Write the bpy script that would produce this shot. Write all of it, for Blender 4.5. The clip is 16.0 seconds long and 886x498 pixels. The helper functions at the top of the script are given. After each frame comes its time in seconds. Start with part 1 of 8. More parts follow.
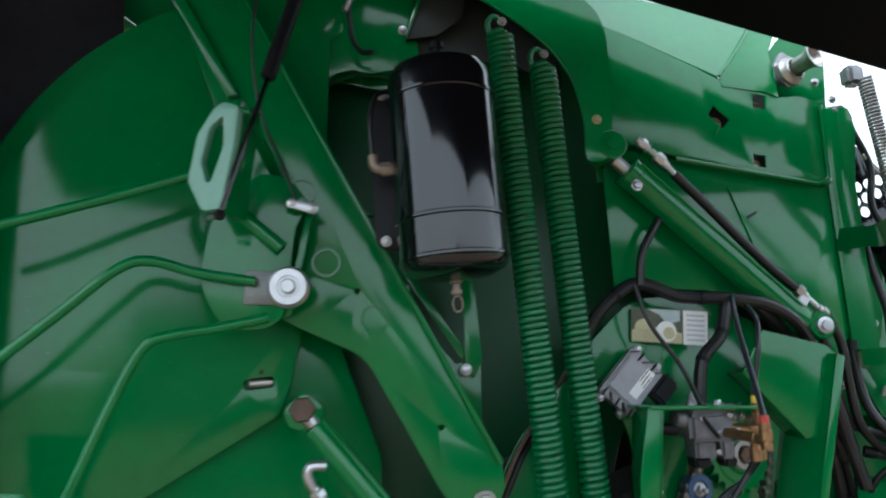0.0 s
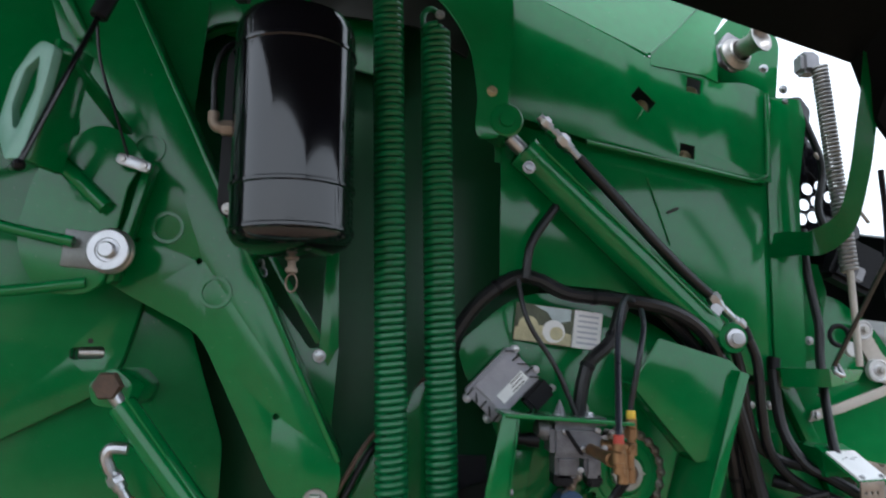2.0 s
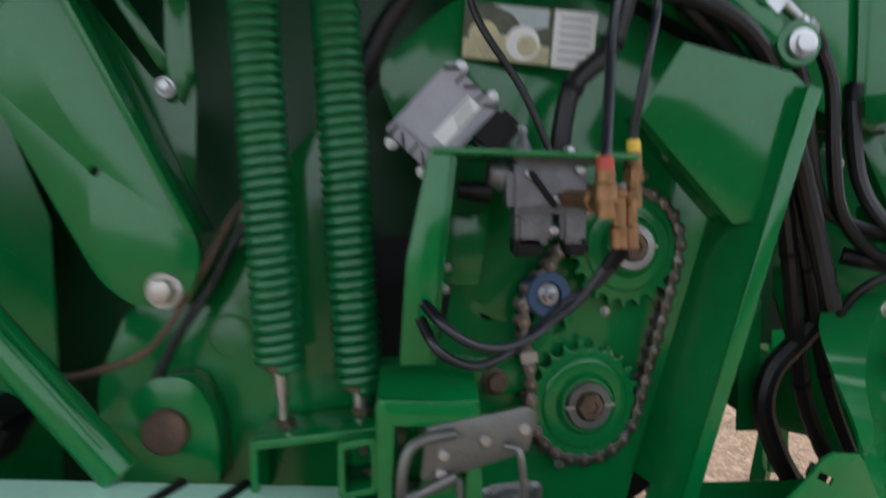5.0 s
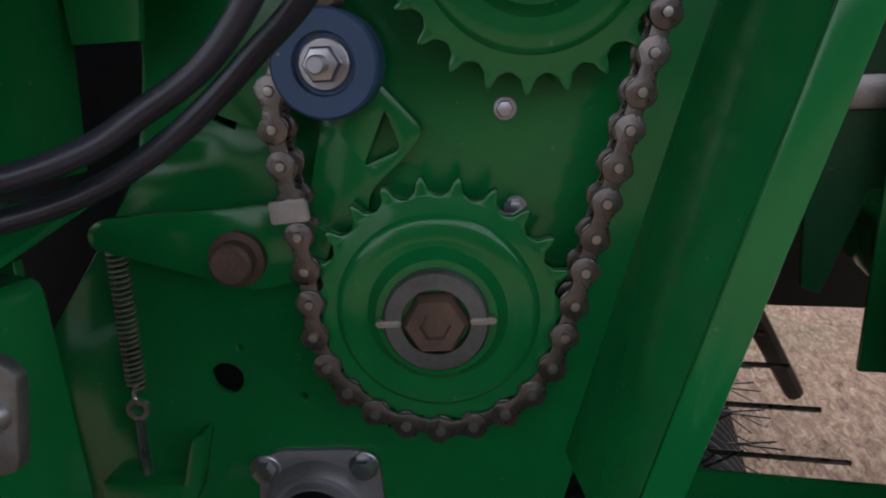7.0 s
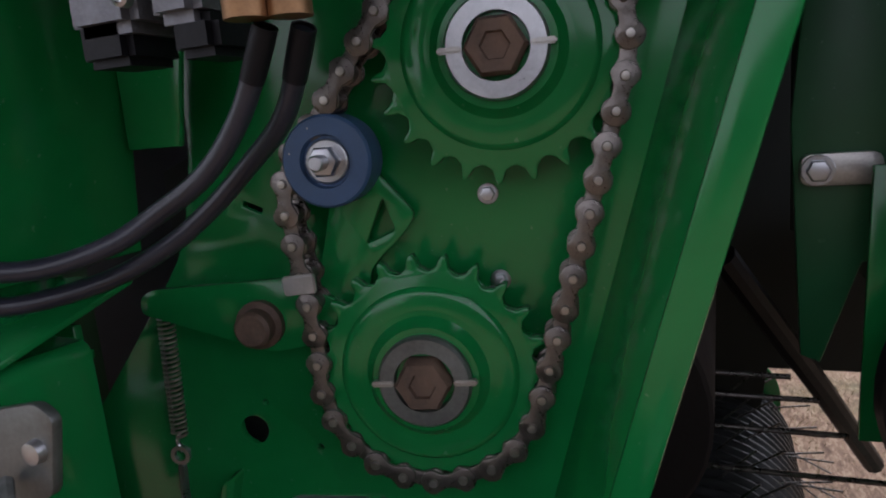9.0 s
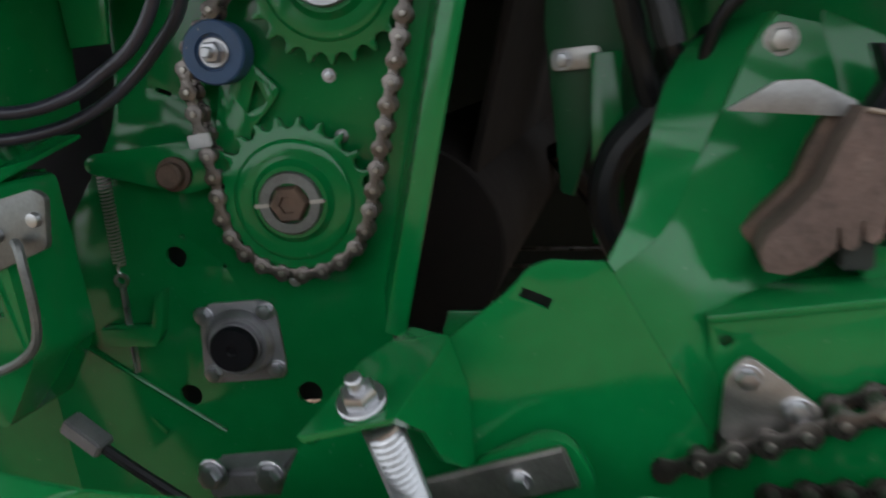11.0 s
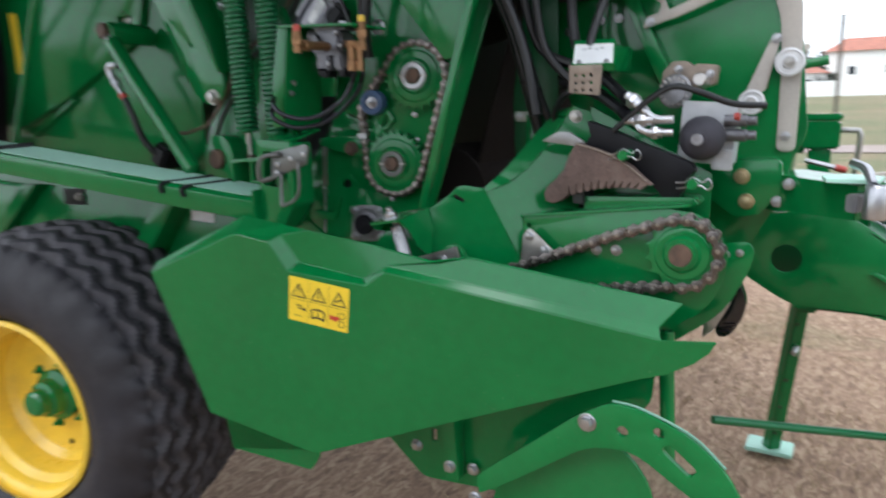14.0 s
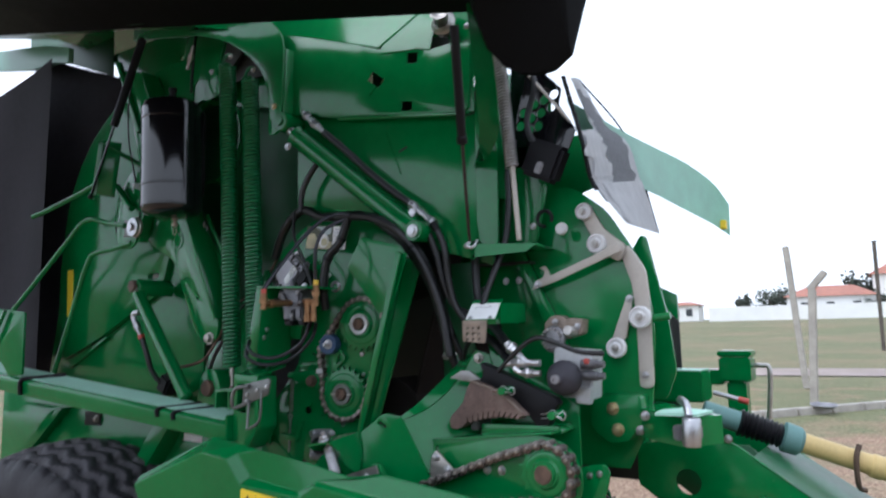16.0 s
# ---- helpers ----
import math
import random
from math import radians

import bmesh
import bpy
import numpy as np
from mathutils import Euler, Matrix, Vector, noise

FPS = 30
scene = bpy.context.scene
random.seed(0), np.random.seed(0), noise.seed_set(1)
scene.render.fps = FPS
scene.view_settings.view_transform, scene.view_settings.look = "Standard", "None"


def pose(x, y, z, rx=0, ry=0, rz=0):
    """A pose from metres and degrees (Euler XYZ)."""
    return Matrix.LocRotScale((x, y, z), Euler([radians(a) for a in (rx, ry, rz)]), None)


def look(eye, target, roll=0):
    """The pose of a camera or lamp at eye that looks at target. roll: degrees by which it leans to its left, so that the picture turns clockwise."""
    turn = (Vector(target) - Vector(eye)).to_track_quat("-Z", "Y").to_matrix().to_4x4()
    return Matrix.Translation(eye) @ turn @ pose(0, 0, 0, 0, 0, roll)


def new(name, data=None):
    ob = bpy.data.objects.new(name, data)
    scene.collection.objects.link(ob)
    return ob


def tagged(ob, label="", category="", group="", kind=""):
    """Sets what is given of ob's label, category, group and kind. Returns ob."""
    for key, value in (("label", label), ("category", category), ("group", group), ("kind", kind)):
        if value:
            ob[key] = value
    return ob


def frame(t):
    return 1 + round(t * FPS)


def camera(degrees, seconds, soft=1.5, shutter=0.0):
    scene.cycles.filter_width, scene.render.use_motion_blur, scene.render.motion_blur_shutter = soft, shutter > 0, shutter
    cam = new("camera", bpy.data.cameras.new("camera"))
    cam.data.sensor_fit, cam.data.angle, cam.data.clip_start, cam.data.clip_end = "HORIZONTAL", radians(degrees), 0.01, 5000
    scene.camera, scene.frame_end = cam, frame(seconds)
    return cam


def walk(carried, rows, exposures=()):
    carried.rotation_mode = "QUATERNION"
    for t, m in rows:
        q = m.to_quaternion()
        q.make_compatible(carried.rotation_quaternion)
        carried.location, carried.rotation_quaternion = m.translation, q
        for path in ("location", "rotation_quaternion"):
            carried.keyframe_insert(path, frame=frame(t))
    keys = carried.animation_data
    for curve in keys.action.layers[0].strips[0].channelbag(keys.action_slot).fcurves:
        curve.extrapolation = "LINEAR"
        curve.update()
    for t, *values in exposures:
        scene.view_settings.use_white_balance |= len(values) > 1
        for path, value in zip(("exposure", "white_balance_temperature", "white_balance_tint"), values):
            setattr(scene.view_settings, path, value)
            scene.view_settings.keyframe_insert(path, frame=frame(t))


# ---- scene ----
cam = camera(65.3, 16.0, soft=2.0, shutter=0.5)
PATH = [
    (0, (0.066, -1.312, 1.442), (0.317, 0.640, 1.795), -3.2),
    (0.5, (0.196, -1.207, 1.455), (0.419, 0.731, 1.897), -1.8),
    (1, (0.275, -1.185, 1.462), (0.436, 0.736, 1.986), -0.9),
    (1.5, (0.329, -1.205, 1.460), (0.445, 0.746, 1.879), 0.3),
    (2, (0.362, -1.225, 1.453), (0.523, 0.745, 1.755), 1.4),
    (2.5, (0.380, -1.218, 1.443), (0.590, 0.755, 1.690), 1.8),
    (3, (0.380, -1.200, 1.440), (0.619, 0.775, 1.639), 2.6),
    (3.5, (0.392, -1.182, 1.424), (0.603, 0.799, 1.576), 2.9),
    (4, (0.433, -1.153, 1.388), (0.538, 0.841, 1.485), 0.9),
    (4.5, (0.471, -0.999, 1.366), (0.490, 1.000, 1.385), -0.3),
    (5, (0.534, -0.841, 1.312), (0.601, 1.153, 1.184), -0.9),
    (5.2, (0.586, -0.776, 1.279), (0.627, 1.213, 1.082), -1.4),
    (7.3, (0.843, -0.349, 1.206), (0.273, 1.486, 0.654), -3.6),
    (7.5, (0.852, -0.348, 1.206), (0.247, 1.484, 0.680), -3.6),
    (8, (0.873, -0.353, 1.218), (0.197, 1.471, 0.754), -4.1),
    (8.2, (0.878, -0.359, 1.222), (0.174, 1.463, 0.799), -4.5),
    (10.5, (0.987, -0.503, 1.216), (0.229, 1.314, 0.874), -5.3),
    (11, (1.033, -0.580, 1.175), (0.480, 1.270, 0.659), -6.1),
    (11.5, (1.073, -0.723, 1.190), (0.664, 1.164, 0.672), -5.2),
    (12, (1.197, -0.841, 1.207), (0.596, 1.003, 0.723), -5.7),
    (12.5, (1.323, -0.936, 1.206), (0.523, 0.853, 0.811), -5.4),
    (13, (1.389, -1.080, 1.174), (0.482, 0.666, 0.829), -3.9),
    (13.5, (1.494, -1.217, 1.173), (0.559, 0.490, 0.713), -2.2),
    (13.8, (1.562, -1.278, 1.178), (0.661, 0.457, 0.753), -1.0),
    (14, (1.634, -1.303, 1.186), (0.615, 0.371, 0.790), -1.3),
    (14.2, (1.696, -1.341, 1.197), (0.577, 0.277, 0.851), -1.0),
    (14.5, (1.795, -1.380, 1.202), (0.586, 0.197, 0.977), -0.5),
    (15, (1.869, -1.481, 1.217), (0.630, 0.087, 1.200), 0.7),
    (15.5, (1.947, -1.529, 1.244), (0.820, 0.119, 1.336), 0.7),
    (16, (2.062, -1.443, 1.236), (0.927, 0.187, 1.470), -1.2),
]
walk(cam, [(t, look(eye, target, roll)) for t, eye, target, roll in PATH], exposures=[(0.0, 0.33, 5700, 3), (1.0, 0.18, 5800, 6), (3.5, 0.12, 5850, 10), (4.5, 0.17, 5950, 10), (5.0, 0.10, 6100, 10), (7.3, -0.38, 6050, 20), (8.2, -0.33, 6050, 20), (10.5, -0.24, 6050, 15), (11.0, -0.04, 6250, 8), (11.5, 0.06, 6350, 6), (12.5, 0.2, 6150, 8), (13.5, 0.18, 6100, 10), (14.5, 0.2, 5900, 10), (15.2, 0.26, 5800, 10), (16.0, -0.12, 5700, 12)])

# ---- world and light ----
world = bpy.data.worlds.new("overcast")
scene.world = world
world.use_nodes = True
wn, wl = world.node_tree.nodes, world.node_tree.links
sky = wn.new("ShaderNodeTexSky")
sky.sky_type, sky.sun_disc = "NISHITA", False
sky.sun_elevation, sky.sun_rotation = radians(53), radians(197)
sky.air_density, sky.dust_density, sky.ozone_density = 1.0, 4.0, 1.0
cloud = wn.new("ShaderNodeMix")
cloud.data_type = "RGBA"
cloud.inputs["Factor"].default_value = 0.82
cloud.inputs["B"].default_value = (13.6, 14.0, 14.4, 1)
wl.new(sky.outputs["Color"], cloud.inputs["A"])
wl.new(cloud.outputs["Result"], wn["Background"].inputs["Color"])
wn["Background"].inputs["Strength"].default_value = 0.13

sun_data = bpy.data.lights.new("sun", "SUN")
sun_data.energy, sun_data.angle, sun_data.color = 1.4, radians(40), (1.0, 0.98, 0.95)
sun = new("sun", sun_data)
sun.matrix_world = look((-2, -6.4, 9.0), (0, 0, 0))


# ---- materials ----
def mat(name, base, rough=0.5, metal=0.0, vary=0.15, scale=8.0, bump=0.0, bump_scale=120.0, coat=0.0, dirt=None, dirt_amount=0.0, dirt_scale=5.0, island=0.0, rvary=0.15, ior=1.5, speck=0.0):
    m = bpy.data.materials.new(name)
    m.use_nodes = True
    nodes, links = m.node_tree.nodes, m.node_tree.links
    b = nodes["Principled BSDF"]
    b.inputs["Metallic"].default_value = metal
    b.inputs["IOR"].default_value = ior
    b.inputs["Coat Weight"].default_value = coat
    b.inputs["Coat Roughness"].default_value = 0.12
    tex = nodes.new("ShaderNodeTexCoord")
    n1 = nodes.new("ShaderNodeTexNoise")
    n1.inputs["Scale"].default_value, n1.inputs["Detail"].default_value = scale, 6
    links.new(tex.outputs["Object"], n1.inputs["Vector"])
    n2 = nodes.new("ShaderNodeTexNoise")
    n2.inputs["Scale"].default_value, n2.inputs["Detail"].default_value = scale * 14, 4
    links.new(tex.outputs["Object"], n2.inputs["Vector"])
    mix = nodes.new("ShaderNodeMath")
    mix.operation = "MULTIPLY_ADD"
    links.new(n2.outputs["Fac"], mix.inputs[0])
    mix.inputs[1].default_value = 0.45
    links.new(n1.outputs["Fac"], mix.inputs[2])
    ramp = nodes.new("ShaderNodeValToRGB")
    lo = [max(0, c * (1 - vary)) for c in base]
    hi = [min(1, c * (1 + vary)) for c in base]
    ramp.color_ramp.elements[0].position, ramp.color_ramp.elements[1].position = 0.5, 0.95
    ramp.color_ramp.elements[0].color, ramp.color_ramp.elements[1].color = (*lo, 1), (*hi, 1)
    links.new(mix.outputs[0], ramp.inputs["Fac"])
    colour = ramp.outputs["Color"]
    if island:
        info = nodes.new("ShaderNodeObjectInfo")
        geo = nodes.new("ShaderNodeNewGeometry")
        add = nodes.new("ShaderNodeMath")
        add.operation = "ADD"
        links.new(info.outputs["Random"], add.inputs[0])
        links.new(geo.outputs["Random Per Island"], add.inputs[1])
        hsv = nodes.new("ShaderNodeHueSaturation")
        rng = nodes.new("ShaderNodeMapRange")
        rng.inputs["From Max"].default_value = 2
        rng.inputs["To Min"].default_value, rng.inputs["To Max"].default_value = 1 - island, 1 + island
        links.new(add.outputs[0], rng.inputs["Value"])
        links.new(rng.outputs["Result"], hsv.inputs["Value"])
        links.new(colour, hsv.inputs["Color"])
        colour = hsv.outputs["Color"]
    if dirt:
        n3 = nodes.new("ShaderNodeTexNoise")
        n3.inputs["Scale"].default_value, n3.inputs["Detail"].default_value = dirt_scale, 8
        n3.inputs["Roughness"].default_value = 0.65
        links.new(tex.outputs["Object"], n3.inputs["Vector"])
        r3 = nodes.new("ShaderNodeValToRGB")
        r3.color_ramp.elements[0].position, r3.color_ramp.elements[1].position = 0.48, 0.75
        r3.color_ramp.elements[1].color = (dirt_amount,) * 3 + (1,)
        links.new(n3.outputs["Fac"], r3.inputs["Fac"])
        mx = nodes.new("ShaderNodeMix")
        mx.data_type = "RGBA"
        links.new(r3.outputs["Color"], mx.inputs["Factor"])
        links.new(colour, mx.inputs["A"])
        mx.inputs["B"].default_value = (*dirt, 1)
        colour = mx.outputs["Result"]
    if speck:
        n5 = nodes.new("ShaderNodeTexNoise")
        n5.inputs["Scale"].default_value, n5.inputs["Detail"].default_value = 170, 3
        links.new(tex.outputs["Object"], n5.inputs["Vector"])
        r5 = nodes.new("ShaderNodeValToRGB")
        r5.color_ramp.elements[0].position, r5.color_ramp.elements[1].position = 0.70, 0.76
        r5.color_ramp.elements[1].color = (speck,) * 3 + (1,)
        links.new(n5.outputs["Fac"], r5.inputs["Fac"])
        m5 = nodes.new("ShaderNodeMix")
        m5.data_type = "RGBA"
        links.new(r5.outputs["Color"], m5.inputs["Factor"])
        links.new(colour, m5.inputs["A"])
        m5.inputs["B"].default_value = (0.16, 0.24, 0.17, 1)
        colour = m5.outputs["Result"]
    links.new(colour, b.inputs["Base Color"])
    rr = nodes.new("ShaderNodeMapRange")
    rr.inputs["From Min"].default_value, rr.inputs["From Max"].default_value = 0.4, 1.1
    rr.inputs["To Min"].default_value, rr.inputs["To Max"].default_value = max(0.03, rough * (1 - rvary)), min(1, rough * (1 + 2 * rvary))
    links.new(mix.outputs[0], rr.inputs["Value"])
    links.new(rr.outputs["Result"], b.inputs["Roughness"])
    if bump:
        n4 = nodes.new("ShaderNodeTexNoise")
        n4.inputs["Scale"].default_value, n4.inputs["Detail"].default_value = bump_scale, 5
        links.new(tex.outputs["Object"], n4.inputs["Vector"])
        bp = nodes.new("ShaderNodeBump")
        bp.inputs["Strength"].default_value, bp.inputs["Distance"].default_value = bump, 0.004
        links.new(n4.outputs["Fac"], bp.inputs["Height"])
        links.new(bp.outputs["Normal"], b.inputs["Normal"])
    return m


GREEN = mat("green_paint", (0.005, 0.152, 0.036), 0.12, vary=0.12, scale=3, bump=0.02, bump_scale=12, dirt=(0.035, 0.13, 0.05), dirt_amount=0.25, dirt_scale=4, rvary=0.4, speck=0.3)
# grey of the dust layer also paints a sky reflection
DUSTY = mat("dusty_green_with_grey_sheen", (0.006, 0.080, 0.026), 0.36, vary=0.15, scale=3, bump=0.05, bump_scale=30, dirt=(0.035, 0.070, 0.042), dirt_amount=0.5, dirt_scale=2.2, speck=0.3)
UNDERSIDE = mat("black_moulded_underside", (0.003, 0.003, 0.0035), 0.6, ior=1.2, vary=0.25, scale=5, bump=0.1, bump_scale=120)
BLACK_GLOSS = mat("black_gloss_paint", (0.004, 0.004, 0.006), 0.09, vary=0.2, scale=6, bump=0.02, bump_scale=30, coat=0.3)
BLACK = mat("black_plastic", (0.005, 0.005, 0.007), 0.45, ior=1.3, vary=0.25, scale=5, bump=0.1, bump_scale=200)
FABRIC = mat("black_rubber_sheet", (0.042, 0.040, 0.050), 0.6, ior=1.35, vary=0.3, scale=3, bump=0.15, bump_scale=40, dirt=(0.10, 0.085, 0.08), dirt_amount=0.08, dirt_scale=3)
BELT = mat("dark_baler_belt", (0.012, 0.009, 0.008), 0.8, ior=1.3, vary=0.3, scale=6, bump=0.2, bump_scale=60, dirt=(0.035, 0.022, 0.016), dirt_amount=0.4, dirt_scale=4)
AIRLINE = mat("air_line_rubber", (0.016, 0.017, 0.026), 0.3, vary=0.3, scale=20, bump=0.06, bump_scale=200, speck=0.3)
HOSE = mat("hose_rubber", (0.006, 0.006, 0.008), 0.38, vary=0.3, scale=20, bump=0.1, bump_scale=300)
TYRE = mat("tyre_rubber", (0.010, 0.0095, 0.014), 0.6, vary=0.25, scale=6, bump=0.25, bump_scale=90, dirt=(0.060, 0.058, 0.068), dirt_amount=0.35, dirt_scale=7)
STEEL = mat("bare_steel", (0.42, 0.40, 0.38), 0.35, 0.9, vary=0.25, scale=30, bump=0.08, bump_scale=200)
ZINC = mat("zinc_plate", (0.46, 0.46, 0.48), 0.3, 0.95, vary=0.15, scale=40, bump=0.05, bump_scale=250)
GOLD_ZINC = mat("yellow_zinc_plate", (0.52, 0.42, 0.25), 0.32, 0.75, vary=0.2, scale=60)
BRASS = mat("brass", (0.27, 0.15, 0.075), 0.42, 0.85, vary=0.3, scale=50, bump=0.06)
CHAIN = mat("oily_chain_steel", (0.145, 0.128, 0.118), 0.27, 0.85, vary=0.4, scale=60, bump=0.12, bump_scale=300, island=0.25)
CAST = mat("cast_aluminium", (0.27, 0.265, 0.28), 0.42, 0.7, vary=0.2, scale=40, bump=0.2, bump_scale=350)
VALVE = mat("dull_valve_casting", (0.15, 0.15, 0.165), 0.4, 0.6, vary=0.3, scale=40, bump=0.25, bump_scale=300, dirt=(0.05, 0.045, 0.04), dirt_amount=0.4, dirt_scale=30)
MACHINED = mat("machined_aluminium", (0.50, 0.51, 0.53), 0.38, 0.55, vary=0.15, scale=30, bump=0.08, bump_scale=250)
ALU = mat("ribbed_aluminium_case", (0.30, 0.295, 0.325), 0.42, 0.6, vary=0.12, scale=30, bump=0.08, bump_scale=300)
GREY_PAINT = mat("warm_grey_paint", (0.42, 0.385, 0.345), 0.42, 0.1, vary=0.12, scale=10, bump=0.05, bump_scale=100)
BROWN_RUST = mat("rusty_steel", (0.095, 0.062, 0.046), 0.6, 0.35, vary=0.45, scale=30, bump=0.25, bump_scale=150, dirt=(0.25, 0.15, 0.10), dirt_amount=0.5, dirt_scale=20)
YELLOW = mat("yellow_rim_paint", (0.78, 0.52, 0.045), 0.3, vary=0.08, scale=5, bump=0.04, bump_scale=30, dirt=(0.35, 0.24, 0.09), dirt_amount=0.4, dirt_scale=9)
DECAL = mat("yellow_decal_film", (0.85, 0.62, 0.035), 0.35, vary=0.04, scale=12)
# lighter green that holds a sky reflection in its base colour
MINT = mat("mint_green_sky_sheen", (0.17, 0.36, 0.27), 0.3, vary=0.08, scale=6, bump=0.04, bump_scale=40)
LATCH = mat("grimy_latch_steel", (0.16, 0.165, 0.16), 0.4, 0.75, vary=0.3, scale=25, bump=0.1, bump_scale=150)
DULL = mat("dull_zinc_plate", (0.30, 0.30, 0.30), 0.42, 0.7, vary=0.25, scale=30, bump=0.1, bump_scale=180)
# lighter copy of the green, with sky brightness put into the colour
RAILTOP = mat("pale_green_with_sky_glare", (0.36, 0.60, 0.49), 0.4, vary=0.12, scale=6, bump=0.04, bump_scale=40, speck=0.4)
PIN = mat("worn_pin_steel", (0.38, 0.35, 0.32), 0.28, 0.9, vary=0.2, scale=60)
TARNISH = mat("tarnished_bracket_plate", (0.26, 0.21, 0.17), 0.5, 0.5, vary=0.25, scale=40, bump=0.08)
INK = mat("black_ink", (0.03, 0.028, 0.02), 0.5, vary=0.1)
RED_INK = mat("red_ink", (0.55, 0.06, 0.03), 0.45, vary=0.1)
WHITE = mat("white_label_film", (0.78, 0.78, 0.78), 0.4, vary=0.06, scale=20)
PHOTO_TAN = mat("faded_tan_print", (0.50, 0.46, 0.28), 0.4, vary=0.35, scale=25)
PHOTO_DARK = mat("dark_green_print", (0.07, 0.08, 0.045), 0.4, vary=0.4, scale=30)
BLUE = mat("blue_nylon", (0.035, 0.075, 0.16), 0.45, vary=0.15, scale=40, bump=0.05)
FELT = mat("brown_moulded_rubber", (0.125, 0.084, 0.071), 0.85, vary=0.45, scale=14, bump=0.35, bump_scale=160, dirt=(0.24, 0.19, 0.16), dirt_amount=0.5, dirt_scale=16)
# near black that stands in for shade in the chamber, slots and openings
DARK = mat("dark_recess_shade", (0.012, 0.014, 0.012), 0.65, vary=0.4, scale=8)
RED = mat("red_plastic", (0.42, 0.05, 0.035), 0.4, vary=0.1)
AMBER = mat("yellow_plastic", (0.75, 0.5, 0.05), 0.4, vary=0.1)
CLEAR = mat("clear_hose", (0.30, 0.30, 0.30), 0.15, vary=0.2, scale=30)
SPRING = mat("green_spring_paint", (0.006, 0.125, 0.040), 0.3, vary=0.12, scale=20, bump=0.08, bump_scale=120)
NET = mat("white_net_roll", (0.62, 0.62, 0.63), 0.6, vary=0.15, scale=20, bump=0.3, bump_scale=60)
SHAFT = mat("yellow_shaft_guard", (0.55, 0.41, 0.17), 0.45, vary=0.15, scale=10, dirt=(0.25, 0.16, 0.06), dirt_amount=0.4)
TEAL = mat("grey_green_plastic", (0.11, 0.22, 0.21), 0.5, vary=0.15)
CONCRETE = mat("weathered_concrete", (0.38, 0.35, 0.31), 0.85, vary=0.2, scale=6, bump=0.3, bump_scale=60)
PLASTER = mat("white_plaster", (0.80, 0.80, 0.78), 0.8, vary=0.06, scale=0.4)
TILE = mat("red_roof_tile", (0.40, 0.17, 0.12), 0.75, vary=0.25, scale=1.5, bump=0.4, bump_scale=8)
BARK = mat("grey_bark", (0.10, 0.085, 0.07), 0.9, vary=0.35, scale=6, bump=0.4, bump_scale=30)
LEAF = mat("dull_green_leaves", (0.075, 0.09, 0.07), 0.7, vary=0.35, scale=3, island=0.45)
TWIG = mat("bare_twigs", (0.11, 0.095, 0.09), 0.9, vary=0.3, scale=5, island=0.3)
GLASS_DARK = mat("dark_window_glass", (0.03, 0.035, 0.04), 0.08, vary=0.1)
BLADE = mat("dry_grass_blade", (0.37, 0.275, 0.165), 0.85, vary=0.3, scale=2, island=0.6)


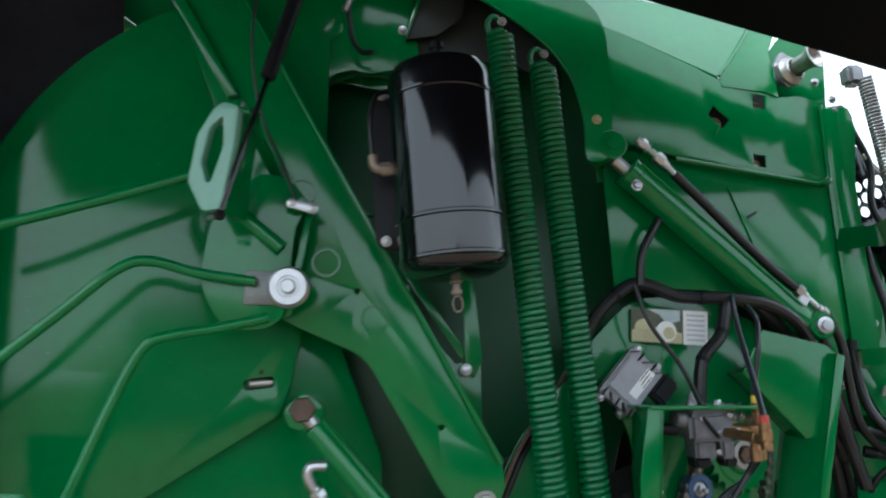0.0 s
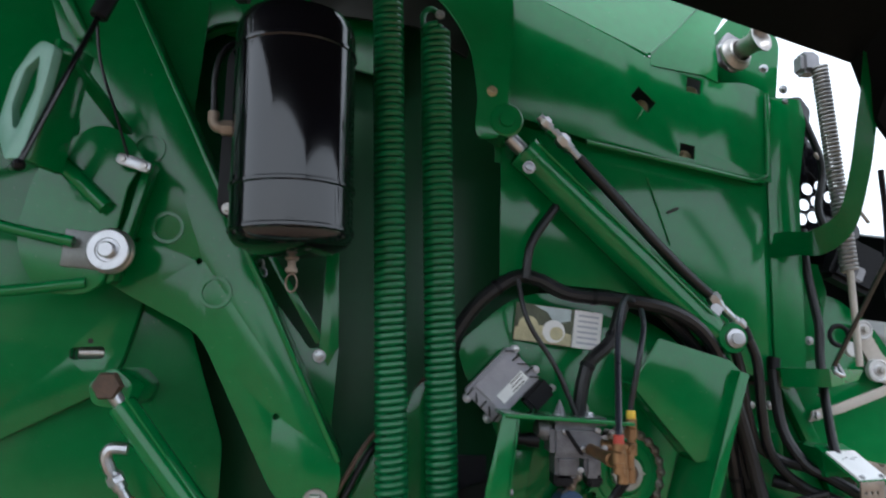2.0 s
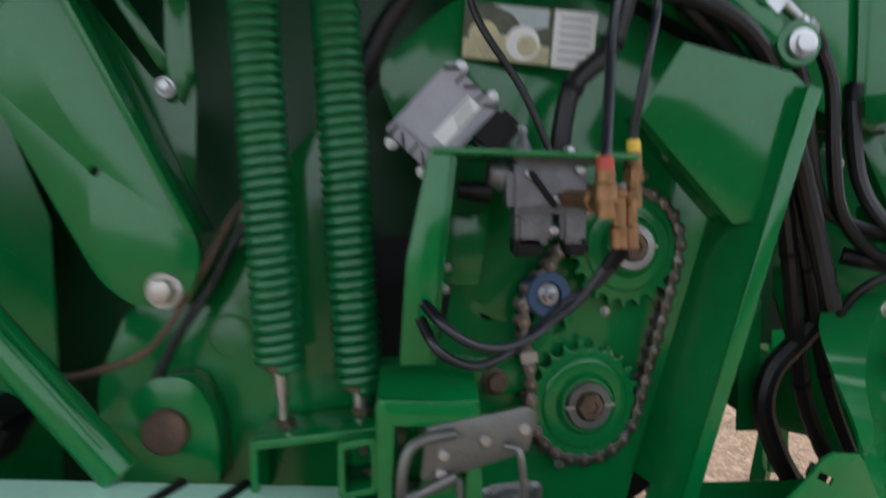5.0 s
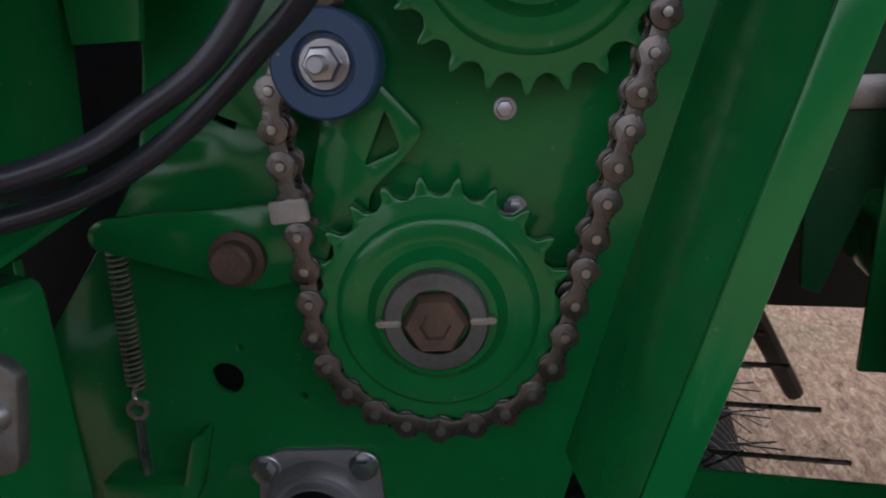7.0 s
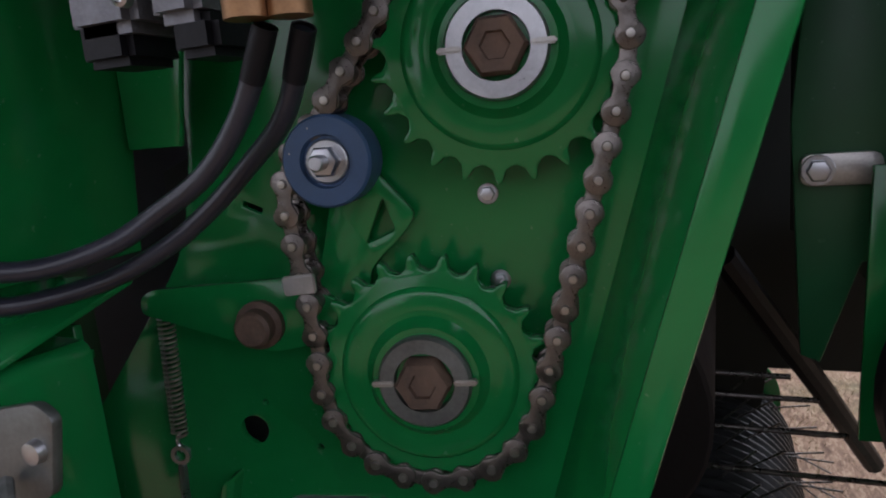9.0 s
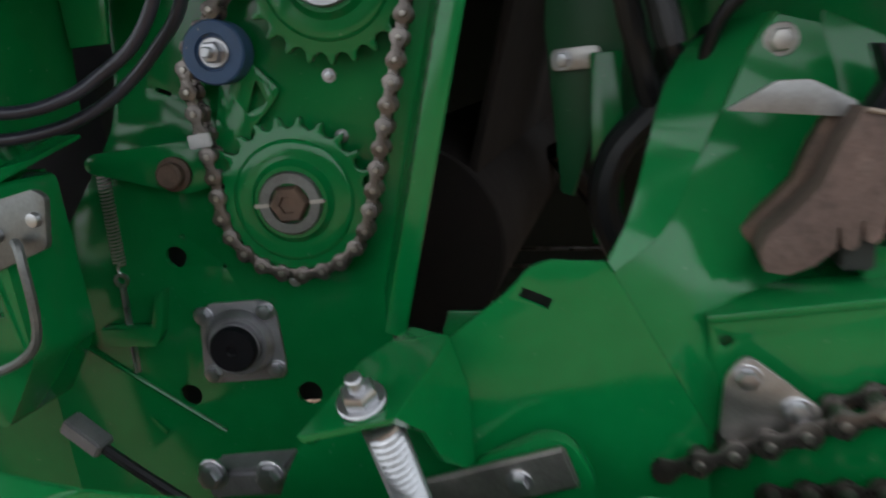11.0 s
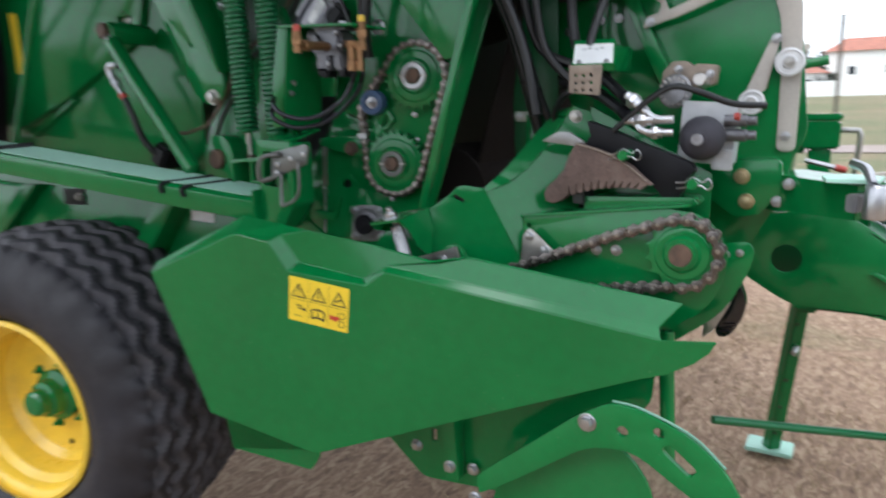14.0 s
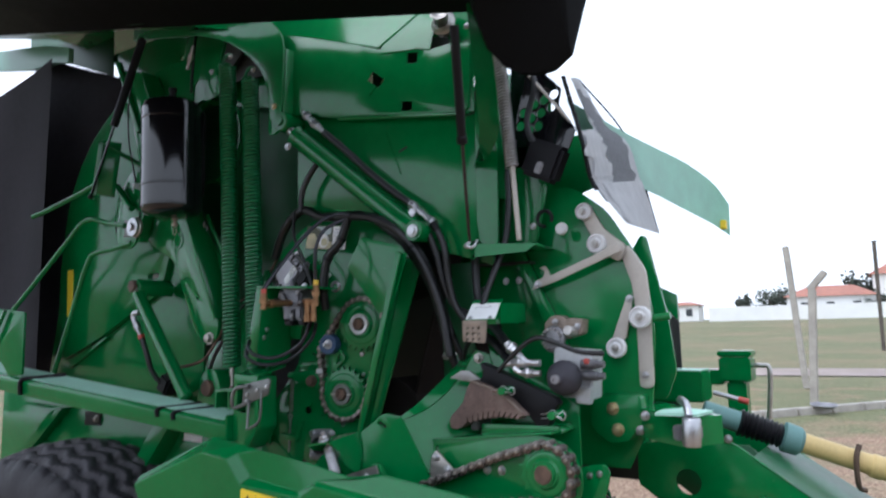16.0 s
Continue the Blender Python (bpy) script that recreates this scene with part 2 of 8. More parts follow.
def ground_material():
    m = bpy.data.materials.new("dry_mown_grass")
    m.use_nodes = True
    nodes, links = m.node_tree.nodes, m.node_tree.links
    b = nodes["Principled BSDF"]
    tex = nodes.new("ShaderNodeTexCoord")

    def noise_at(scale, detail):
        n = nodes.new("ShaderNodeTexNoise")
        n.inputs["Scale"].default_value, n.inputs["Detail"].default_value = scale, detail
        n.inputs["Roughness"].default_value = 0.6
        links.new(tex.outputs["Object"], n.inputs["Vector"])
        return n.outputs["Fac"]

    def ramp_of(fac, stops):
        r = nodes.new("ShaderNodeValToRGB")
        e = r.color_ramp.elements
        while len(e) < len(stops):
            e.new(0.5)
        for k, (p, c) in enumerate(stops):
            e[k].position, e[k].color = p, (*c, 1)
        links.new(fac, r.inputs["Fac"])
        return r.outputs["Color"]

    stretch = nodes.new("ShaderNodeMapping")
    stretch.inputs["Scale"].default_value = (1.0, 0.32, 1.0)
    stretch.inputs["Rotation"].default_value = (0, 0, 0.5)
    links.new(tex.outputs["Object"], stretch.inputs["Vector"])
    fibre = nodes.new("ShaderNodeTexNoise")
    fibre.inputs["Scale"].default_value, fibre.inputs["Detail"].default_value = 42, 12
    fibre.inputs["Distortion"].default_value, fibre.inputs["Roughness"].default_value = 1.2, 0.65
    links.new(stretch.outputs["Vector"], fibre.inputs["Vector"])
    straw = ramp_of(fibre.outputs["Fac"], [(0.32, (0.115, 0.068, 0.045)), (0.5, (0.29, 0.185, 0.120)), (0.68, (0.50, 0.37, 0.25))])
    turf = ramp_of(noise_at(30, 8), [(0.33, (0.060, 0.072, 0.030)), (0.5, (0.140, 0.150, 0.070)), (0.68, (0.32, 0.29, 0.155))])
    geo = nodes.new("ShaderNodeNewGeometry")
    worn = nodes.new("ShaderNodeVectorMath")
    worn.operation = "DISTANCE"
    worn.inputs[1].default_value = (0.9, 0.3, 0.0)
    links.new(geo.outputs["Position"], worn.inputs[0])
    trod = nodes.new("ShaderNodeMapRange")
    trod.inputs["From Min"].default_value, trod.inputs["From Max"].default_value = 4.0, 8.5
    trod.inputs["To Min"].default_value, trod.inputs["To Max"].default_value = -0.06, 0.16
    links.new(worn.outputs["Value"], trod.inputs["Value"])
    lush = nodes.new("ShaderNodeMath")
    lush.operation = "ADD"
    links.new(noise_at(0.9, 6), lush.inputs[0])
    links.new(trod.outputs["Result"], lush.inputs[1])
    patch = ramp_of(lush.outputs["Value"], [(0.47, (0, 0, 0)), (0.66, (1, 1, 1))])
    mx = nodes.new("ShaderNodeMix")
    mx.data_type = "RGBA"
    links.new(patch, mx.inputs["Factor"])
    links.new(straw, mx.inputs["A"])
    links.new(turf, mx.inputs["B"])
    # greener the further off
    sep = nodes.new("ShaderNodeSeparateXYZ")
    links.new(geo.outputs["Position"], sep.inputs[0])
    far = nodes.new("ShaderNodeMapRange")
    far.inputs["From Min"].default_value, far.inputs["From Max"].default_value = 14, 22
    links.new(sep.outputs["Y"], far.inputs["Value"])
    mx2 = nodes.new("ShaderNodeMix")
    mx2.data_type = "RGBA"
    links.new(far.outputs["Result"], mx2.inputs["Factor"])
    links.new(mx.outputs["Result"], mx2.inputs["A"])
    field = nodes.new("ShaderNodeMix")
    field.data_type = "RGBA"
    links.new(ramp_of(noise_at(0.16, 8), [(0.42, (0, 0, 0)), (0.65, (0.5, 0.5, 0.5))]), field.inputs["Factor"])
    links.new(turf, field.inputs["A"])
    links.new(straw, field.inputs["B"])
    links.new(field.outputs["Result"], mx2.inputs["B"])
    links.new(mx2.outputs["Result"], b.inputs["Base Color"])
    b.inputs["Roughness"].default_value = 0.95
    bp = nodes.new("ShaderNodeBump")
    bp.inputs["Strength"].default_value, bp.inputs["Distance"].default_value = 0.45, 0.02
    links.new(noise_at(110, 8), bp.inputs["Height"])
    links.new(bp.outputs["Normal"], b.inputs["Normal"])
    return m


GROUND = ground_material()

# ---- builders ----
BASE = {}


def thing(name, base, label, category, group="", kind=""):
    ob = new(name)
    ob.location = base
    ob.empty_display_size = 0.05
    BASE[ob] = Vector(base)
    return tagged(ob, label, category, group, kind)


def finish(bm, name, material, crease=0.6):
    bmesh.ops.recalc_face_normals(bm, faces=bm.faces)
    for e in bm.edges:
        e.smooth = not (len(e.link_faces) == 2 and e.calc_face_angle(0) > crease)
    for f in bm.faces:
        f.smooth = True
    me = bpy.data.meshes.new(name)
    bm.to_mesh(me)
    bm.free()
    me.materials.append(material)
    return me


def part(name, bm, material, parent, label="", kind="", crease=0.6):
    base = BASE[parent]
    bmesh.ops.translate(bm, verts=bm.verts, vec=-base)
    ob = new(name, finish(bm, name, material, crease))
    ob.parent = parent
    BASE[ob] = base
    return tagged(ob, label, "", "", kind)


def shear(bm, s, x0):
    """Slants a mesh towards y along x, as the rear of the machine stands."""
    for v in bm.verts:
        v.co.y += s * (v.co.x - x0)
    return bm


def solo(name, bm, material, base, label, category, group="", kind=""):
    base = Vector(base)
    bmesh.ops.translate(bm, verts=bm.verts, vec=-base)
    ob = new(name, finish(bm, name, material))
    ob.location = base
    BASE[ob] = base
    return tagged(ob, label, category, group, kind)


def placed(name, mesh, parent, m, label=""):
    """A part that shares a mesh, at a pose in the world."""
    ob = new(name, mesh)
    ob.parent = parent
    ob.matrix_basis = Matrix.Translation(-BASE[parent]) @ m
    BASE[ob] = BASE[parent]
    return tagged(ob, label)


def rounded(pts, r, seg=4):
    out, n = [], len(pts)
    for k in range(n):
        p, a, b = Vector(pts[k]), Vector(pts[k - 1]), Vector(pts[(k + 1) % n])
        rr = r[k] if isinstance(r, (list, tuple)) else r
        rr = min(rr, (a - p).length * 0.45, (b - p).length * 0.45)
        if rr < 1e-5:
            out.append(tuple(p))
            continue
        s, e = p + (a - p).normalized() * rr, p + (b - p).normalized() * rr
        for i in range(seg + 1):
            u = i / seg
            q = s.lerp(p, u).lerp(p.lerp(e, u), u)
            out.append(tuple(q))
    return out


def ring(cx, cz, r, n=20):
    return [(cx + r * math.cos(2 * math.pi * k / n), cz + r * math.sin(2 * math.pi * k / n)) for k in range(n)]


def rect(cx, cz, w, h, turn=0.0):
    c, s = math.cos(radians(turn)), math.sin(radians(turn))
    return [(cx + x * c - z * s, cz + x * s + z * c) for x, z in ((-w / 2, -h / 2), (w / 2, -h / 2), (w / 2, h / 2), (-w / 2, h / 2))]


def merge(bm, other, m=None):
    if m is not None:
        bmesh.ops.transform(other, matrix=m, verts=other.verts)
    me = bpy.data.meshes.new("tmp")
    other.to_mesh(me)
    other.free()
    bm.from_mesh(me)
    bpy.data.meshes.remove(me)
    return bm


def plate(pts, y0, y1, holes=(), bev=0.0012, m=None, bm=None):
    """A sheet with outline pts in x and z, from y0 (front) to y1, with holes cut through."""
    b = bmesh.new()
    edges = []
    for loop in (pts, *holes):
        vs = [b.verts.new((x, y0, z)) for x, z in loop]
        edges += [b.edges.new((vs[k], vs[(k + 1) % len(vs)])) for k in range(len(vs))]
    bmesh.ops.triangle_fill(b, use_beauty=True, edges=edges)
    out = bmesh.ops.extrude_face_region(b, geom=b.faces[:])
    bmesh.ops.translate(b, verts=[v for v in out["geom"] if isinstance(v, bmesh.types.BMVert)], vec=(0, y1 - y0, 0))
    bmesh.ops.recalc_face_normals(b, faces=b.faces)
    if bev:
        sharp = [e for e in b.edges if len(e.link_faces) == 2 and e.calc_face_angle(0) > 0.7]
        bmesh.ops.bevel(b, geom=sharp, offset=bev, segments=2, affect="EDGES", clamp_overlap=True, profile=0.5)
    return merge(bm if bm else bmesh.new(), b, m)


def along(p, d):
    """A pose at p whose z axis points along d."""
    q = Vector(d).to_track_quat("Z", "Y").to_matrix().to_4x4()
    return Matrix.Translation(p) @ q


def lathe(prof, m, n=32, bm=None, cap=True):
    b = bmesh.new()
    loops = []
    for r, h in prof:
        if r < 1e-6:
            loops.append([b.verts.new((0, 0, h))])
        else:
            loops.append([b.verts.new((r * math.cos(2 * math.pi * k / n), r * math.sin(2 * math.pi * k / n), h)) for k in range(n)])
    for a, c in zip(loops, loops[1:]):
        for k in range(n):
            quad = [a[k % len(a)], a[(k + 1) % len(a)], c[(k + 1) % len(c)], c[k % len(c)]]
            quad = [v for i, v in enumerate(quad) if v not in quad[:i]]
            if len(quad) > 2:
                b.faces.new(quad)
    if cap:
        for lp in (loops[0], loops[-1]):
            if len(lp) > 2:
                b.faces.new(lp)
    return merge(bm if bm else bmesh.new(), b, m)


def rod(p, q, r, n=16, bm=None, ch=0.15):
    d = Vector(q) - Vector(p)
    h, c = d.length, r * ch
    return lathe([(r - c, 0), (r, c), (r, h - c), (r - c, h)], along(p, d), n, bm)


def block(c, size, m=None, bev=0.002, bm=None):
    b = bmesh.new()
    bmesh.ops.create_cube(b, size=1)
    bmesh.ops.scale(b, vec=size, verts=b.verts)
    if bev:
        bmesh.ops.bevel(b, geom=b.edges[:], offset=min(bev, min(size) * 0.3), segments=2, affect="EDGES", clamp_overlap=True)
    t = Matrix.Translation(c)
    return merge(bm if bm else bmesh.new(), b, t @ m if m is not None else t)


def curve(pts, sub=8):
    """Points along a smooth line through pts."""
    p = [Vector(q) for q in pts]
    if len(p) < 3:
        return p
    p = [p[0] * 2 - p[1], *p, p[-1] * 2 - p[-2]]
    out = []
    for k in range(1, len(p) - 2):
        for i in range(sub):
            u = i / sub
            a, b, c, d = p[k - 1 : k + 3]
            out.append(0.5 * ((2 * b) + (c - a) * u + (2 * a - 5 * b + 4 * c - d) * u * u + (3 * b - a - 3 * c + d) * u ** 3))
    out.append(p[-2])
    return out


def tube(pts, r, n=10, sub=8, smooth=True, bm=None, ribs=0.0):
    line = curve(pts, sub) if smooth else [Vector(q) for q in pts]
    b = bmesh.new()
    t0 = (line[1] - line[0]).normalized()
    side = t0.orthogonal().normalized()
    loops = []
    for k, p in enumerate(line):
        t = (line[min(k + 1, len(line) - 1)] - line[max(k - 1, 0)]).normalized()
        side = (side - t * side.dot(t)).normalized()
        up = t.cross(side)
        rr = r * (1 + (ribs if k % 2 else -ribs))
        loops.append([b.verts.new(p + (side * math.cos(2 * math.pi * i / n) + up * math.sin(2 * math.pi * i / n)) * rr) for i in range(n)])
    for a, c in zip(loops, loops[1:]):
        for i in range(n):
            b.faces.new((a[i], a[(i + 1) % n], c[(i + 1) % n], c[i]))
    b.faces.new(loops[0])
    b.faces.new(loops[-1])
    return merge(bm if bm else bmesh.new(), b)


def helix(p, q, radius, wire, turns, steps=14, n=6, bm=None, closed_ends=True):
    d = Vector(q) - Vector(p)
    m, h = along(p, d), d.length
    pts = []
    for k in range(int(turns * steps) + 1):
        a = 2 * math.pi * k / steps
        pts.append(m @ Vector((radius * math.cos(a), radius * math.sin(a), h * k / (turns * steps))))
    return tube(pts, wire, n, smooth=False, bm=bm)


def bolt(p, d, r=0.008, bm=None, washer=True, stud=0.0):
    """A hexagon head on a washer, at p, standing out along d."""
    bm = bm if bm else bmesh.new()
    if washer:
        lathe([(r * 1.55, 0), (r * 1.55, r * 0.22), (r * 1.45, r * 0.3), (r * 0.5, r * 0.3)], along(p, d), 18, bm)
    q = Vector(p) + Vector(d).normalized() * (r * 0.25)
    lathe([(r * 1.12, 0), (r * 1.15, r * 0.7), (r * 1.0, r * 0.95), (r * 0.8, r)], along(q, d), 6, bm)
    if stud:
        lathe([(r * 0.55, r), (r * 0.55, r + stud), (r * 0.45, r + stud + 0.001)], along(q, d), 12, bm)
    return bm


OUT = (0, -1, 0)


def bolts(parent, places, r=0.008, material=None, d=OUT, stud=0.0, label=""):
    for p in places:
        part("bolt", bolt(p, d, r, stud=stud), material or ZINC, parent, label)


def sheet(name, quads, thick, material, parent, label=""):
    """Folded sheet out of quads of corner points."""
    bm = bmesh.new()
    for q in quads:
        bm.faces.new([bm.verts.new(p) for p in q])
    bmesh.ops.remove_doubles(bm, verts=bm.verts, dist=0.0008)
    bmesh.ops.triangulate(bm, faces=[f for f in bm.faces if len(f.verts) > 4])
    bmesh.ops.recalc_face_normals(bm, faces=bm.faces)
    bmesh.ops.solidify(bm, geom=bm.faces[:], thickness=thick)
    return part(name, bm, material, parent, label, crease=0.3)

# ---- ground ----
G = 0.0


gb = bmesh.new()
xs = [-1500, -300, -60, -20, -10, -6, -4, -3, -2, -1, 0, 1, 2, 3, 4, 6, 10, 20, 60, 300, 1500]
ys = [-1500, -300, -60, -20, -10, -6, -4, -3, -2, -1, 0, 1, 2, 3, 4, 6, 10, 16, 24, 40, 52, 58, 62, 68, 80, 110, 140, 300, 1500]


def rise(y):
    """The field climbs gently beyond the lane, with a low bank across it."""
    return 0.020 * min(max(0.0, y - 24), 116) + 0.45 * max(0.0, 1 - abs(y - 60) / 8)


grid = [[gb.verts.new((x, y, G + rise(y) + (0.02 * noise.noise((x * 0.7, y * 0.7, 3)) if max(abs(x), abs(y)) < 12 else 0))) for y in ys] for x in xs]
for i in range(len(xs) - 1):
    for j in range(len(ys) - 1):
        gb.faces.new((grid[i][j], grid[i + 1][j], grid[i + 1][j + 1], grid[i][j + 1]))
solo("ground", gb, GROUND, (0, 0, G), "dry brown mown grass with green patches", "ground", kind="structure")

# ---- baler body ----
body = thing("round_baler_body", (0.3, 0.6, 0.5), "green painted steel body of a round hay baler", "baler")

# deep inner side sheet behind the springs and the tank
part("inner_side_sheet", plate([(-0.15, 0.85), (-0.15, 2.32), (0.60, 2.32), (0.62, 2.04), (0.66, 1.96), (0.66, 1.43), (0.55, 1.20), (0.55, 0.85)], 0.10, 0.115), DUSTY, body, "dull dusty green inner sheet with painted grey sheen")
part("front_sheet", shear(plate([(0.56, 1.585), (0.56, 1.875), (0.72, 1.853), (1.125, 1.806), (1.155, 1.80), (1.155, 1.40), (0.99, 1.455), (0.90, 1.518), (0.77, 1.578)], 0.028, 0.034), 0.20, 0.87), GREEN, body)
part("joint_sheet", shear(plate([(0.55, 1.80), (0.55, 1.95), (0.80, 1.93), (0.80, 1.80)], 0.040, 0.044), 0.20, 0.87), GREEN, body)
part("sheet_scratch", tube([(0.851, 0.0225, 1.797), (0.875, 0.0275, 1.733), (0.898, 0.032, 1.669)], 0.0016, 6), GREEN, body)
part("sheet_slot", shear(plate(rect(0.905, 1.737, 0.026, 0.006, 25), 0.0265, 0.0275, bev=0), 0.20, 0.87), DARK, body)
# far side of the chamber, dark sheets and an added roof close the machine
part("far_side_sheet", plate([(-1.15, 0.75), (-1.15, 1.9), (-0.5, 2.35), (0.55, 2.35), (0.70, 2.0), (0.82, 1.60), (1.3, 1.35), (1.3, 1.2), (0.7, 0.95), (0.3, 0.75)], 1.16, 1.18), GREEN, body)
# sheet put in near black where the interior lies in shade
part("back_shade_sheet", plate([(0.56, 1.30), (0.56, 2.0), (1.10, 1.95), (1.13, 1.46), (1.02, 1.38)], 0.300, 0.306), DARK, body, "inner sheet painted near black for shade")
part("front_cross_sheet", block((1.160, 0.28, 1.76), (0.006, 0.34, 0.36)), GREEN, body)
# black panel added over the inner sheet; it paints the gap's shade
part("gap_shade_panel", plate([(0.33, 0.95), (0.33, 1.27), (0.56, 1.27), (0.56, 0.95)], 0.088, 0.095), FABRIC, body, "black panel standing in for shade in the gap")
# added panel, hidden behind the shield, that keeps skylight off the interior
part("light_block_roof", block((-0.10, 0.43, 2.47), (1.4, 1.54, 0.01)), GREEN, body)
# chamber depth: its shade is painted on as a near-black sheet
part("far_shade_sheet", plate([(-0.45, 0.50), (-0.45, 1.9), (0.45, 1.75), (1.0, 1.6), (1.35, 1.25), (1.35, 0.70), (0.98, 0.70), (0.95, 0.50)], 1.0, 1.01), DARK, body, "inner wall of the bale chamber painted near black for shade")

# upper panel with the three openings, its rolled hem and the sloping top sheet
upper = rounded([(0.519, 2.137), (0.635, 2.104), (0.789, 2.053), (0.851, 2.029), (0.970, 2.014), (1.005, 2.001), (1.069, 2.011), (1.124, 1.997), (1.124, 1.807), (0.717, 1.851), (0.519, 1.887)], [0, 0, 0, 0.01, 0.01, 0.01, 0.02, 0.02, 0.008, 0, 0])
part("upper_panel", shear(plate(upper, -0.027, -0.023, holes=[rect(0.838, 1.943, 0.046, 0.028, -38), rect(0.95, 1.987, 0.031, 0.03, -6), rect(0.931, 1.852, 0.032, 0.026, -6)]), 0.22, 0.722), GREEN, body)
part("hem", tube([(0.719, -0.025, 1.846), (1.080, 0.048, 1.806), (1.111, 0.054, 1.821), (1.117, 0.055, 1.991)], 0.0045, 8, smooth=False), GREEN, body)
sheet("upper_panel_flange", [[(0.722, -0.028, 1.856), (1.108, 0.057, 1.808), (1.108, 0.085, 1.806), (0.722, 0.02, 1.854)]], 0.003, GREEN, body)
sheet("sloping_top_sheet", [[(0.068, -0.151, 2.272), (0.519, -0.061, 2.137), (0.673, 0.058, 2.257), (0.123, -0.052, 2.397)], [(0.123, -0.052, 2.397), (0.673, 0.058, 2.257), (0.728, 0.389, 2.461), (0.123, 0.268, 2.597)], [(0.519, -0.061, 2.137), (0.853, 0.006, 2.035), (1.029, 0.129, 2.228), (0.673, 0.058, 2.257)], [(0.673, 0.058, 2.257), (1.029, 0.129, 2.228), (1.168, 0.477, 2.493), (0.728, 0.389, 2.461)]], 0.003, GREEN, body)
sheet("top_corner_sheet", [[(0.856, 0.001, 2.014), (0.970, 0.024, 2.010), (1.005, 0.033, 2.001), (1.010, 0.045, 2.069), (1.019, 0.067, 2.122), (1.069, 0.107, 2.194), (1.032, 0.128, 2.231), (0.856, 0.004, 2.040)]], 0.003, GREEN, body)
part("weld_bead", tube([(0.853, 0.002, 2.037), (0.926, 0.051, 2.113), (1.029, 0.125, 2.231)], 0.0035, 6), GREEN, body)
part("edge_bead", tube([(0.519, -0.063, 2.138), (0.635, -0.040, 2.106), (0.851, 0.004, 2.035)], 0.003, 6, smooth=False), GREEN, body)
part("rear_post", plate(rounded([(1.118, 1.44), (1.120, 1.80), (1.135, 1.992), (1.198, 1.990), (1.208, 1.94), (1.202, 1.905), (1.186, 1.81), (1.180, 1.44)], 0.006), 0.070, 0.076), GREEN, body)
part("end_plate", plate(rounded([(1.016, 2.114), (1.063, 2.17), (1.12, 2.165), (1.156, 2.145), (1.169, 2.116), (1.155, 1.989), (1.042, 1.995)], [0.01, 0.01, 0, 0.02, 0.02, 0, 0]), 0.086, 0.092), GREEN, body)
bolts(body, [(1.165, 0.075, 2.012), (1.165, 0.075, 1.985)], 0.006)
for c in ((0.838, 1.943), (0.950, 1.987), (0.931, 1.852)):
    part("bolt", bolt((c[0] + 0.008, 0.035 + 0.22 * (c[0] - 0.85), c[1] - 0.003), OUT, 0.009), GOLD_ZINC, body, "yellow zinc bolt inside an opening")
# near-black backing takes the place of shade behind the openings
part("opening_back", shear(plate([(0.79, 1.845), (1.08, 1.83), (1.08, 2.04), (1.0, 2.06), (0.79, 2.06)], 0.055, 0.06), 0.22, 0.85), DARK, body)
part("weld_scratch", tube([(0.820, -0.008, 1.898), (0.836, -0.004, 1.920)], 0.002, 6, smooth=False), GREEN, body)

# lip added to close the sunlit gap between gate top and shield
sheet("added_gap_lip", [[(x0, -0.285 + 0.105 * x0, 2.235 - 0.19 * x0), (x0 + 0.28, -0.2556 + 0.105 * x0, 2.1818 - 0.19 * x0), (x0 + 0.28, 0.04, 2.33 - 0.19 * x0), (x0, 0.04, 2.38 - 0.19 * x0)] for x0 in (-1.0, -0.72, -0.44, -0.16)], 0.003, DUSTY, body)

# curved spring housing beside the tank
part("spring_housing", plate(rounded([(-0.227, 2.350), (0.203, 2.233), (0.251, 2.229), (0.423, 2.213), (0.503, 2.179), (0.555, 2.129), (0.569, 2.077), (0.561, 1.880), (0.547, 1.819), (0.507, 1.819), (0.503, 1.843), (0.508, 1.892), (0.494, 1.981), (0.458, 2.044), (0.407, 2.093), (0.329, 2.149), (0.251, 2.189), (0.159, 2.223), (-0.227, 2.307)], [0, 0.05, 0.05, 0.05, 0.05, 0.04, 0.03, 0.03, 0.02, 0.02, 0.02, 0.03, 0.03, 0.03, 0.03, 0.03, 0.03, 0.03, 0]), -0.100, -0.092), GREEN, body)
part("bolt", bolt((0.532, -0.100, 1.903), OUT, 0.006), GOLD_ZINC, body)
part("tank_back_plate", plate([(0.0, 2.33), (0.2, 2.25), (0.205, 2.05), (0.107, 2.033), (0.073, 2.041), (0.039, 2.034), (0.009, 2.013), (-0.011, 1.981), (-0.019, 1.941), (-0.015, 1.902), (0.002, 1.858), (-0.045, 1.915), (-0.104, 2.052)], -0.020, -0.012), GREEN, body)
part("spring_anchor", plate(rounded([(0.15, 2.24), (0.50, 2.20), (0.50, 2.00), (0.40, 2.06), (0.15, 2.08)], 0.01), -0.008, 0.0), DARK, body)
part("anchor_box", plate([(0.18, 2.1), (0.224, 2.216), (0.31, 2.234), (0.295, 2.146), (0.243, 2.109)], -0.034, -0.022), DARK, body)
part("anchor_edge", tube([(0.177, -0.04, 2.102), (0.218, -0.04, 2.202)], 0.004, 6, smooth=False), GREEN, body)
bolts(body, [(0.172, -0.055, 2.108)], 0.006)
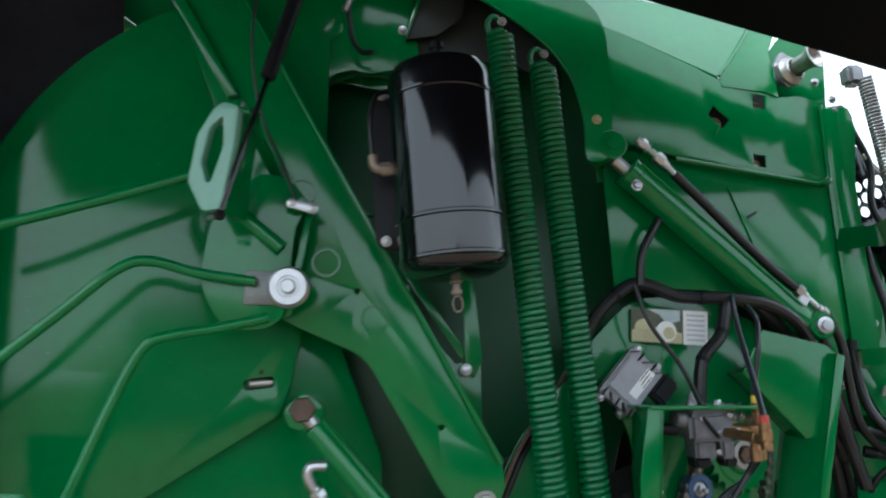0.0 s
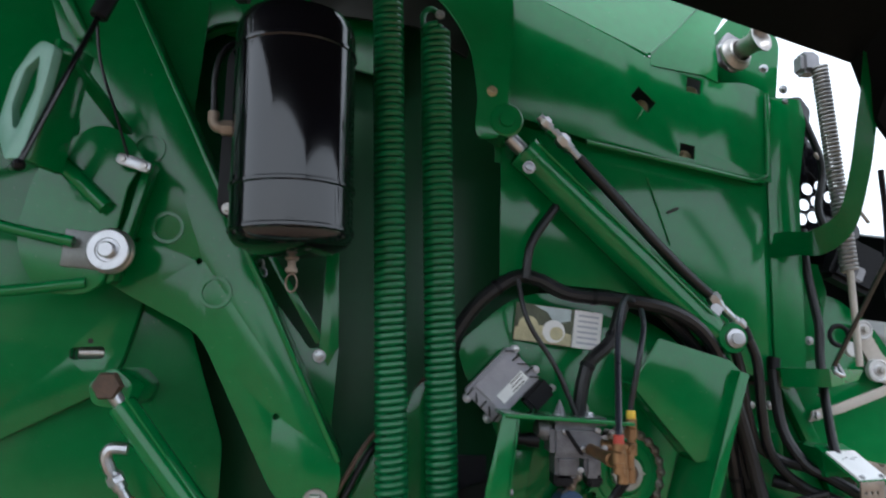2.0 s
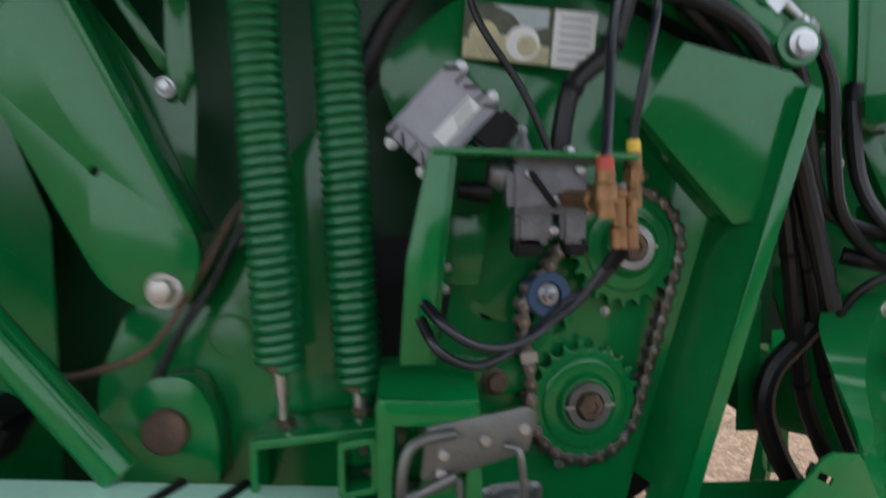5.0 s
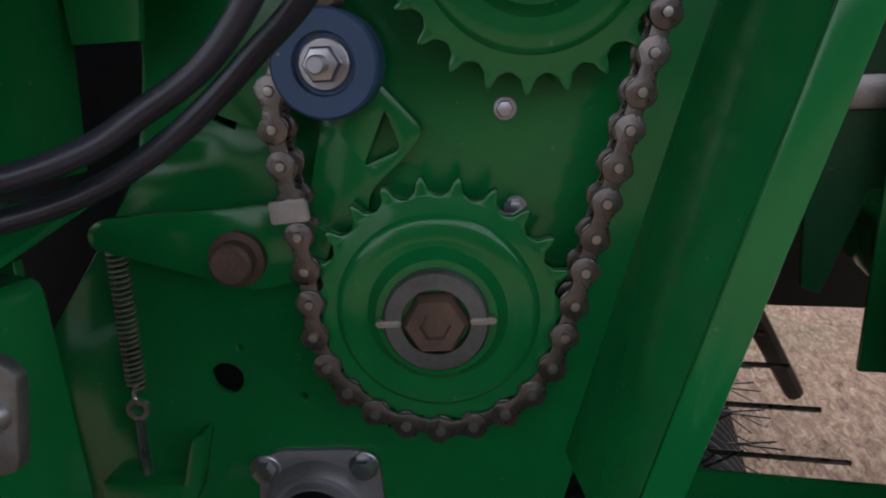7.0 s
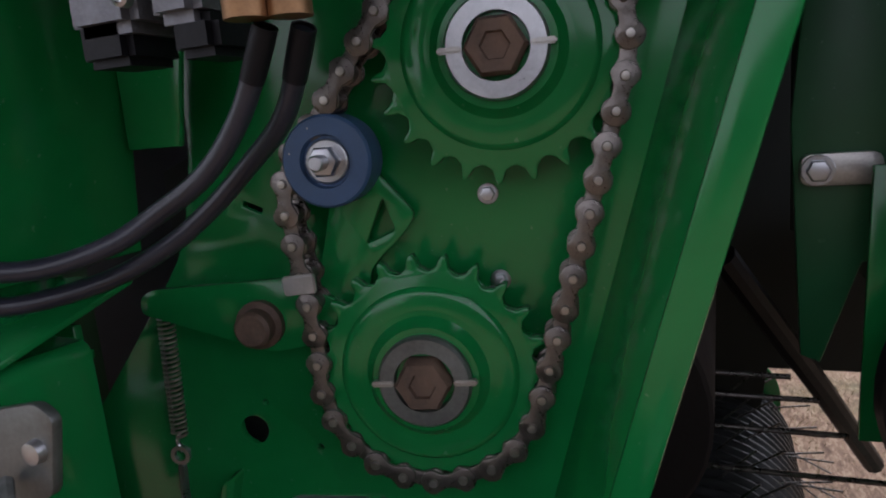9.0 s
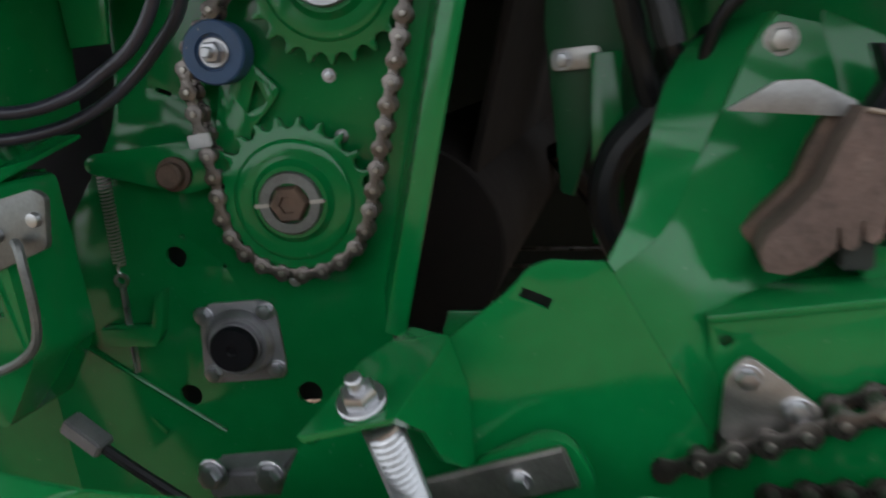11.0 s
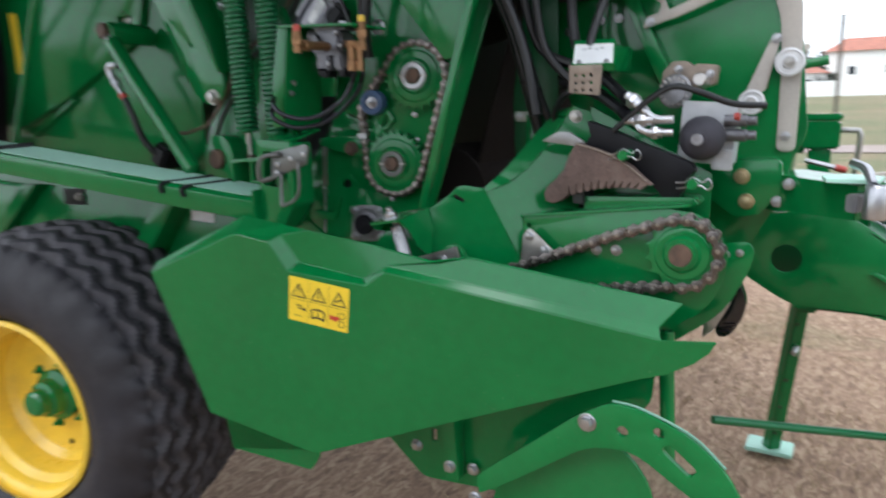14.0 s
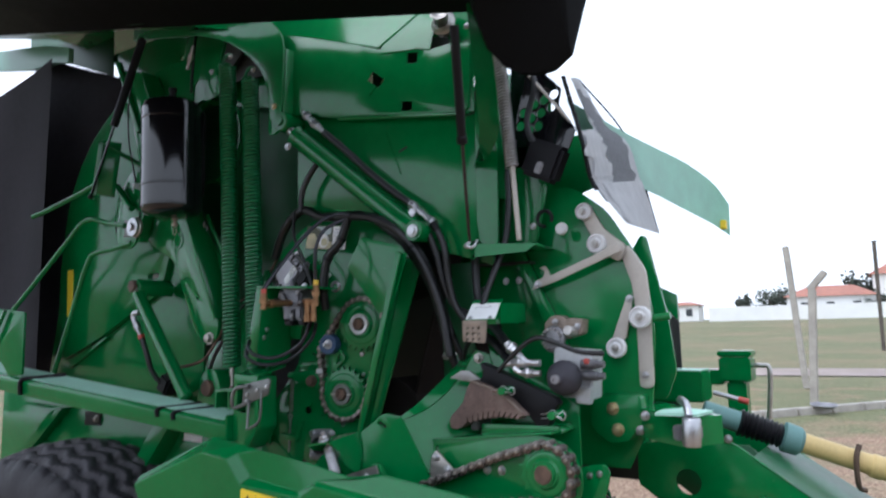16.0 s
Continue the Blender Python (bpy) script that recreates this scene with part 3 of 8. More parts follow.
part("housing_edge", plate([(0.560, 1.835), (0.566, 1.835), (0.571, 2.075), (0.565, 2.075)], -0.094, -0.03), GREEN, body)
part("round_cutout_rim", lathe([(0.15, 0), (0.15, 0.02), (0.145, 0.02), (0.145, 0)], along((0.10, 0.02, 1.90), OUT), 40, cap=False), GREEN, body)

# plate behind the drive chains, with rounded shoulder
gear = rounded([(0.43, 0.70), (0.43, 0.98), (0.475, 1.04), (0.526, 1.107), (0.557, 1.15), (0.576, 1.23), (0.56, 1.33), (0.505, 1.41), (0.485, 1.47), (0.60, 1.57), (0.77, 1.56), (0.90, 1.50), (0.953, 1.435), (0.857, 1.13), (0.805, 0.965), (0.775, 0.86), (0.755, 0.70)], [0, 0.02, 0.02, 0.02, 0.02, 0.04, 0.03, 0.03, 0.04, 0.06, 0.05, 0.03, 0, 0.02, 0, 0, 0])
# painted shade left of the gear plate
part("frame_shade_sheet", plate([(0.47, 0.80), (0.47, 1.20), (0.64, 1.26), (0.64, 0.80)], 0.060, 0.066), DARK, body, "inner frame sheet painted near black for shade")
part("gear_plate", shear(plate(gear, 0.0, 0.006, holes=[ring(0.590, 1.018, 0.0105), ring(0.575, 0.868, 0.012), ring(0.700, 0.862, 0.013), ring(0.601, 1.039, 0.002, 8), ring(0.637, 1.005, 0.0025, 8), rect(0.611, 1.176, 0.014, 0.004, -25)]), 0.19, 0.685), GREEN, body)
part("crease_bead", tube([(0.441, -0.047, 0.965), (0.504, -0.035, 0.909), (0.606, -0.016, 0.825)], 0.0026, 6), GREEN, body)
# dark backing paints the shade seen through the holes
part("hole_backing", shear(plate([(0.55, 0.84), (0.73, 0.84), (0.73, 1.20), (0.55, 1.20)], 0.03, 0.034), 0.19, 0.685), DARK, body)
edge_d = (Vector((0.975, 0, 1.435)) - Vector((0.836, 0, 0.965))).normalized()
edge_m = Matrix(((0, edge_d.x, edge_d.z, 0.827), (1, 0, 0, 0.0), (0, edge_d.z, -edge_d.x, 0.965), (0, 0, 0, 1)))
flange = bmesh.new()
plate([(-0.078, 0), (0.002, -0.032), (0.004, -0.028), (-0.074, 0.004)], 0, 0.493, m=edge_m, bm=flange)
plate([(-0.082, -0.001), (-0.076, -0.001), (-0.076, 0.017), (-0.082, 0.017)], 0, 0.493, m=edge_m, bm=flange, bev=0.002)
part("door_flange", flange, GREEN, body)
shoulder = rounded([(0.834, 1.490), (0.784, 1.411), (0.893, 1.284), (0.93, 1.29), (0.985, 1.43), (0.96, 1.455)], 0.004)
sb = plate(shoulder, -0.062, -0.057)
plate([(0.784, 1.411), (0.788, 1.414), (0.897, 1.288), (0.893, 1.284)], -0.060, 0.0, bm=sb)
part("shoulder_bracket", sb, GREEN, body)

# lower left plate that carries the arm pivot and the lower pin
lowp = rounded([(0.17, 0.92), (0.17, 1.12), (0.205, 1.20), (0.30, 1.245), (0.345, 1.32), (0.42, 1.40), (0.46, 1.43), (0.475, 1.40), (0.475, 0.92)], [0, 0.02, 0.02, 0.01, 0.02, 0, 0.01, 0, 0])
part("pivot_plate", plate(lowp, -0.062, -0.054), GREEN, body)
part("embossed_ring", lathe([(0.022, 0), (0.026, 0), (0.026, 0.0025), (0.022, 0.0025), (0.022, 0)], along((0.318, -0.062, 1.168), OUT), 28, cap=False), GREEN, body)
boss = plate(rounded([(0.205, 1.0), (0.215, 1.10), (0.245, 1.135), (0.29, 1.135), (0.315, 1.09), (0.318, 1.0)], 0.03), -0.112, -0.062)
part("pin_boss", boss, GREEN, body)
part("lower_pin", lathe([(0.024, 0), (0.024, 0.010), (0.0215, 0.013), (0.0, 0.013)], along((0.263, -0.112, 1.078), OUT), 28), BROWN_RUST, body, "rusty steel pin end")
part("gusset_rib", plate([(0.40, 0.99), (0.405, 0.985), (0.545, 0.83), (0.54, 0.825)], -0.03, 0.0), GREEN, body)

# triangular web between arm and springs
web = bmesh.new()
plate([(0.262, 1.64), (0.281, 1.64), (0.288, 1.463), (0.272, 1.43), (0.256, 1.46)], -0.058, -0.052, bm=web)
plate([(0.150, 1.625), (0.164, 1.628), (0.262, 1.475), (0.250, 1.465)], -0.056, -0.050, bm=web)
plate([(0.16, 1.56), (0.24, 1.458), (0.288, 1.463), (0.276, 1.25), (0.20, 1.25)], -0.046, -0.040, bm=web)
part("brace_web", web, GREEN, body)
bolts(body, [(0.257, -0.058, 1.446)], 0.007)
chain_bits = bmesh.new()
for k in range(4):
    lathe([(0.006, -0.002), (0.009, -0.002), (0.009, 0.002), (0.006, 0.002), (0.006, -0.002)], along((0.153 + 0.004 * (k % 2), -0.06, 1.595 - 0.014 * k), (1, -1, 0) if k % 2 else (1, 1, 0)), 12, chain_bits, cap=False)
part("short_chain", chain_bits, ZINC, body)

# post right of the panels and the shelf with a gusset
part("front_shelf", plate([(1.112, 0.045), (1.166, -0.020), (1.292, 0.066), (1.275, 0.19), (1.112, 0.16)], 1.438, 1.444, m=Matrix(((1, 0, 0, 0), (0, 0, 1, 0), (0, 1, 0, 0), (0, 0, 0, 1)))), GREEN, body)
sheet("shelf_lip", [[(1.112, 0.043, 1.444), (1.166, -0.022, 1.444), (1.168, -0.022, 1.412), (1.114, 0.043, 1.408)], [(1.166, -0.022, 1.444), (1.292, 0.064, 1.444), (1.270, 0.050, 1.424), (1.168, -0.022, 1.412)]], 0.003, GREEN, body)
part("front_upper_sheet", plate(rounded([(1.15, 1.44), (1.15, 1.72), (1.255, 1.71), (1.285, 1.60), (1.25, 1.46)], 0.01), 0.150, 0.156), GREEN, body)
part("front_deep_sheet", plate([(1.091, 1.624), (1.135, 1.547), (1.242, 1.577), (1.355, 1.609), (1.347, 1.644), (1.316, 1.76), (1.098, 1.799)], 0.290, 0.296), GREEN, body)
front = rounded([(1.16, 0.90), (1.11, 1.06), (1.075, 1.17), (1.036, 1.263), (0.985, 1.35), (0.96, 1.44), (1.12, 1.60), (1.33, 1.60), (1.42, 1.53), (1.50, 1.40), (1.53, 1.25), (1.51, 1.02), (1.45, 0.90)], [0, 0, 0, 0, 0, 0, 0, 0.03, 0.03, 0.05, 0.06, 0.02, 0])
part("front_side_sheet", plate(front, 0.195, 0.201), GREEN, body)
part("stiffener", plate([(1.165, 1.44), (1.195, 1.44), (1.312, 1.19), (1.285, 1.185)], 0.165, 0.195), GREEN, body)
part("front_arm_plate", plate(rounded([(1.383, 1.075), (1.380, 0.999), (1.425, 0.966), (1.470, 0.972), (1.508, 1.022), (1.503, 1.08)], 0.012), 0.140, 0.195), GREEN, body)
bolts(body, [(1.436, 0.140, 1.046), (1.447, 0.140, 0.998)], 0.0095, GOLD_ZINC, label="yellow zinc hexagon bolt")
bolts(body, [(1.471, 0.175, 1.055), (1.481, 0.165, 1.021), (1.440, -0.02, 0.922), (1.462, -0.02, 0.927)], 0.0045)
bolts(body, [(1.13, 0.192, 1.365), (1.17, 0.192, 1.365), (1.06, 0.192, 1.345), (1.24, 0.150, 1.50)], 0.006)

# interior seen through the gap: walls in the shade colour, brown roller, worn belt
part("belt", plate([(0.10, 0), (0.90, 0), (0.90, 0.75), (0.10, 0.75)], 0, 0.01, m=Matrix(((0, 1, 0.30, 0.80), (1, 0, 0, 0.03), (0, 0, 0.95, 0.88), (0, 0, 0, 1)))), BELT, body, "worn dark brown rubber belt")
part("roller", lathe([(0.115, 0), (0.118, 0.003), (0.118, 0.85), (0.115, 0.853)], along((0.775, 0.12, 0.985), (0, 1, 0)), 40), BELT, body, "dark brown steel roller")
part("front_shade_sheet", plate([(0.98, 1.05), (0.98, 1.40), (1.36, 1.42), (1.37, 1.04)], 0.55, 0.556), DARK, body, "inner front sheet painted near black for shade")
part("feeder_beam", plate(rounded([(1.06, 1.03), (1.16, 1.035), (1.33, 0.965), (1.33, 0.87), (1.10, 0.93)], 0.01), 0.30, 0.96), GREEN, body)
part("beam_strip", plate([(1.145, 1.030), (1.215, 1.004), (1.217, 1.008), (1.147, 1.034)], 0.31, 0.50), ZINC, body, "bright strip on the feeder beam top")
# unseen plate added to stop daylight flooding in from the top
part("light_block_shelf", plate([(0.60, 1.42), (1.22, 1.405), (1.22, 1.412), (0.60, 1.427)], 0.16, 1.0), DARK, body)
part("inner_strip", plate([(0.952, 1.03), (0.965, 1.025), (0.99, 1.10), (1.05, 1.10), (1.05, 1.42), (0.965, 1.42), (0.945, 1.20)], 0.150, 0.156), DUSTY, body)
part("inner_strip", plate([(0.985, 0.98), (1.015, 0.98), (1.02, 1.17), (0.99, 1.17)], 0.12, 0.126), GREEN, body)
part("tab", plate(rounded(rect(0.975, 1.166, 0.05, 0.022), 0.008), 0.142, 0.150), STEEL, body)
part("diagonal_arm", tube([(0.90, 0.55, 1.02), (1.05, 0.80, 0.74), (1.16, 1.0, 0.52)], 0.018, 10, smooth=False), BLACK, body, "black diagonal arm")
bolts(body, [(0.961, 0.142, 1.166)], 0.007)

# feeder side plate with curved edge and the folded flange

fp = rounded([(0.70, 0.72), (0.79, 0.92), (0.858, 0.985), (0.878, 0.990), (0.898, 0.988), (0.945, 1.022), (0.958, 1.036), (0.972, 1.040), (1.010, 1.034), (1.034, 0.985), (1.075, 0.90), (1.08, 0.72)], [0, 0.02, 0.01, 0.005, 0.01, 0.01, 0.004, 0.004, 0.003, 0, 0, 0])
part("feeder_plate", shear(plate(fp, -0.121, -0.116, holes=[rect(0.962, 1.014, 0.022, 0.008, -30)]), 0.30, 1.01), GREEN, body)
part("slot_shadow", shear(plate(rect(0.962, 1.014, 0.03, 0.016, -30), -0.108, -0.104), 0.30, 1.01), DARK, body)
edge_o = curve([(1.008, -0.121, 1.034), (1.024, -0.080, 1.056), (1.040, -0.012, 1.098), (1.058, 0.045, 1.140), (1.080, 0.066, 1.168), (1.112, 0.066, 1.182)], 5)
edge_i = curve([(1.012, -0.119, 1.026), (1.048, -0.080, 1.044), (1.075, -0.024, 1.082), (1.104, 0.012, 1.132), (1.118, 0.022, 1.160), (1.138, 0.026, 1.185)], 5)
sheet("feeder_flange", [(a, b, d, c) for a, b, c, d in zip(edge_o, edge_o[1:], edge_i, edge_i[1:])], 0.004, GREEN, body)
edge_r = curve([(1.075, -0.100, 0.88), (1.12, -0.060, 0.92), (1.16, -0.01, 0.99), (1.185, 0.022, 1.07), (1.182, 0.026, 1.13), (1.168, 0.028, 1.175)], 5)
sheet("feeder_cheek", [(a, b, d, c) for a, b, c, d in zip(edge_i, edge_i[1:], edge_r, edge_r[1:])], 0.004, GREEN, body)
part("feeder_back", plate([(1.15, 0.80), (1.17, 1.185), (1.40, 1.06), (1.40, 0.80)], 0.03, 0.036), GREEN, body)
part("lower_backing", plate([(0.42, 0.45), (0.42, 0.74), (0.78, 0.76), (0.84, 0.93), (1.06, 0.93), (1.10, 0.45)], 0.06, 0.066), GREEN, body)
bolts(body, [(1.140, 0.026, 1.166)], 0.0085, STEEL, label="steel nut on the feeder plate")


# spring hook bracket below the gear plate
sheet("hook_bracket", [[(0.838, -0.262, 0.976), (0.896, -0.250, 0.984), (0.905, -0.160, 0.996), (0.868, -0.128, 0.990), (0.846, -0.18, 0.985)], [(0.896, -0.250, 0.984), (0.905, -0.160, 0.996), (0.914, -0.155, 0.955), (0.900, -0.215, 0.955)], [(0.914, -0.155, 0.955), (0.900, -0.215, 0.955), (0.905, -0.200, 0.925), (0.916, -0.165, 0.895)], [(0.838, -0.262, 0.976), (0.846, -0.18, 0.985), (0.838, -0.17, 0.945), (0.834, -0.245, 0.962)]], 0.004, GREEN, body)

# chain housing: folded sheet behind the large sprocket
cbx = rounded([(1.072, 0.80), (1.078, 0.980), (1.335, 1.010), (1.42, 1.0), (1.46, 0.93), (1.43, 0.84), (1.36, 0.79)], [0, 0.004, 0.02, 0.04, 0.06, 0.04, 0])
part("chain_housing", plate(cbx, -0.085, -0.080, holes=[ring(1.089, 0.962, 0.005, 10)]), GREEN, body)
part("housing_top", plate([(1.076, 0.976), (1.386, 1.012), (1.386, 1.017), (1.076, 0.982)], -0.088, 0.02), GREEN, body)
part("upper_step", plate(rounded([(1.186, 0.990), (1.384, 1.004), (1.393, 1.012), (1.384, 1.024), (1.186, 1.018)], 0.004), -0.046, 0.02), GREEN, body)
part("dark_slot", block((1.178, -0.03, 1.02), (0.022, 0.06, 0.03)), DARK, body)
part("front_lower_sheet", plate(rounded([(1.10, 0.82), (1.38, 0.895), (1.42, 0.94), (1.475, 0.948), (1.487, 0.932), (1.478, 0.892), (1.442, 0.816), (1.38, 0.765), (1.28, 0.69), (1.10, 0.66)], [0, 0.05, 0.03, 0.01, 0.01, 0.05, 0.05, 0.05, 0.02, 0]), -0.02, -0.014, bev=0.002), GREEN, body)
bolts(body, [(1.225, -0.085, 0.925), (1.262, -0.085, 0.927)], 0.0065)

# ---- rear gate, which stands slightly askew to the body ----
SL = 0.19
gate = thing("rear_gate", (-0.3, 0.5, 1.0), "green rear gate of the baler with a large round side sheet", "baler gate")
disc = [(0.03 + 0.605 * math.cos(radians(a)), 1.60 + 0.605 * math.sin(radians(a))) for a in range(80, 181, 4)] + [(-0.60, 1.30), (-0.64, 1.05), (0.10, 0.98), (0.10, 1.30), (0.0, 1.60), (0.03, 2.10)]
part("gate_sheet", shear(plate(disc, -0.040, -0.034), SL, -0.05), GREEN, gate)
lug = rounded([(-0.52, 1.16), (-0.57, 1.40), (-0.53, 1.76), (-0.36, 2.02), (-0.18, 2.12), (-0.06, 1.80), (-0.02, 1.58), (-0.055, 1.43), (-0.075, 1.385), (-0.33, 1.245)], [0, 0.1, 0.1, 0.1, 0, 0, 0, 0.02, 0.01, 0])
part("gate_reinforcement", shear(plate(lug, -0.062, -0.040, holes=[rounded(rect(-0.106, 1.442, 0.05, 0.019, 4), 0.006, 2)]), SL, -0.05), GREEN, gate)
part("slot_pin", rod((-0.125, -0.052, 1.442), (-0.085, -0.048, 1.442), 0.011), STEEL, gate)
part("small_hole", lathe([(0.004, 0), (0.004, 0.001), (0, 0.001)], along((-0.102, -0.0725, 1.461), OUT), 10), DARK, gate)
edge = bmesh.new()
ring_pts = [(0.03 + 0.605 * math.cos(radians(a)), 1.60 + 0.605 * math.sin(radians(a))) for a in range(80, 181, 4)] + [(-0.60, 1.30), (-0.64, 1.05)]
for a, b in zip(ring_pts, ring_pts[1:]):
    vs = [edge.verts.new(v) for v in ((a[0], -0.036, a[1]), (b[0], -0.036, b[1]), (b[0], 1.15, b[1]), (a[0], 1.15, a[1]))]
    edge.faces.new(vs)
bmesh.ops.remove_doubles(edge, verts=edge.verts, dist=1e-4)
part("gate_wrapper", shear(edge, SL, -0.05), GREEN, gate)
part("rib", shear(plate([(-0.33, 1.24), (-0.32, 1.235), (-0.50, 1.13), (-0.51, 1.14)], -0.055, -0.04), SL, -0.05), GREEN, gate)
part("yellow_label", shear(plate(rect(-0.505, 1.40, 0.028, 0.17, 2), -0.0640, -0.0622, bev=0), SL, -0.05), DECAL, gate, "narrow yellow warning label")
# panels under the rail
part("lower_sheet", shear(plate([(-0.75, 0.58), (-0.75, 1.06), (0.44, 0.99), (0.44, 0.58)], -0.052, -0.046), SL, 0.3), GREEN, gate)
part("lower_brace", shear(plate([(-0.44, 1.0), (-0.39, 1.0), (-0.58, 0.82), (-0.64, 0.82)], -0.085, -0.052), SL, 0.3), GREEN, gate)
part("lower_brace", shear(plate([(0.08, 0.99), (0.14, 0.99), (-0.01, 0.78), (-0.07, 0.78)], -0.115, -0.052), SL, 0.3), GREEN, gate)
part("small_opening", shear(plate(rect(-0.285, 0.965, 0.075, 0.045), -0.0565, -0.0525), SL, 0.3), DARK, gate)
part("opening_bolt", bolt((-0.262, -0.165, 0.965), OUT, 0.008), STEEL, gate)
part("paper_tag", shear(plate(rect(0.150, 0.922, 0.070, 0.026, -4), -0.0560, -0.0528, bev=0), SL, 0.3), WHITE, gate, "grey printed tag")

# ---- rail along the gate ----
rail = thing("side_rail", (0.0, -0.25, 1.03), "green folded steel rail with a pale flat top", "rail")
rd = Vector((0.80, 0, -0.105))
rl = rd.length
rail_m = Matrix(((0, rd.x / rl, 0, -0.66), (1, 0, 0, 0), (0, rd.z / rl, 1, 1.149), (0, 0, 0, 1)))
rb = plate([(-0.120, 0.014), (-0.212, 0.003), (-0.220, -0.004), (-0.220, -0.048), (-0.216, -0.048), (-0.216, -0.006), (-0.21, -0.001), (-0.12, 0.010)], 0, 1.145 / rd.x * rl, m=rail_m)
part("rail_profile", shear(rb, SL, 0.49), GREEN, rail)
# thin strip whose paler colour carries the brightness of the rail top
part("rail_top", shear(plate([(-0.126, 0.0165), (-0.209, 0.0065), (-0.209, 0.0050), (-0.126, 0.0150)], 0.02, 1.125 / rd.x * rl, m=rail_m, bev=0), SL, 0.49), RAILTOP, rail, "pale flat top, brightness put into its colour")
part("rail_end", block((0.485, -0.16, 0.985), (0.008, 0.12, 0.07)), GREEN, rail)
part("rail_post", shear(plate(rounded([(-0.50, 1.34), (-0.345, 1.325), (-0.345, 1.12), (-0.41, 1.12), (-0.48, 1.20)], 0.01), -0.215, -0.208), SL, 0.49), GREEN, rail)
part("rail_rod", tube([(-0.655, -0.437, 1.150), (-0.54, -0.42, 1.20), (-0.48, -0.41, 1.24), (-0.42, -0.40, 1.33)], 0.006, 8, 4), GREEN, rail)
for x in (0.245, 0.305):
    zz = 1.149 - 0.13125 * (x + 0.66)
    yy = SL * (x - 0.49)
    part("strap", tube([(x, yy - 0.224, zz - 0.02), (x, yy - 0.222, zz + 0.001), (x + 0.02, yy - 0.18, zz + 0.004), (x + 0.05, yy - 0.115, zz + 0.010)], 0.006, 6, 5), BLACK, rail, "black rubber strap")
part("strap", tube([(-0.33, -0.382, 1.06), (-0.33, -0.380, 1.106), (-0.30, -0.34, 1.112), (-0.27, -0.27, 1.118)], 0.007, 6, 5), BLACK, rail, "black rubber strap")

# ---- raised side shield: its black underside rises outwards over the walkway ----
shield = thing("raised_side_shield", (0.3, -0.3, 2.1), "black plastic underside of the raised side shield", "shield")
sh = bmesh.new()
cols = []
for k in range(60):
    x = -0.86 + 2.35 * k / 59
    y0 = -0.268 + 0.163 * x
    ez = 2.228 - 0.181 * x
    drop = (x - 1.225) / 0.265
    dz = 0.165 * math.sin(max(0.0, min(1.0, drop)) * math.pi) ** 0.4 if 0 < drop < 1 else 0.0
    lift = 0.04 * max(0.0, (x - 1.42) / 0.08) ** 2
    z = ez - dz + lift
    cols.append([(x, y0, z), (x, y0 - 0.012, z + 0.003), (min(x, 1.475), y0 - 0.10, ez + 0.035 + lift), (min(x, 1.20 + 0.3 * (x - 1.20)) if x > 1.20 else x, y0 - 0.35, ez + 0.055 + lift), (min(x, 0.9 + 0.1 * (x - 0.9)) if x > 0.9 else x, y0 - 1.50, ez + 0.09), (min(x, 0.9 + 0.1 * (x - 0.9)) if x > 0.9 else x, y0 - 1.50, ez + 0.12), (min(x, 1.20 + 0.3 * (x - 1.20)) if x > 1.20 else x, y0 - 0.33, ez + 0.10 + lift), (x, y0 - 0.05, ez + 0.09 + lift), (x, y0 + 0.012, z + 0.03)])
vs = [[sh.verts.new(p) for p in c] for c in cols]
for a, b in zip(vs, vs[1:]):
    for i in range(9):
        sh.faces.new((a[i], a[(i + 1) % 9], b[(i + 1) % 9], b[i]))
sh.faces.new(vs[0])
sh.faces.new(vs[-1])
part("shield_panel", sh, UNDERSIDE, shield)
# green arm that holds the shield up
hold_pts = curve([(1.118, 0.072, 1.684), (1.150, 0.040, 1.683), (1.182, 0.004, 1.684), (1.218, -0.022, 1.722), (1.228, -0.050, 1.801), (1.233, -0.070, 1.888), (1.236, -0.088, 1.965), (1.238, -0.100, 2.04)], 6)
ha = bmesh.new()
la = []
for k, p in enumerate(hold_pts):
    t = (hold_pts[min(k + 1, len(hold_pts) - 1)] - hold_pts[max(k - 1, 0)]).normalized()
    side = t.cross(Vector((0.25, -1, 0.1))).normalized() * 0.0255
    la.append([ha.verts.new(p + side), ha.verts.new(p - side)])
for a, b in zip(la, la[1:]):
    ha.faces.new((a[0], b[0], b[1], a[1]))
bmesh.ops.solidify(ha, geom=ha.faces[:], thickness=0.006)
part("support_arm", ha, GREEN, shield, "green bent support arm")

# unseen dark panel behind the walkway, added to cut low sky from reflections
yw = block((7.2, -8.0, G + 1.1), (15.0, 0.2, 2.2), None, 0.02)
SKY_BLOCK = mat("sky_block_dark", (0.055, 0.05, 0.045), 0.85, vary=0.3, scale=2, bump=0.2, bump_scale=12)
solo("unseen_sky_block", yw, SKY_BLOCK, (7.2, -8.0, G), "unseen dark panel that blocks the low sky", "wall", kind="structure")

# ---- swing arm beside the tank ----
arm = thing("gate_swing_arm", (0.26, -0.1, 1.22), "green diagonal swing arm with embossed rings", "machine arm")
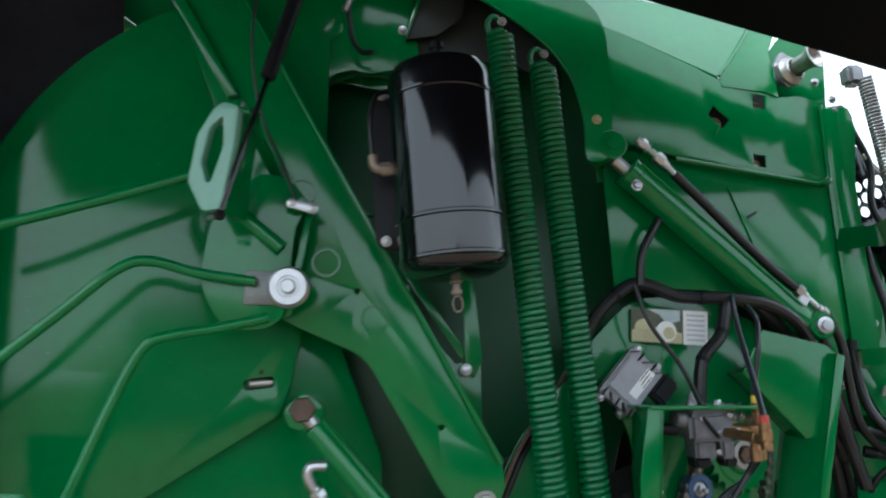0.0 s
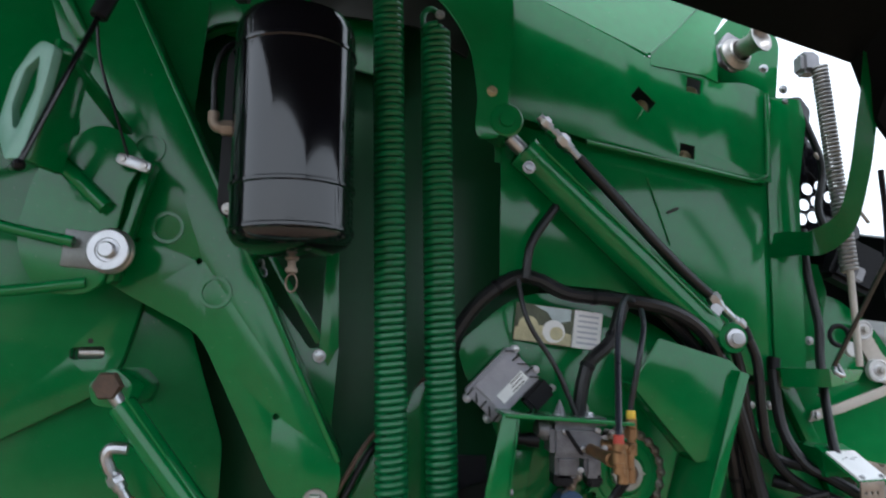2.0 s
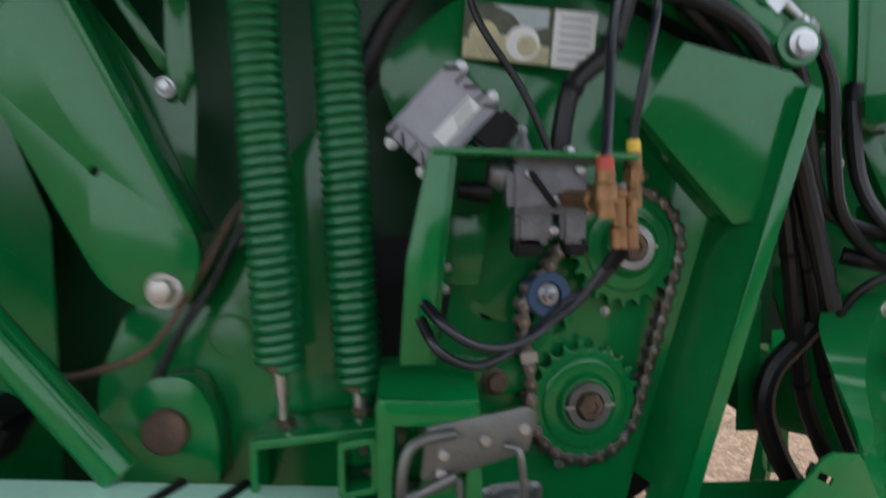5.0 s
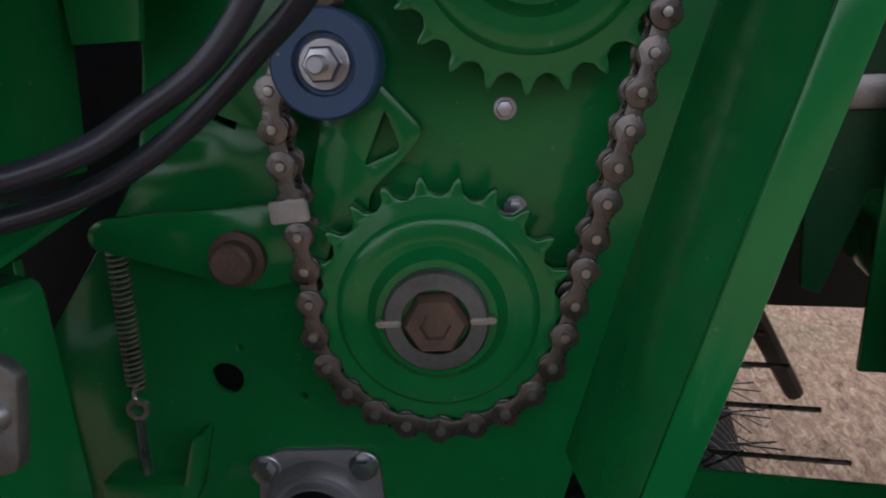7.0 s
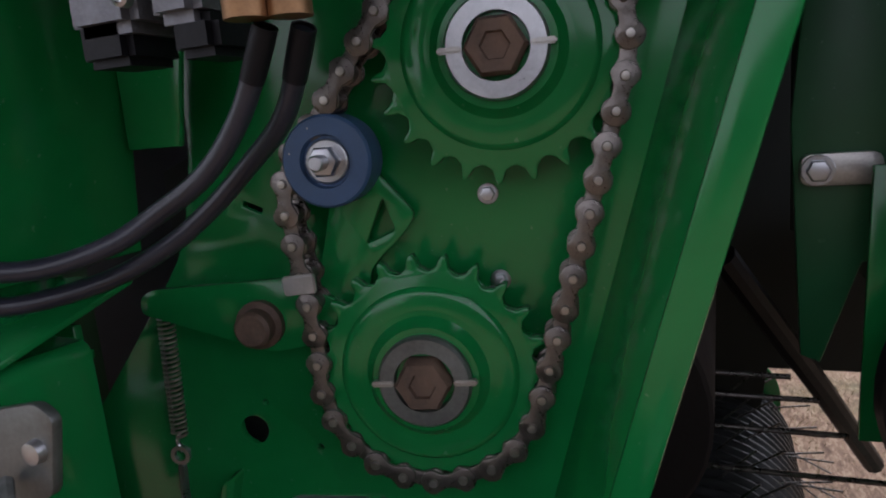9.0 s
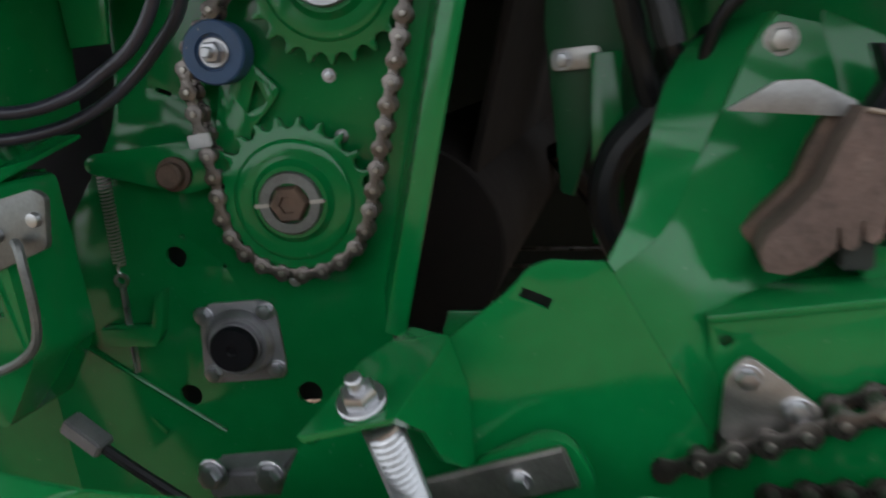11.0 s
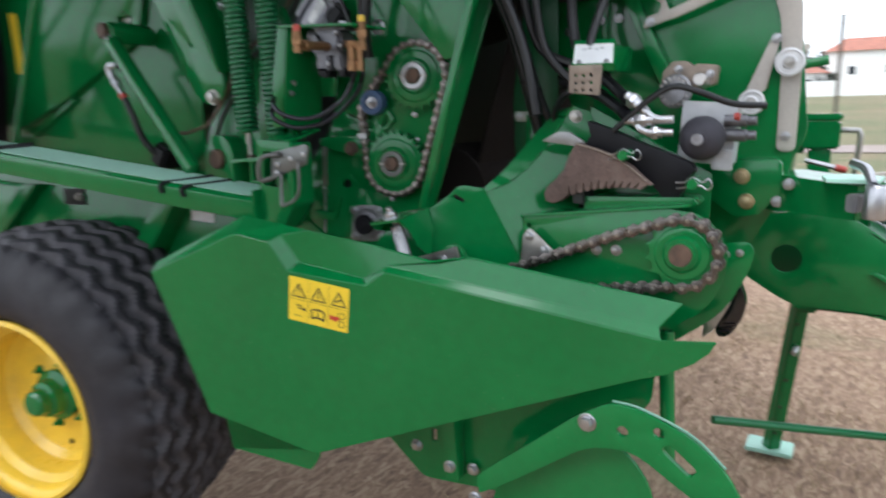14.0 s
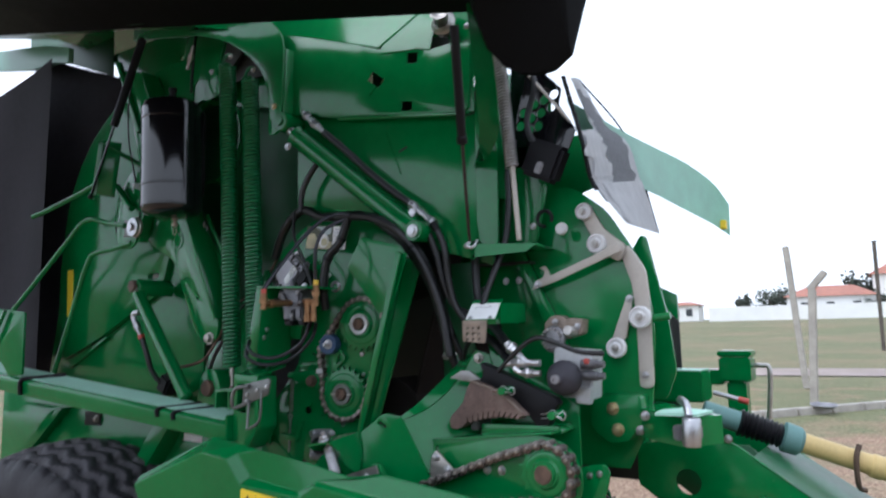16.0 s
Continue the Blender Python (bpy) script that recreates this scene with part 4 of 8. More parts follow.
arm_pts = rounded([(-0.262, 2.20), (-0.133, 2.16), (0.306, 1.273), (0.298, 1.222), (0.24, 1.205), (0.20, 1.237), (0.075, 1.477), (-0.046, 1.537), (-0.135, 1.60), (-0.15, 1.70), (-0.13, 1.80)], [0, 0, 0.02, 0.025, 0.025, 0.02, 0.03, 0.02, 0.06, 0.06, 0.04])
part("arm_plate", plate(arm_pts, -0.114, -0.100, holes=[ring(-0.030, 1.620, 0.004, 10), ring(0.067, 1.590, 0.005, 10), ring(0.200, 1.352, 0.005, 10)]), GREEN, arm)
fd = Vector((0.439, 0, -0.887)).normalized()
fm = Matrix(((0, fd.x, -fd.z, -0.133), (1, 0, 0, 0), (0, fd.z, fd.x, 2.16), (0, 0, 0, 1)))
part("arm_edge", plate([(-0.124, -0.004), (-0.05, -0.004), (-0.05, 0.004), (-0.124, 0.004)], 0, 0.975, m=fm, bev=0.002), GREEN, arm)
part("arm_rib", plate([(-0.30, 2.235), (-0.275, 2.235), (-0.128, 1.945), (-0.15, 1.94)], -0.128, -0.110, bev=0.005), GREEN, arm)
for c in ((-0.024, 1.769), (0.015, 1.641), (0.096, 1.541)):
    part("embossed_ring", lathe([(0.020, 0), (0.026, 0), (0.0255, 0.0025), (0.0205, 0.0025), (0.020, 0)], along((c[0], -0.114, c[1]), OUT), 28, cap=False), GREEN, arm)
part("pivot_bolt", bolt((0.267, -0.114, 1.227), OUT, 0.0125), STEEL, arm, "worn round pivot bolt")

# ---- latch plate with the large washer and the clip ----
latch = thing("latch_plate", (-0.1, -0.16, 1.6), "green latch plate with a large zinc washer bolt", "latch")
lobe = rounded([(-0.014, 1.735), (-0.036, 1.69), (-0.056, 1.545), (-0.085, 1.527), (-0.15, 1.528), (-0.19, 1.60), (-0.17, 1.72), (-0.09, 1.79), (-0.04, 1.775)], [0.005, 0, 0.025, 0.03, 0.05, 0.05, 0.04, 0.04, 0.03])
part("plate_body", plate(lobe, -0.158, -0.150), GREEN, latch)
part("plate_edge", plate([(-0.014, 1.735), (-0.003, 1.733), (-0.045, 1.55), (-0.056, 1.545)], -0.152, -0.118), GREEN, latch)
part("square_washer", plate(rect(-0.082, 1.593, 0.07, 0.055, -4), -0.164, -0.158), LATCH, latch)
part("round_washer", lathe([(0.0, 0), (0.031, 0), (0.031, 0.006), (0.029, 0.008), (0.018, 0.008), (0.017, 0.006), (0.012, 0.006), (0.012, 0.014), (0.010, 0.016), (0.0, 0.016)], along((-0.047, -0.172, 1.592), OUT), 36), ZINC, latch, "large bright zinc washer")
part("washer_spacer", rod((-0.047, -0.158, 1.592), (-0.047, -0.173, 1.592), 0.034, 24), STEEL, latch)
clip = bmesh.new()
plate(rounded(rect(-0.022, 1.724, 0.052, 0.017, -17), 0.008), -0.180, -0.172, bm=clip)
part("clip", clip, ZINC, latch, "bright clip with two rivets")
for dx in (-0.016, 0.016):
    part("rivet", lathe([(0.0055, 0), (0.005, 0.003), (0, 0.004)], along((-0.022 + dx, -0.180, 1.724 - dx * 0.3), OUT), 14), STEEL, latch)
part("tube_stub", tube([(-0.15, -0.175, 1.74), (-0.056, -0.175, 1.655)], 0.012, 14, smooth=False), GREEN, latch)
latch.location += Vector((0.004, -0.014, 0.0))
part("cable", tube([(-0.03, -0.178, 1.73), (-0.055, -0.178, 1.80), (-0.09, -0.175, 1.90), (-0.10, -0.17, 2.05), (-0.06, -0.15, 2.25)], 0.0025, 6), HOSE, latch)

# ---- bent guard bars ----
bars = [
    ([(-0.190, -0.20, 1.778), (-0.30, -0.22, 1.740), (-0.40, -0.25, 1.704), (-0.47, -0.27, 1.681), (-0.52, -0.285, 1.668)], "straight green round guard bar"),
    ([(-0.095, -0.185, 1.603), (-0.18, -0.195, 1.618), (-0.250, -0.215, 1.637), (-0.295, -0.228, 1.622), (-0.37, -0.243, 1.556), (-0.50, -0.267, 1.443), (-0.62, -0.29, 1.34)], "green round guard bar bent downwards"),
    ([(-0.078, -0.172, 1.545), (-0.16, -0.19, 1.530), (-0.225, -0.208, 1.520), (-0.260, -0.214, 1.500), (-0.305, -0.219, 1.41), (-0.352, -0.223, 1.30), (-0.43, -0.232, 1.115)], "green round guard bar bent downwards to the rail"),
]
for pts, lab in bars:
    solo("guard_bar", tube(pts, 0.0085, 12, 6), GREEN, pts[0], lab, "bar", "guard bars")

# ---- hexagonal loop bracket ----
loop = thing("loop_bracket", (-0.14, -0.25, 1.70), "green six-sided loop bracket, painted pale for sky sheen", "bracket")
outer = rounded([(-0.128, 1.875), (-0.100, 1.862), (-0.104, 1.805), (-0.122, 1.700), (-0.156, 1.700), (-0.186, 1.752), (-0.174, 1.828), (-0.146, 1.866)], 0.008)
inner = rounded([(-0.127, 1.852), (-0.123, 1.80), (-0.143, 1.745), (-0.152, 1.745), (-0.164, 1.780), (-0.151, 1.836)], 0.006)
lm = Matrix.Translation((-0.14, -0.26, 1.79)) @ Matrix.Rotation(radians(-27), 4, "Z") @ Matrix.Rotation(radians(-5), 4, "X") @ Matrix.Translation((0.14, 0.26, -1.79))
# loop front is coloured pale in place of its sky reflection
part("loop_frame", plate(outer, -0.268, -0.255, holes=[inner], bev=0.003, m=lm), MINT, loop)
part("loop_arm", plate([(-0.262, 1.868), (-0.115, 1.80), (-0.115, 1.79), (-0.262, 1.858)], 0.0, 0.02, m=Matrix(((0.25, 1, 0, -0.045), (1, 0, 0, 0), (0, 0, 1, 0.0), (0, 0, 0, 1)))), GREEN, loop)
part("loop_flange", plate([(-0.118, 1.88), (-0.106, 1.88), (-0.126, 1.70), (-0.138, 1.70)], -0.258, -0.20, m=lm), GREEN, loop)

# ---- gas strut ----
strut = thing("gas_strut", (-0.13, -0.30, 1.69), "black gas strut with a thin rod", "gas strut")
sa, sbv = Vector((-0.132, -0.285, 1.690)), Vector((-0.022, -0.235, 2.06))
sm = sa.lerp(sbv, 0.62)
part("rod", rod(sa, sm, 0.0042, 10), BLACK_GLOSS, strut)
part("cylinder", rod(sm, sa.lerp(sbv, 1.4), 0.0125, 16), BLACK, strut)
part("ball_joint", lathe([(0.0, -0.009), (0.007, -0.006), (0.009, 0), (0.007, 0.006), (0.0, 0.009)], along(sa, (0, 0, 1)), 14), BLACK, strut)
part("stud", rod(sa, sa + Vector((-0.02, 0.02, 0.0)), 0.004, 10), ZINC, strut)

# ---- air tank ----
tank = thing("air_tank", (0.212, -0.245, 1.60), "glossy black pressure tank with weld rings", "tank")
R = 0.088
prof = [(0.0, -0.012), (0.02, -0.011), (0.060, -0.006), (0.079, 0.003), (0.086, 0.011), (R - 0.0006, 0.018), (R, 0.024), (R, 0.318), (R - 0.001, 0.328), (0.080, 0.342), (0.056, 0.353), (0.02, 0.359), (0.0, 0.360)]
TA = Vector((0.224, -0.226, 1.598))
TD = Vector((-0.010, 0.0, 0.358))
part("vessel", lathe(prof, along(TA, TD), 56), BLACK_GLOSS, tank)
for h in (0.022, 0.290):
    band = lathe([(R, -0.004), (R + 0.0022, -0.002), (R + 0.0022, 0.002), (R, 0.004)], along(TA + TD.normalized() * h, TD), 56, cap=False)
    part("weld_ring", band, BLACK_GLOSS, tank, "black weld ring")
rim_b = lathe([(R, -0.004), (R + 0.003, -0.002), (R + 0.003, 0.002), (R, 0.004)], along(TA + TD.normalized() * 0.085, TD), 56, cap=False)
part("weld_bead", rim_b, BLACK_GLOSS, tank)
top_v = lathe([(0.013, 0), (0.013, 0.014), (0.009, 0.016), (0.009, 0.026), (0.012, 0.026), (0.012, 0.036), (0.0, 0.038)], along(TA + TD * 1.005, TD), 14)
part("top_valve", top_v, BLACK, tank)
dv = lathe([(0.010, 0), (0.010, 0.008), (0.006, 0.010), (0.006, 0.020), (0.009, 0.020), (0.009, 0.026), (0.004, 0.028)], along((0.225, -0.216, 1.592), (0, 0, -1)), 12)
part("drain_valve", dv, TARNISH, tank, "tarnished drain valve with a pull ring")
part("pull_ring", tube([(0.226 + 0.008 * math.cos(a), -0.216, 1.550 + 0.013 * math.sin(a)) for a in [k * math.pi / 6 for k in range(13)]], 0.0012, 6, 2), TARNISH, tank)
el = tube([(0.150, -0.217, 1.775), (0.114, -0.217, 1.776), (0.101, -0.217, 1.782), (0.099, -0.217, 1.80)], 0.0085, 12, 5)
part("elbow_fitting", el, TARNISH, tank, "tarnished elbow fitting")
part("elbow_nut", lathe([(0.012, 0), (0.012, 0.016)], along((0.112, -0.217, 1.776), (1, 0, 0)), 6), TARNISH, tank)
part("air_line", tube([(0.099, -0.217, 1.80), (0.097, -0.217, 1.86), (0.108, -0.21, 1.905), (0.135, -0.19, 1.925)], 0.0045, 8), HOSE, tank)
part("bracket", plate(rounded([(0.10, 1.65), (0.285, 1.65), (0.285, 1.93), (0.10, 1.93)], 0.03), -0.165, -0.155), BLACK, tank, "black steel tank bracket")
part("bracket_bolts", bolt((0.118, -0.168, 1.665), OUT, 0.006, bolt((0.12, -0.168, 1.925), OUT, 0.006)), STEEL, tank)
part("air_line", tube([(0.075, -0.05, 2.30), (0.07, -0.06, 2.12), (0.085, -0.07, 2.06), (0.11, -0.09, 2.045)], 0.005, 8), HOSE, tank)
part("pipe_fitting", lathe([(0.007, 0), (0.007, 0.03), (0.010, 0.03), (0.010, 0.05), (0.006, 0.05), (0.006, 0.08)], along((0.06, -0.07, 2.14), (0.35, 0, 0.9)), 12), STEEL, tank)

# ---- tension springs ----
def tension_spring(a, b, label):
    t = thing("tension_spring", b, label, "spring", "long tension springs")
    turns = round((Vector(a) - Vector(b)).length / 0.0112)
    part("coil", helix(b, a, 0.0210, 0.0054, turns, 16, 8), SPRING, t)
    d = (Vector(a) - Vector(b)).normalized()
    part("lower_plug", rod(Vector(b) - d * 0.004, Vector(b) + d * 0.03, 0.0155, 16), BROWN_RUST, t)
    part("threaded_rod", lathe([(0.007, 0), (0.007, 0.03), (0.005, 0.03), (0.005, 0.075)], along(Vector(b), -d), 12), STEEL, t)
    part("upper_plug", rod(Vector(a) - d * 0.03, Vector(a) + d * 0.006, 0.0155, 16), GREEN, t)
    up = Vector(a) + d * 0.006
    part("upper_hook", tube([up + Vector((-0.010, 0, -0.012)), up + Vector((-0.021, 0, 0.002)), up + Vector((-0.020, 0.002, 0.022)), up + Vector((-0.008, 0.006, 0.034)), up + Vector((0.006, 0.012, 0.030))], 0.0052, 10, 5), SPRING, t)
    part("hook_bolt", bolt(up + Vector((0.008, 0.006, 0.024)), OUT, 0.0055), STEEL, t)
    return t


tension_spring((0.348, -0.128, 2.062), (0.386, -0.124, 1.146), "long green tension spring beside the black tank")
tension_spring((0.431, -0.108, 2.006), (0.466, -0.105, 1.118), "long green tension spring in front of the gear plate")
anchor = thing("spring_anchor", (0.43, -0.15, 1.06), "green channel that anchors the springs, rusty on top", "bracket")
ab = bmesh.new()
plate([(0.362, 1.080), (0.512, 1.094), (0.512, 1.087), (0.369, 1.072), (0.369, 1.01), (0.362, 1.01)], -0.165, -0.07, bm=ab)
part("channel", ab, GREEN, anchor)
part("nut", lathe([(0.010, 0), (0.010, 0.010)], along((0.391, -0.124, 1.080), (0, 0, 1)), 6), BROWN_RUST, anchor)
part("nut", lathe([(0.011, 0), (0.011, 0.012)], along((0.469, -0.105, 1.084), (0, 0, 1)), 6), BROWN_RUST, anchor, "rusty nut")

# ---- hydraulic cylinder with its hose ----
cyl = thing("lift_cylinder", (0.99, -0.06, 1.49), "green hydraulic cylinder set diagonally with a black hose", "hydraulic cylinder")
CA, CB = Vector((0.578, -0.072, 1.822)), Vector((0.961, 0.004, 1.501))
cd = (CB - CA).normalized()
part("barrel", lathe([(0.0, -0.002), (0.029, -0.002), (0.032, 0.0), (0.032, 0.02), (0.0305, 0.022), (0.0305, 0.44), (0.0325, 0.445), (0.0325, 0.48), (0.031, 0.482), (0.0, 0.482)], along(CA + cd * 0.02, cd), 40), GREEN, cyl)
part("barrel_seam", tube([CA + cd * 0.03 + Vector((0.014, -0.027, 0.012)), CA + cd * 0.47 + Vector((0.014, -0.027, 0.012))], 0.003, 8, smooth=False), GREEN, cyl)
part("top_boss", lathe([(0.0, -0.028), (0.026, -0.028), (0.029, -0.025), (0.029, 0.04)], along((0.558, -0.075, 1.853), (0, 1, 0)), 28), GREEN, cyl)
part("top_pin", lathe([(0.0, -0.006), (0.013, -0.006), (0.014, -0.003), (0.014, 0.0)], along((0.558, -0.103, 1.853), (0, 1, 0)), 24), GREEN, cyl)
part("rod_eye", rod(CA + cd * 0.03, CA - cd * 0.015, 0.013, 16), ZINC, cyl, "bright piston rod end")
part("clamp_bolt", bolt((0.596, -0.104, 1.770), OUT, 0.007), ZINC, cyl)
part("end_pin", lathe([(0.0, 0.012), (0.010, 0.012), (0.010, 0.007), (0.017, 0.006), (0.0175, 0.0), (0.0, 0.0)], along((0.986, -0.030, 1.494), OUT), 26), ZINC, cyl, "bright zinc end pin")
part("end_eye", lathe([(0.026, -0.03), (0.028, -0.026), (0.028, 0.04), (0.0, 0.04)], along((0.984, 0.0, 1.495), (0, 1, 0)), 28), GREEN, cyl)
hp = [(0.694, -0.060, 1.804), (0.762, -0.044, 1.743), (0.838, -0.028, 1.670), (0.902, -0.014, 1.614), (0.955, -0.002, 1.574)]
part("hose", tube(hp, 0.0098, 12, 8), HOSE, cyl, "black hydraulic hose")


def fitting(p, q, parent, r=0.010):
    p, q = Vector(p), Vector(q)
    h = (q - p).length
    bm = lathe([(r * 0.8, 0), (r * 0.8, h * 0.15), (r, h * 0.15), (r, h * 0.6), (r * 0.75, h * 0.62), (r * 0.75, h)], along(p, q - p), 14)
    lathe([(r * 1.25, h * 0.2), (r * 1.3, h * 0.22), (r * 1.3, h * 0.42), (r * 1.25, h * 0.44)], along(p, q - p), 6, bm)
    part("hose_fitting", bm, ZINC, parent, "zinc hose fitting")


fitting((0.648, -0.068, 1.848), (0.700, -0.059, 1.798), cyl)
fitting((0.622, -0.070, 1.873), (0.655, -0.066, 1.840), cyl, 0.009)
fitting((1.028, 0.010, 1.508), (0.986, 0.004, 1.548), cyl)
fitting((0.950, -0.004, 1.580), (0.992, 0.004, 1.540), cyl)
part("port_block", block((0.965, 0.0, 1.547), (0.022, 0.02, 0.022), Matrix.Rotation(radians(40), 4, "Y")), ZINC, cyl)
part("port_block", block((0.650, -0.062, 1.845), (0.03, 0.02, 0.018), Matrix.Rotation(radians(40), 4, "Y")), GREEN, cyl)


def hose(name, pts, r, label, material=None, n=10, ribs=0.0, category="hose", sub=8):
    if name not in ("wiring_harness", "hydraulic_hose", "cable_loop"):
        return solo(name, tube(pts, r, n, sub, ribs=ribs), material or HOSE, pts[0], label, category, "hoses and cables")
    t = thing(name, pts[0], label, category, "hoses and cables")
    path = curve(pts, sub)
    loom = name == "wiring_harness"
    part("conduit" if loom else "hose_body", tube(pts, r, n, sub, ribs=ribs), material or HOSE, t)
    for u in (0.22, 0.5, 0.78) if loom else (0.03, 0.97):
        k = min(len(path) - 2, max(1, round(u * (len(path) - 1))))
        d = (path[k + 1] - path[k - 1]).normalized()
        w = 0.004 if loom else 0.012
        ring_bm = lathe([(r * 0.9, -w), (r * 1.10, -w), (r * 1.14, 0), (r * 1.10, w), (r * 0.9, w)], along(path[k], d), 14, cap=False)
        part("cable_tie" if loom else "hose_collar", ring_bm, BLACK, t)
    return t


hose("hydraulic_hose", [(1.024, 0.008, 1.512), (1.050, 0.014, 1.455), (1.058, 0.020, 1.37), (1.072, 0.028, 1.30), (1.105, 0.035, 1.255), (1.150, 0.030, 1.224), (1.20, 0.010, 1.205)], 0.0090, "black hydraulic hose from the cylinder to the valve block")
hose("hydraulic_hose", [(0.998, 0.010, 1.505), (1.020, 0.020, 1.44), (1.036, 0.030, 1.36), (1.060, 0.040, 1.30), (1.105, 0.045, 1.275), (1.150, 0.045, 1.262), (1.20, 0.02, 1.24)], 0.0090, "black hydraulic hose hanging in a loop")
hose("wiring_harness", [(0.47, -0.04, 1.46), (0.50, -0.045, 1.515), (0.535, -0.05, 1.555), (0.585, -0.05, 1.588), (0.625, -0.05, 1.585), (0.68, -0.05, 1.562), (0.77, -0.05, 1.555), (0.86, -0.045, 1.54), (0.93, -0.03, 1.50), (0.985, 0.0, 1.42), (1.03, 0.02, 1.30), (1.06, 0.02, 1.17)], 0.0125, "thick black taped wiring harness in an arc", ribs=0.03)
hose("wiring_harness", [(0.84, -0.03, 1.55), (0.93, 0.0, 1.47), (0.99, 0.03, 1.36), (1.02, 0.05, 1.24), (1.045, 0.075, 1.12), (1.075, 0.10, 1.02), (1.12, 0.11, 0.92)], 0.0115, "black corrugated wiring conduit", ribs=0.05)
hose("wiring_harness", [(0.90, -0.01, 1.53), (0.965, 0.02, 1.45), (1.01, 0.04, 1.34), (1.045, 0.055, 1.22), (1.075, 0.08, 1.13), (1.11, 0.10, 1.03), (1.15, 0.11, 0.94)], 0.009, "black taped cable bundle")
hose("hydraulic_hose", [(1.10, 0.085, 1.17), (1.052, 0.079, 1.120), (1.012, 0.074, 1.080), (1.000, 0.074, 1.030), (1.02, 0.08, 0.97), (1.06, 0.09, 0.90)], 0.015, "thick dark grey hose arching behind the feeder plate")
hose("cable", [(0.60, -0.06, 1.585), (0.612, -0.06, 1.65), (0.66, -0.05, 1.72), (0.685, 0.0, 1.75)], 0.008, "black cable rising behind the cylinder")
hose("cable", [(0.585, -0.07, 1.583), (0.60, -0.085, 1.512), (0.648, -0.09, 1.433), (0.680, -0.09, 1.36)], 0.0042, "thin black cable over the printed label")
hose("wiring_harness", [(0.775, -0.05, 1.55), (0.752, -0.055, 1.485), (0.708, -0.06, 1.44), (0.692, -0.06, 1.36), (0.69, -0.05, 1.30)], 0.012, "black wiring loom dropping to the valve", ribs=0.03)
hose("valve_line", [(0.790, -0.06, 1.553), (0.766, -0.09, 1.554), (0.743, -0.13, 1.529), (0.720, -0.18, 1.473), (0.703, -0.23, 1.407), (0.692, -0.262, 1.36), (0.689, -0.269, 1.345)], 0.0047, "shiny black air line with a red collar", AIRLINE, 16)
hose("valve_line", [(0.792, -0.09, 1.535), (0.777, -0.14, 1.507), (0.764, -0.158, 1.465), (0.755, -0.155, 1.415), (0.751, -0.149, 1.385), (0.751, -0.147, 1.36)], 0.0045, "shiny black air line with a yellow collar", AIRLINE, 16)
hose("steel_pipe", [(0.483, -0.03, 1.479), (0.421, -0.04, 1.395), (0.344, -0.09, 1.315), (0.300, -0.10, 1.242), (0.255, -0.12, 1.170), (0.20, -0.13, 1.147), (0.15, -0.13, 1.14)], 0.0042, "thin brown steel pipe bent along the plate", BROWN_RUST)
hose("steel_pipe", [(0.490, -0.02, 1.470), (0.428, -0.03, 1.386), (0.352, -0.08, 1.305), (0.31, -0.09, 1.232), (0.27, -0.10, 1.17), (0.24, -0.10, 1.10), (0.23, -0.09, 1.02)], 0.0055, "dark steel pipe beside the springs", HOSE)
hose("cable_loop", [(0.732, -0.150, 1.262), (0.712, -0.145, 1.232), (0.690, -0.146, 1.208), (0.664, -0.153, 1.191), (0.646, -0.163, 1.180), (0.622, -0.176, 1.173), (0.600, -0.190, 1.174), (0.576, -0.206, 1.184), (0.555, -0.205, 1.200), (0.540, -0.19, 1.215)], 0.0048, "black air line looping below the valve", AIRLINE, 22)
hose("cable_loop", [(0.744, -0.140, 1.262), (0.722, -0.128, 1.230), (0.692, -0.118, 1.209), (0.666, -0.120, 1.188), (0.645, -0.130, 1.172), (0.620, -0.148, 1.159), (0.590, -0.175, 1.154), (0.568, -0.195, 1.162), (0.548, -0.205, 1.178), (0.535, -0.19, 1.20)], 0.0048, "black air line looping below the valve", AIRLINE, 22)

# ---- gate ram with its hose ----
ram = thing("gate_ram", (0.25, -0.19, 1.05), "slim green hydraulic ram leaning beside the rail", "hydraulic cylinder")
RA, RB = Vector((-0.006, -0.185, 1.372)), Vector((0.245, -0.17, 1.045))
part("ram_tube", lathe([(0.0, 0.0), (0.019, 0.0), (0.0205, 0.003), (0.0205, 0.40), (0.0, 0.41)], along(RA, RB - RA), 30), GREEN, ram)
part("ram_rod", rod(RA, RA - (RB - RA).normalized() * 0.03, 0.011, 14), ZINC, ram)
part("ram_pin", lathe([(0.0, 0.0), (0.021, 0.0), (0.021, -0.008), (0.0185, -0.012), (0.0, -0.012)], along((-0.024, -0.190, 1.398), (0, 1, 0)), 6), BROWN_RUST, ram, "rusty hexagon pin head")
part("ram_lug", plate(rounded([(-0.055, 1.40), (-0.02, 1.425), (0.01, 1.40), (0.0, 1.365), (-0.045, 1.37)], 0.012), -0.188, -0.066), GREEN, ram)
part("ram_seam", tube([RA + Vector((0.012, -0.019, 0.01)), RA + (RB - RA) * 0.9 + Vector((0.012, -0.019, 0.01))], 0.0022, 6, smooth=False), GREEN, ram)
part("ram_elbow", tube([(0.010, -0.19, 1.312), (-0.012, -0.192, 1.312), (-0.018, -0.192, 1.300), (-0.010, -0.19, 1.28)], 0.0085, 10, 5), ZINC, ram, "zinc elbow")
fitting((-0.012, -0.190, 1.285), (0.016, -0.186, 1.238), ram, 0.0095)
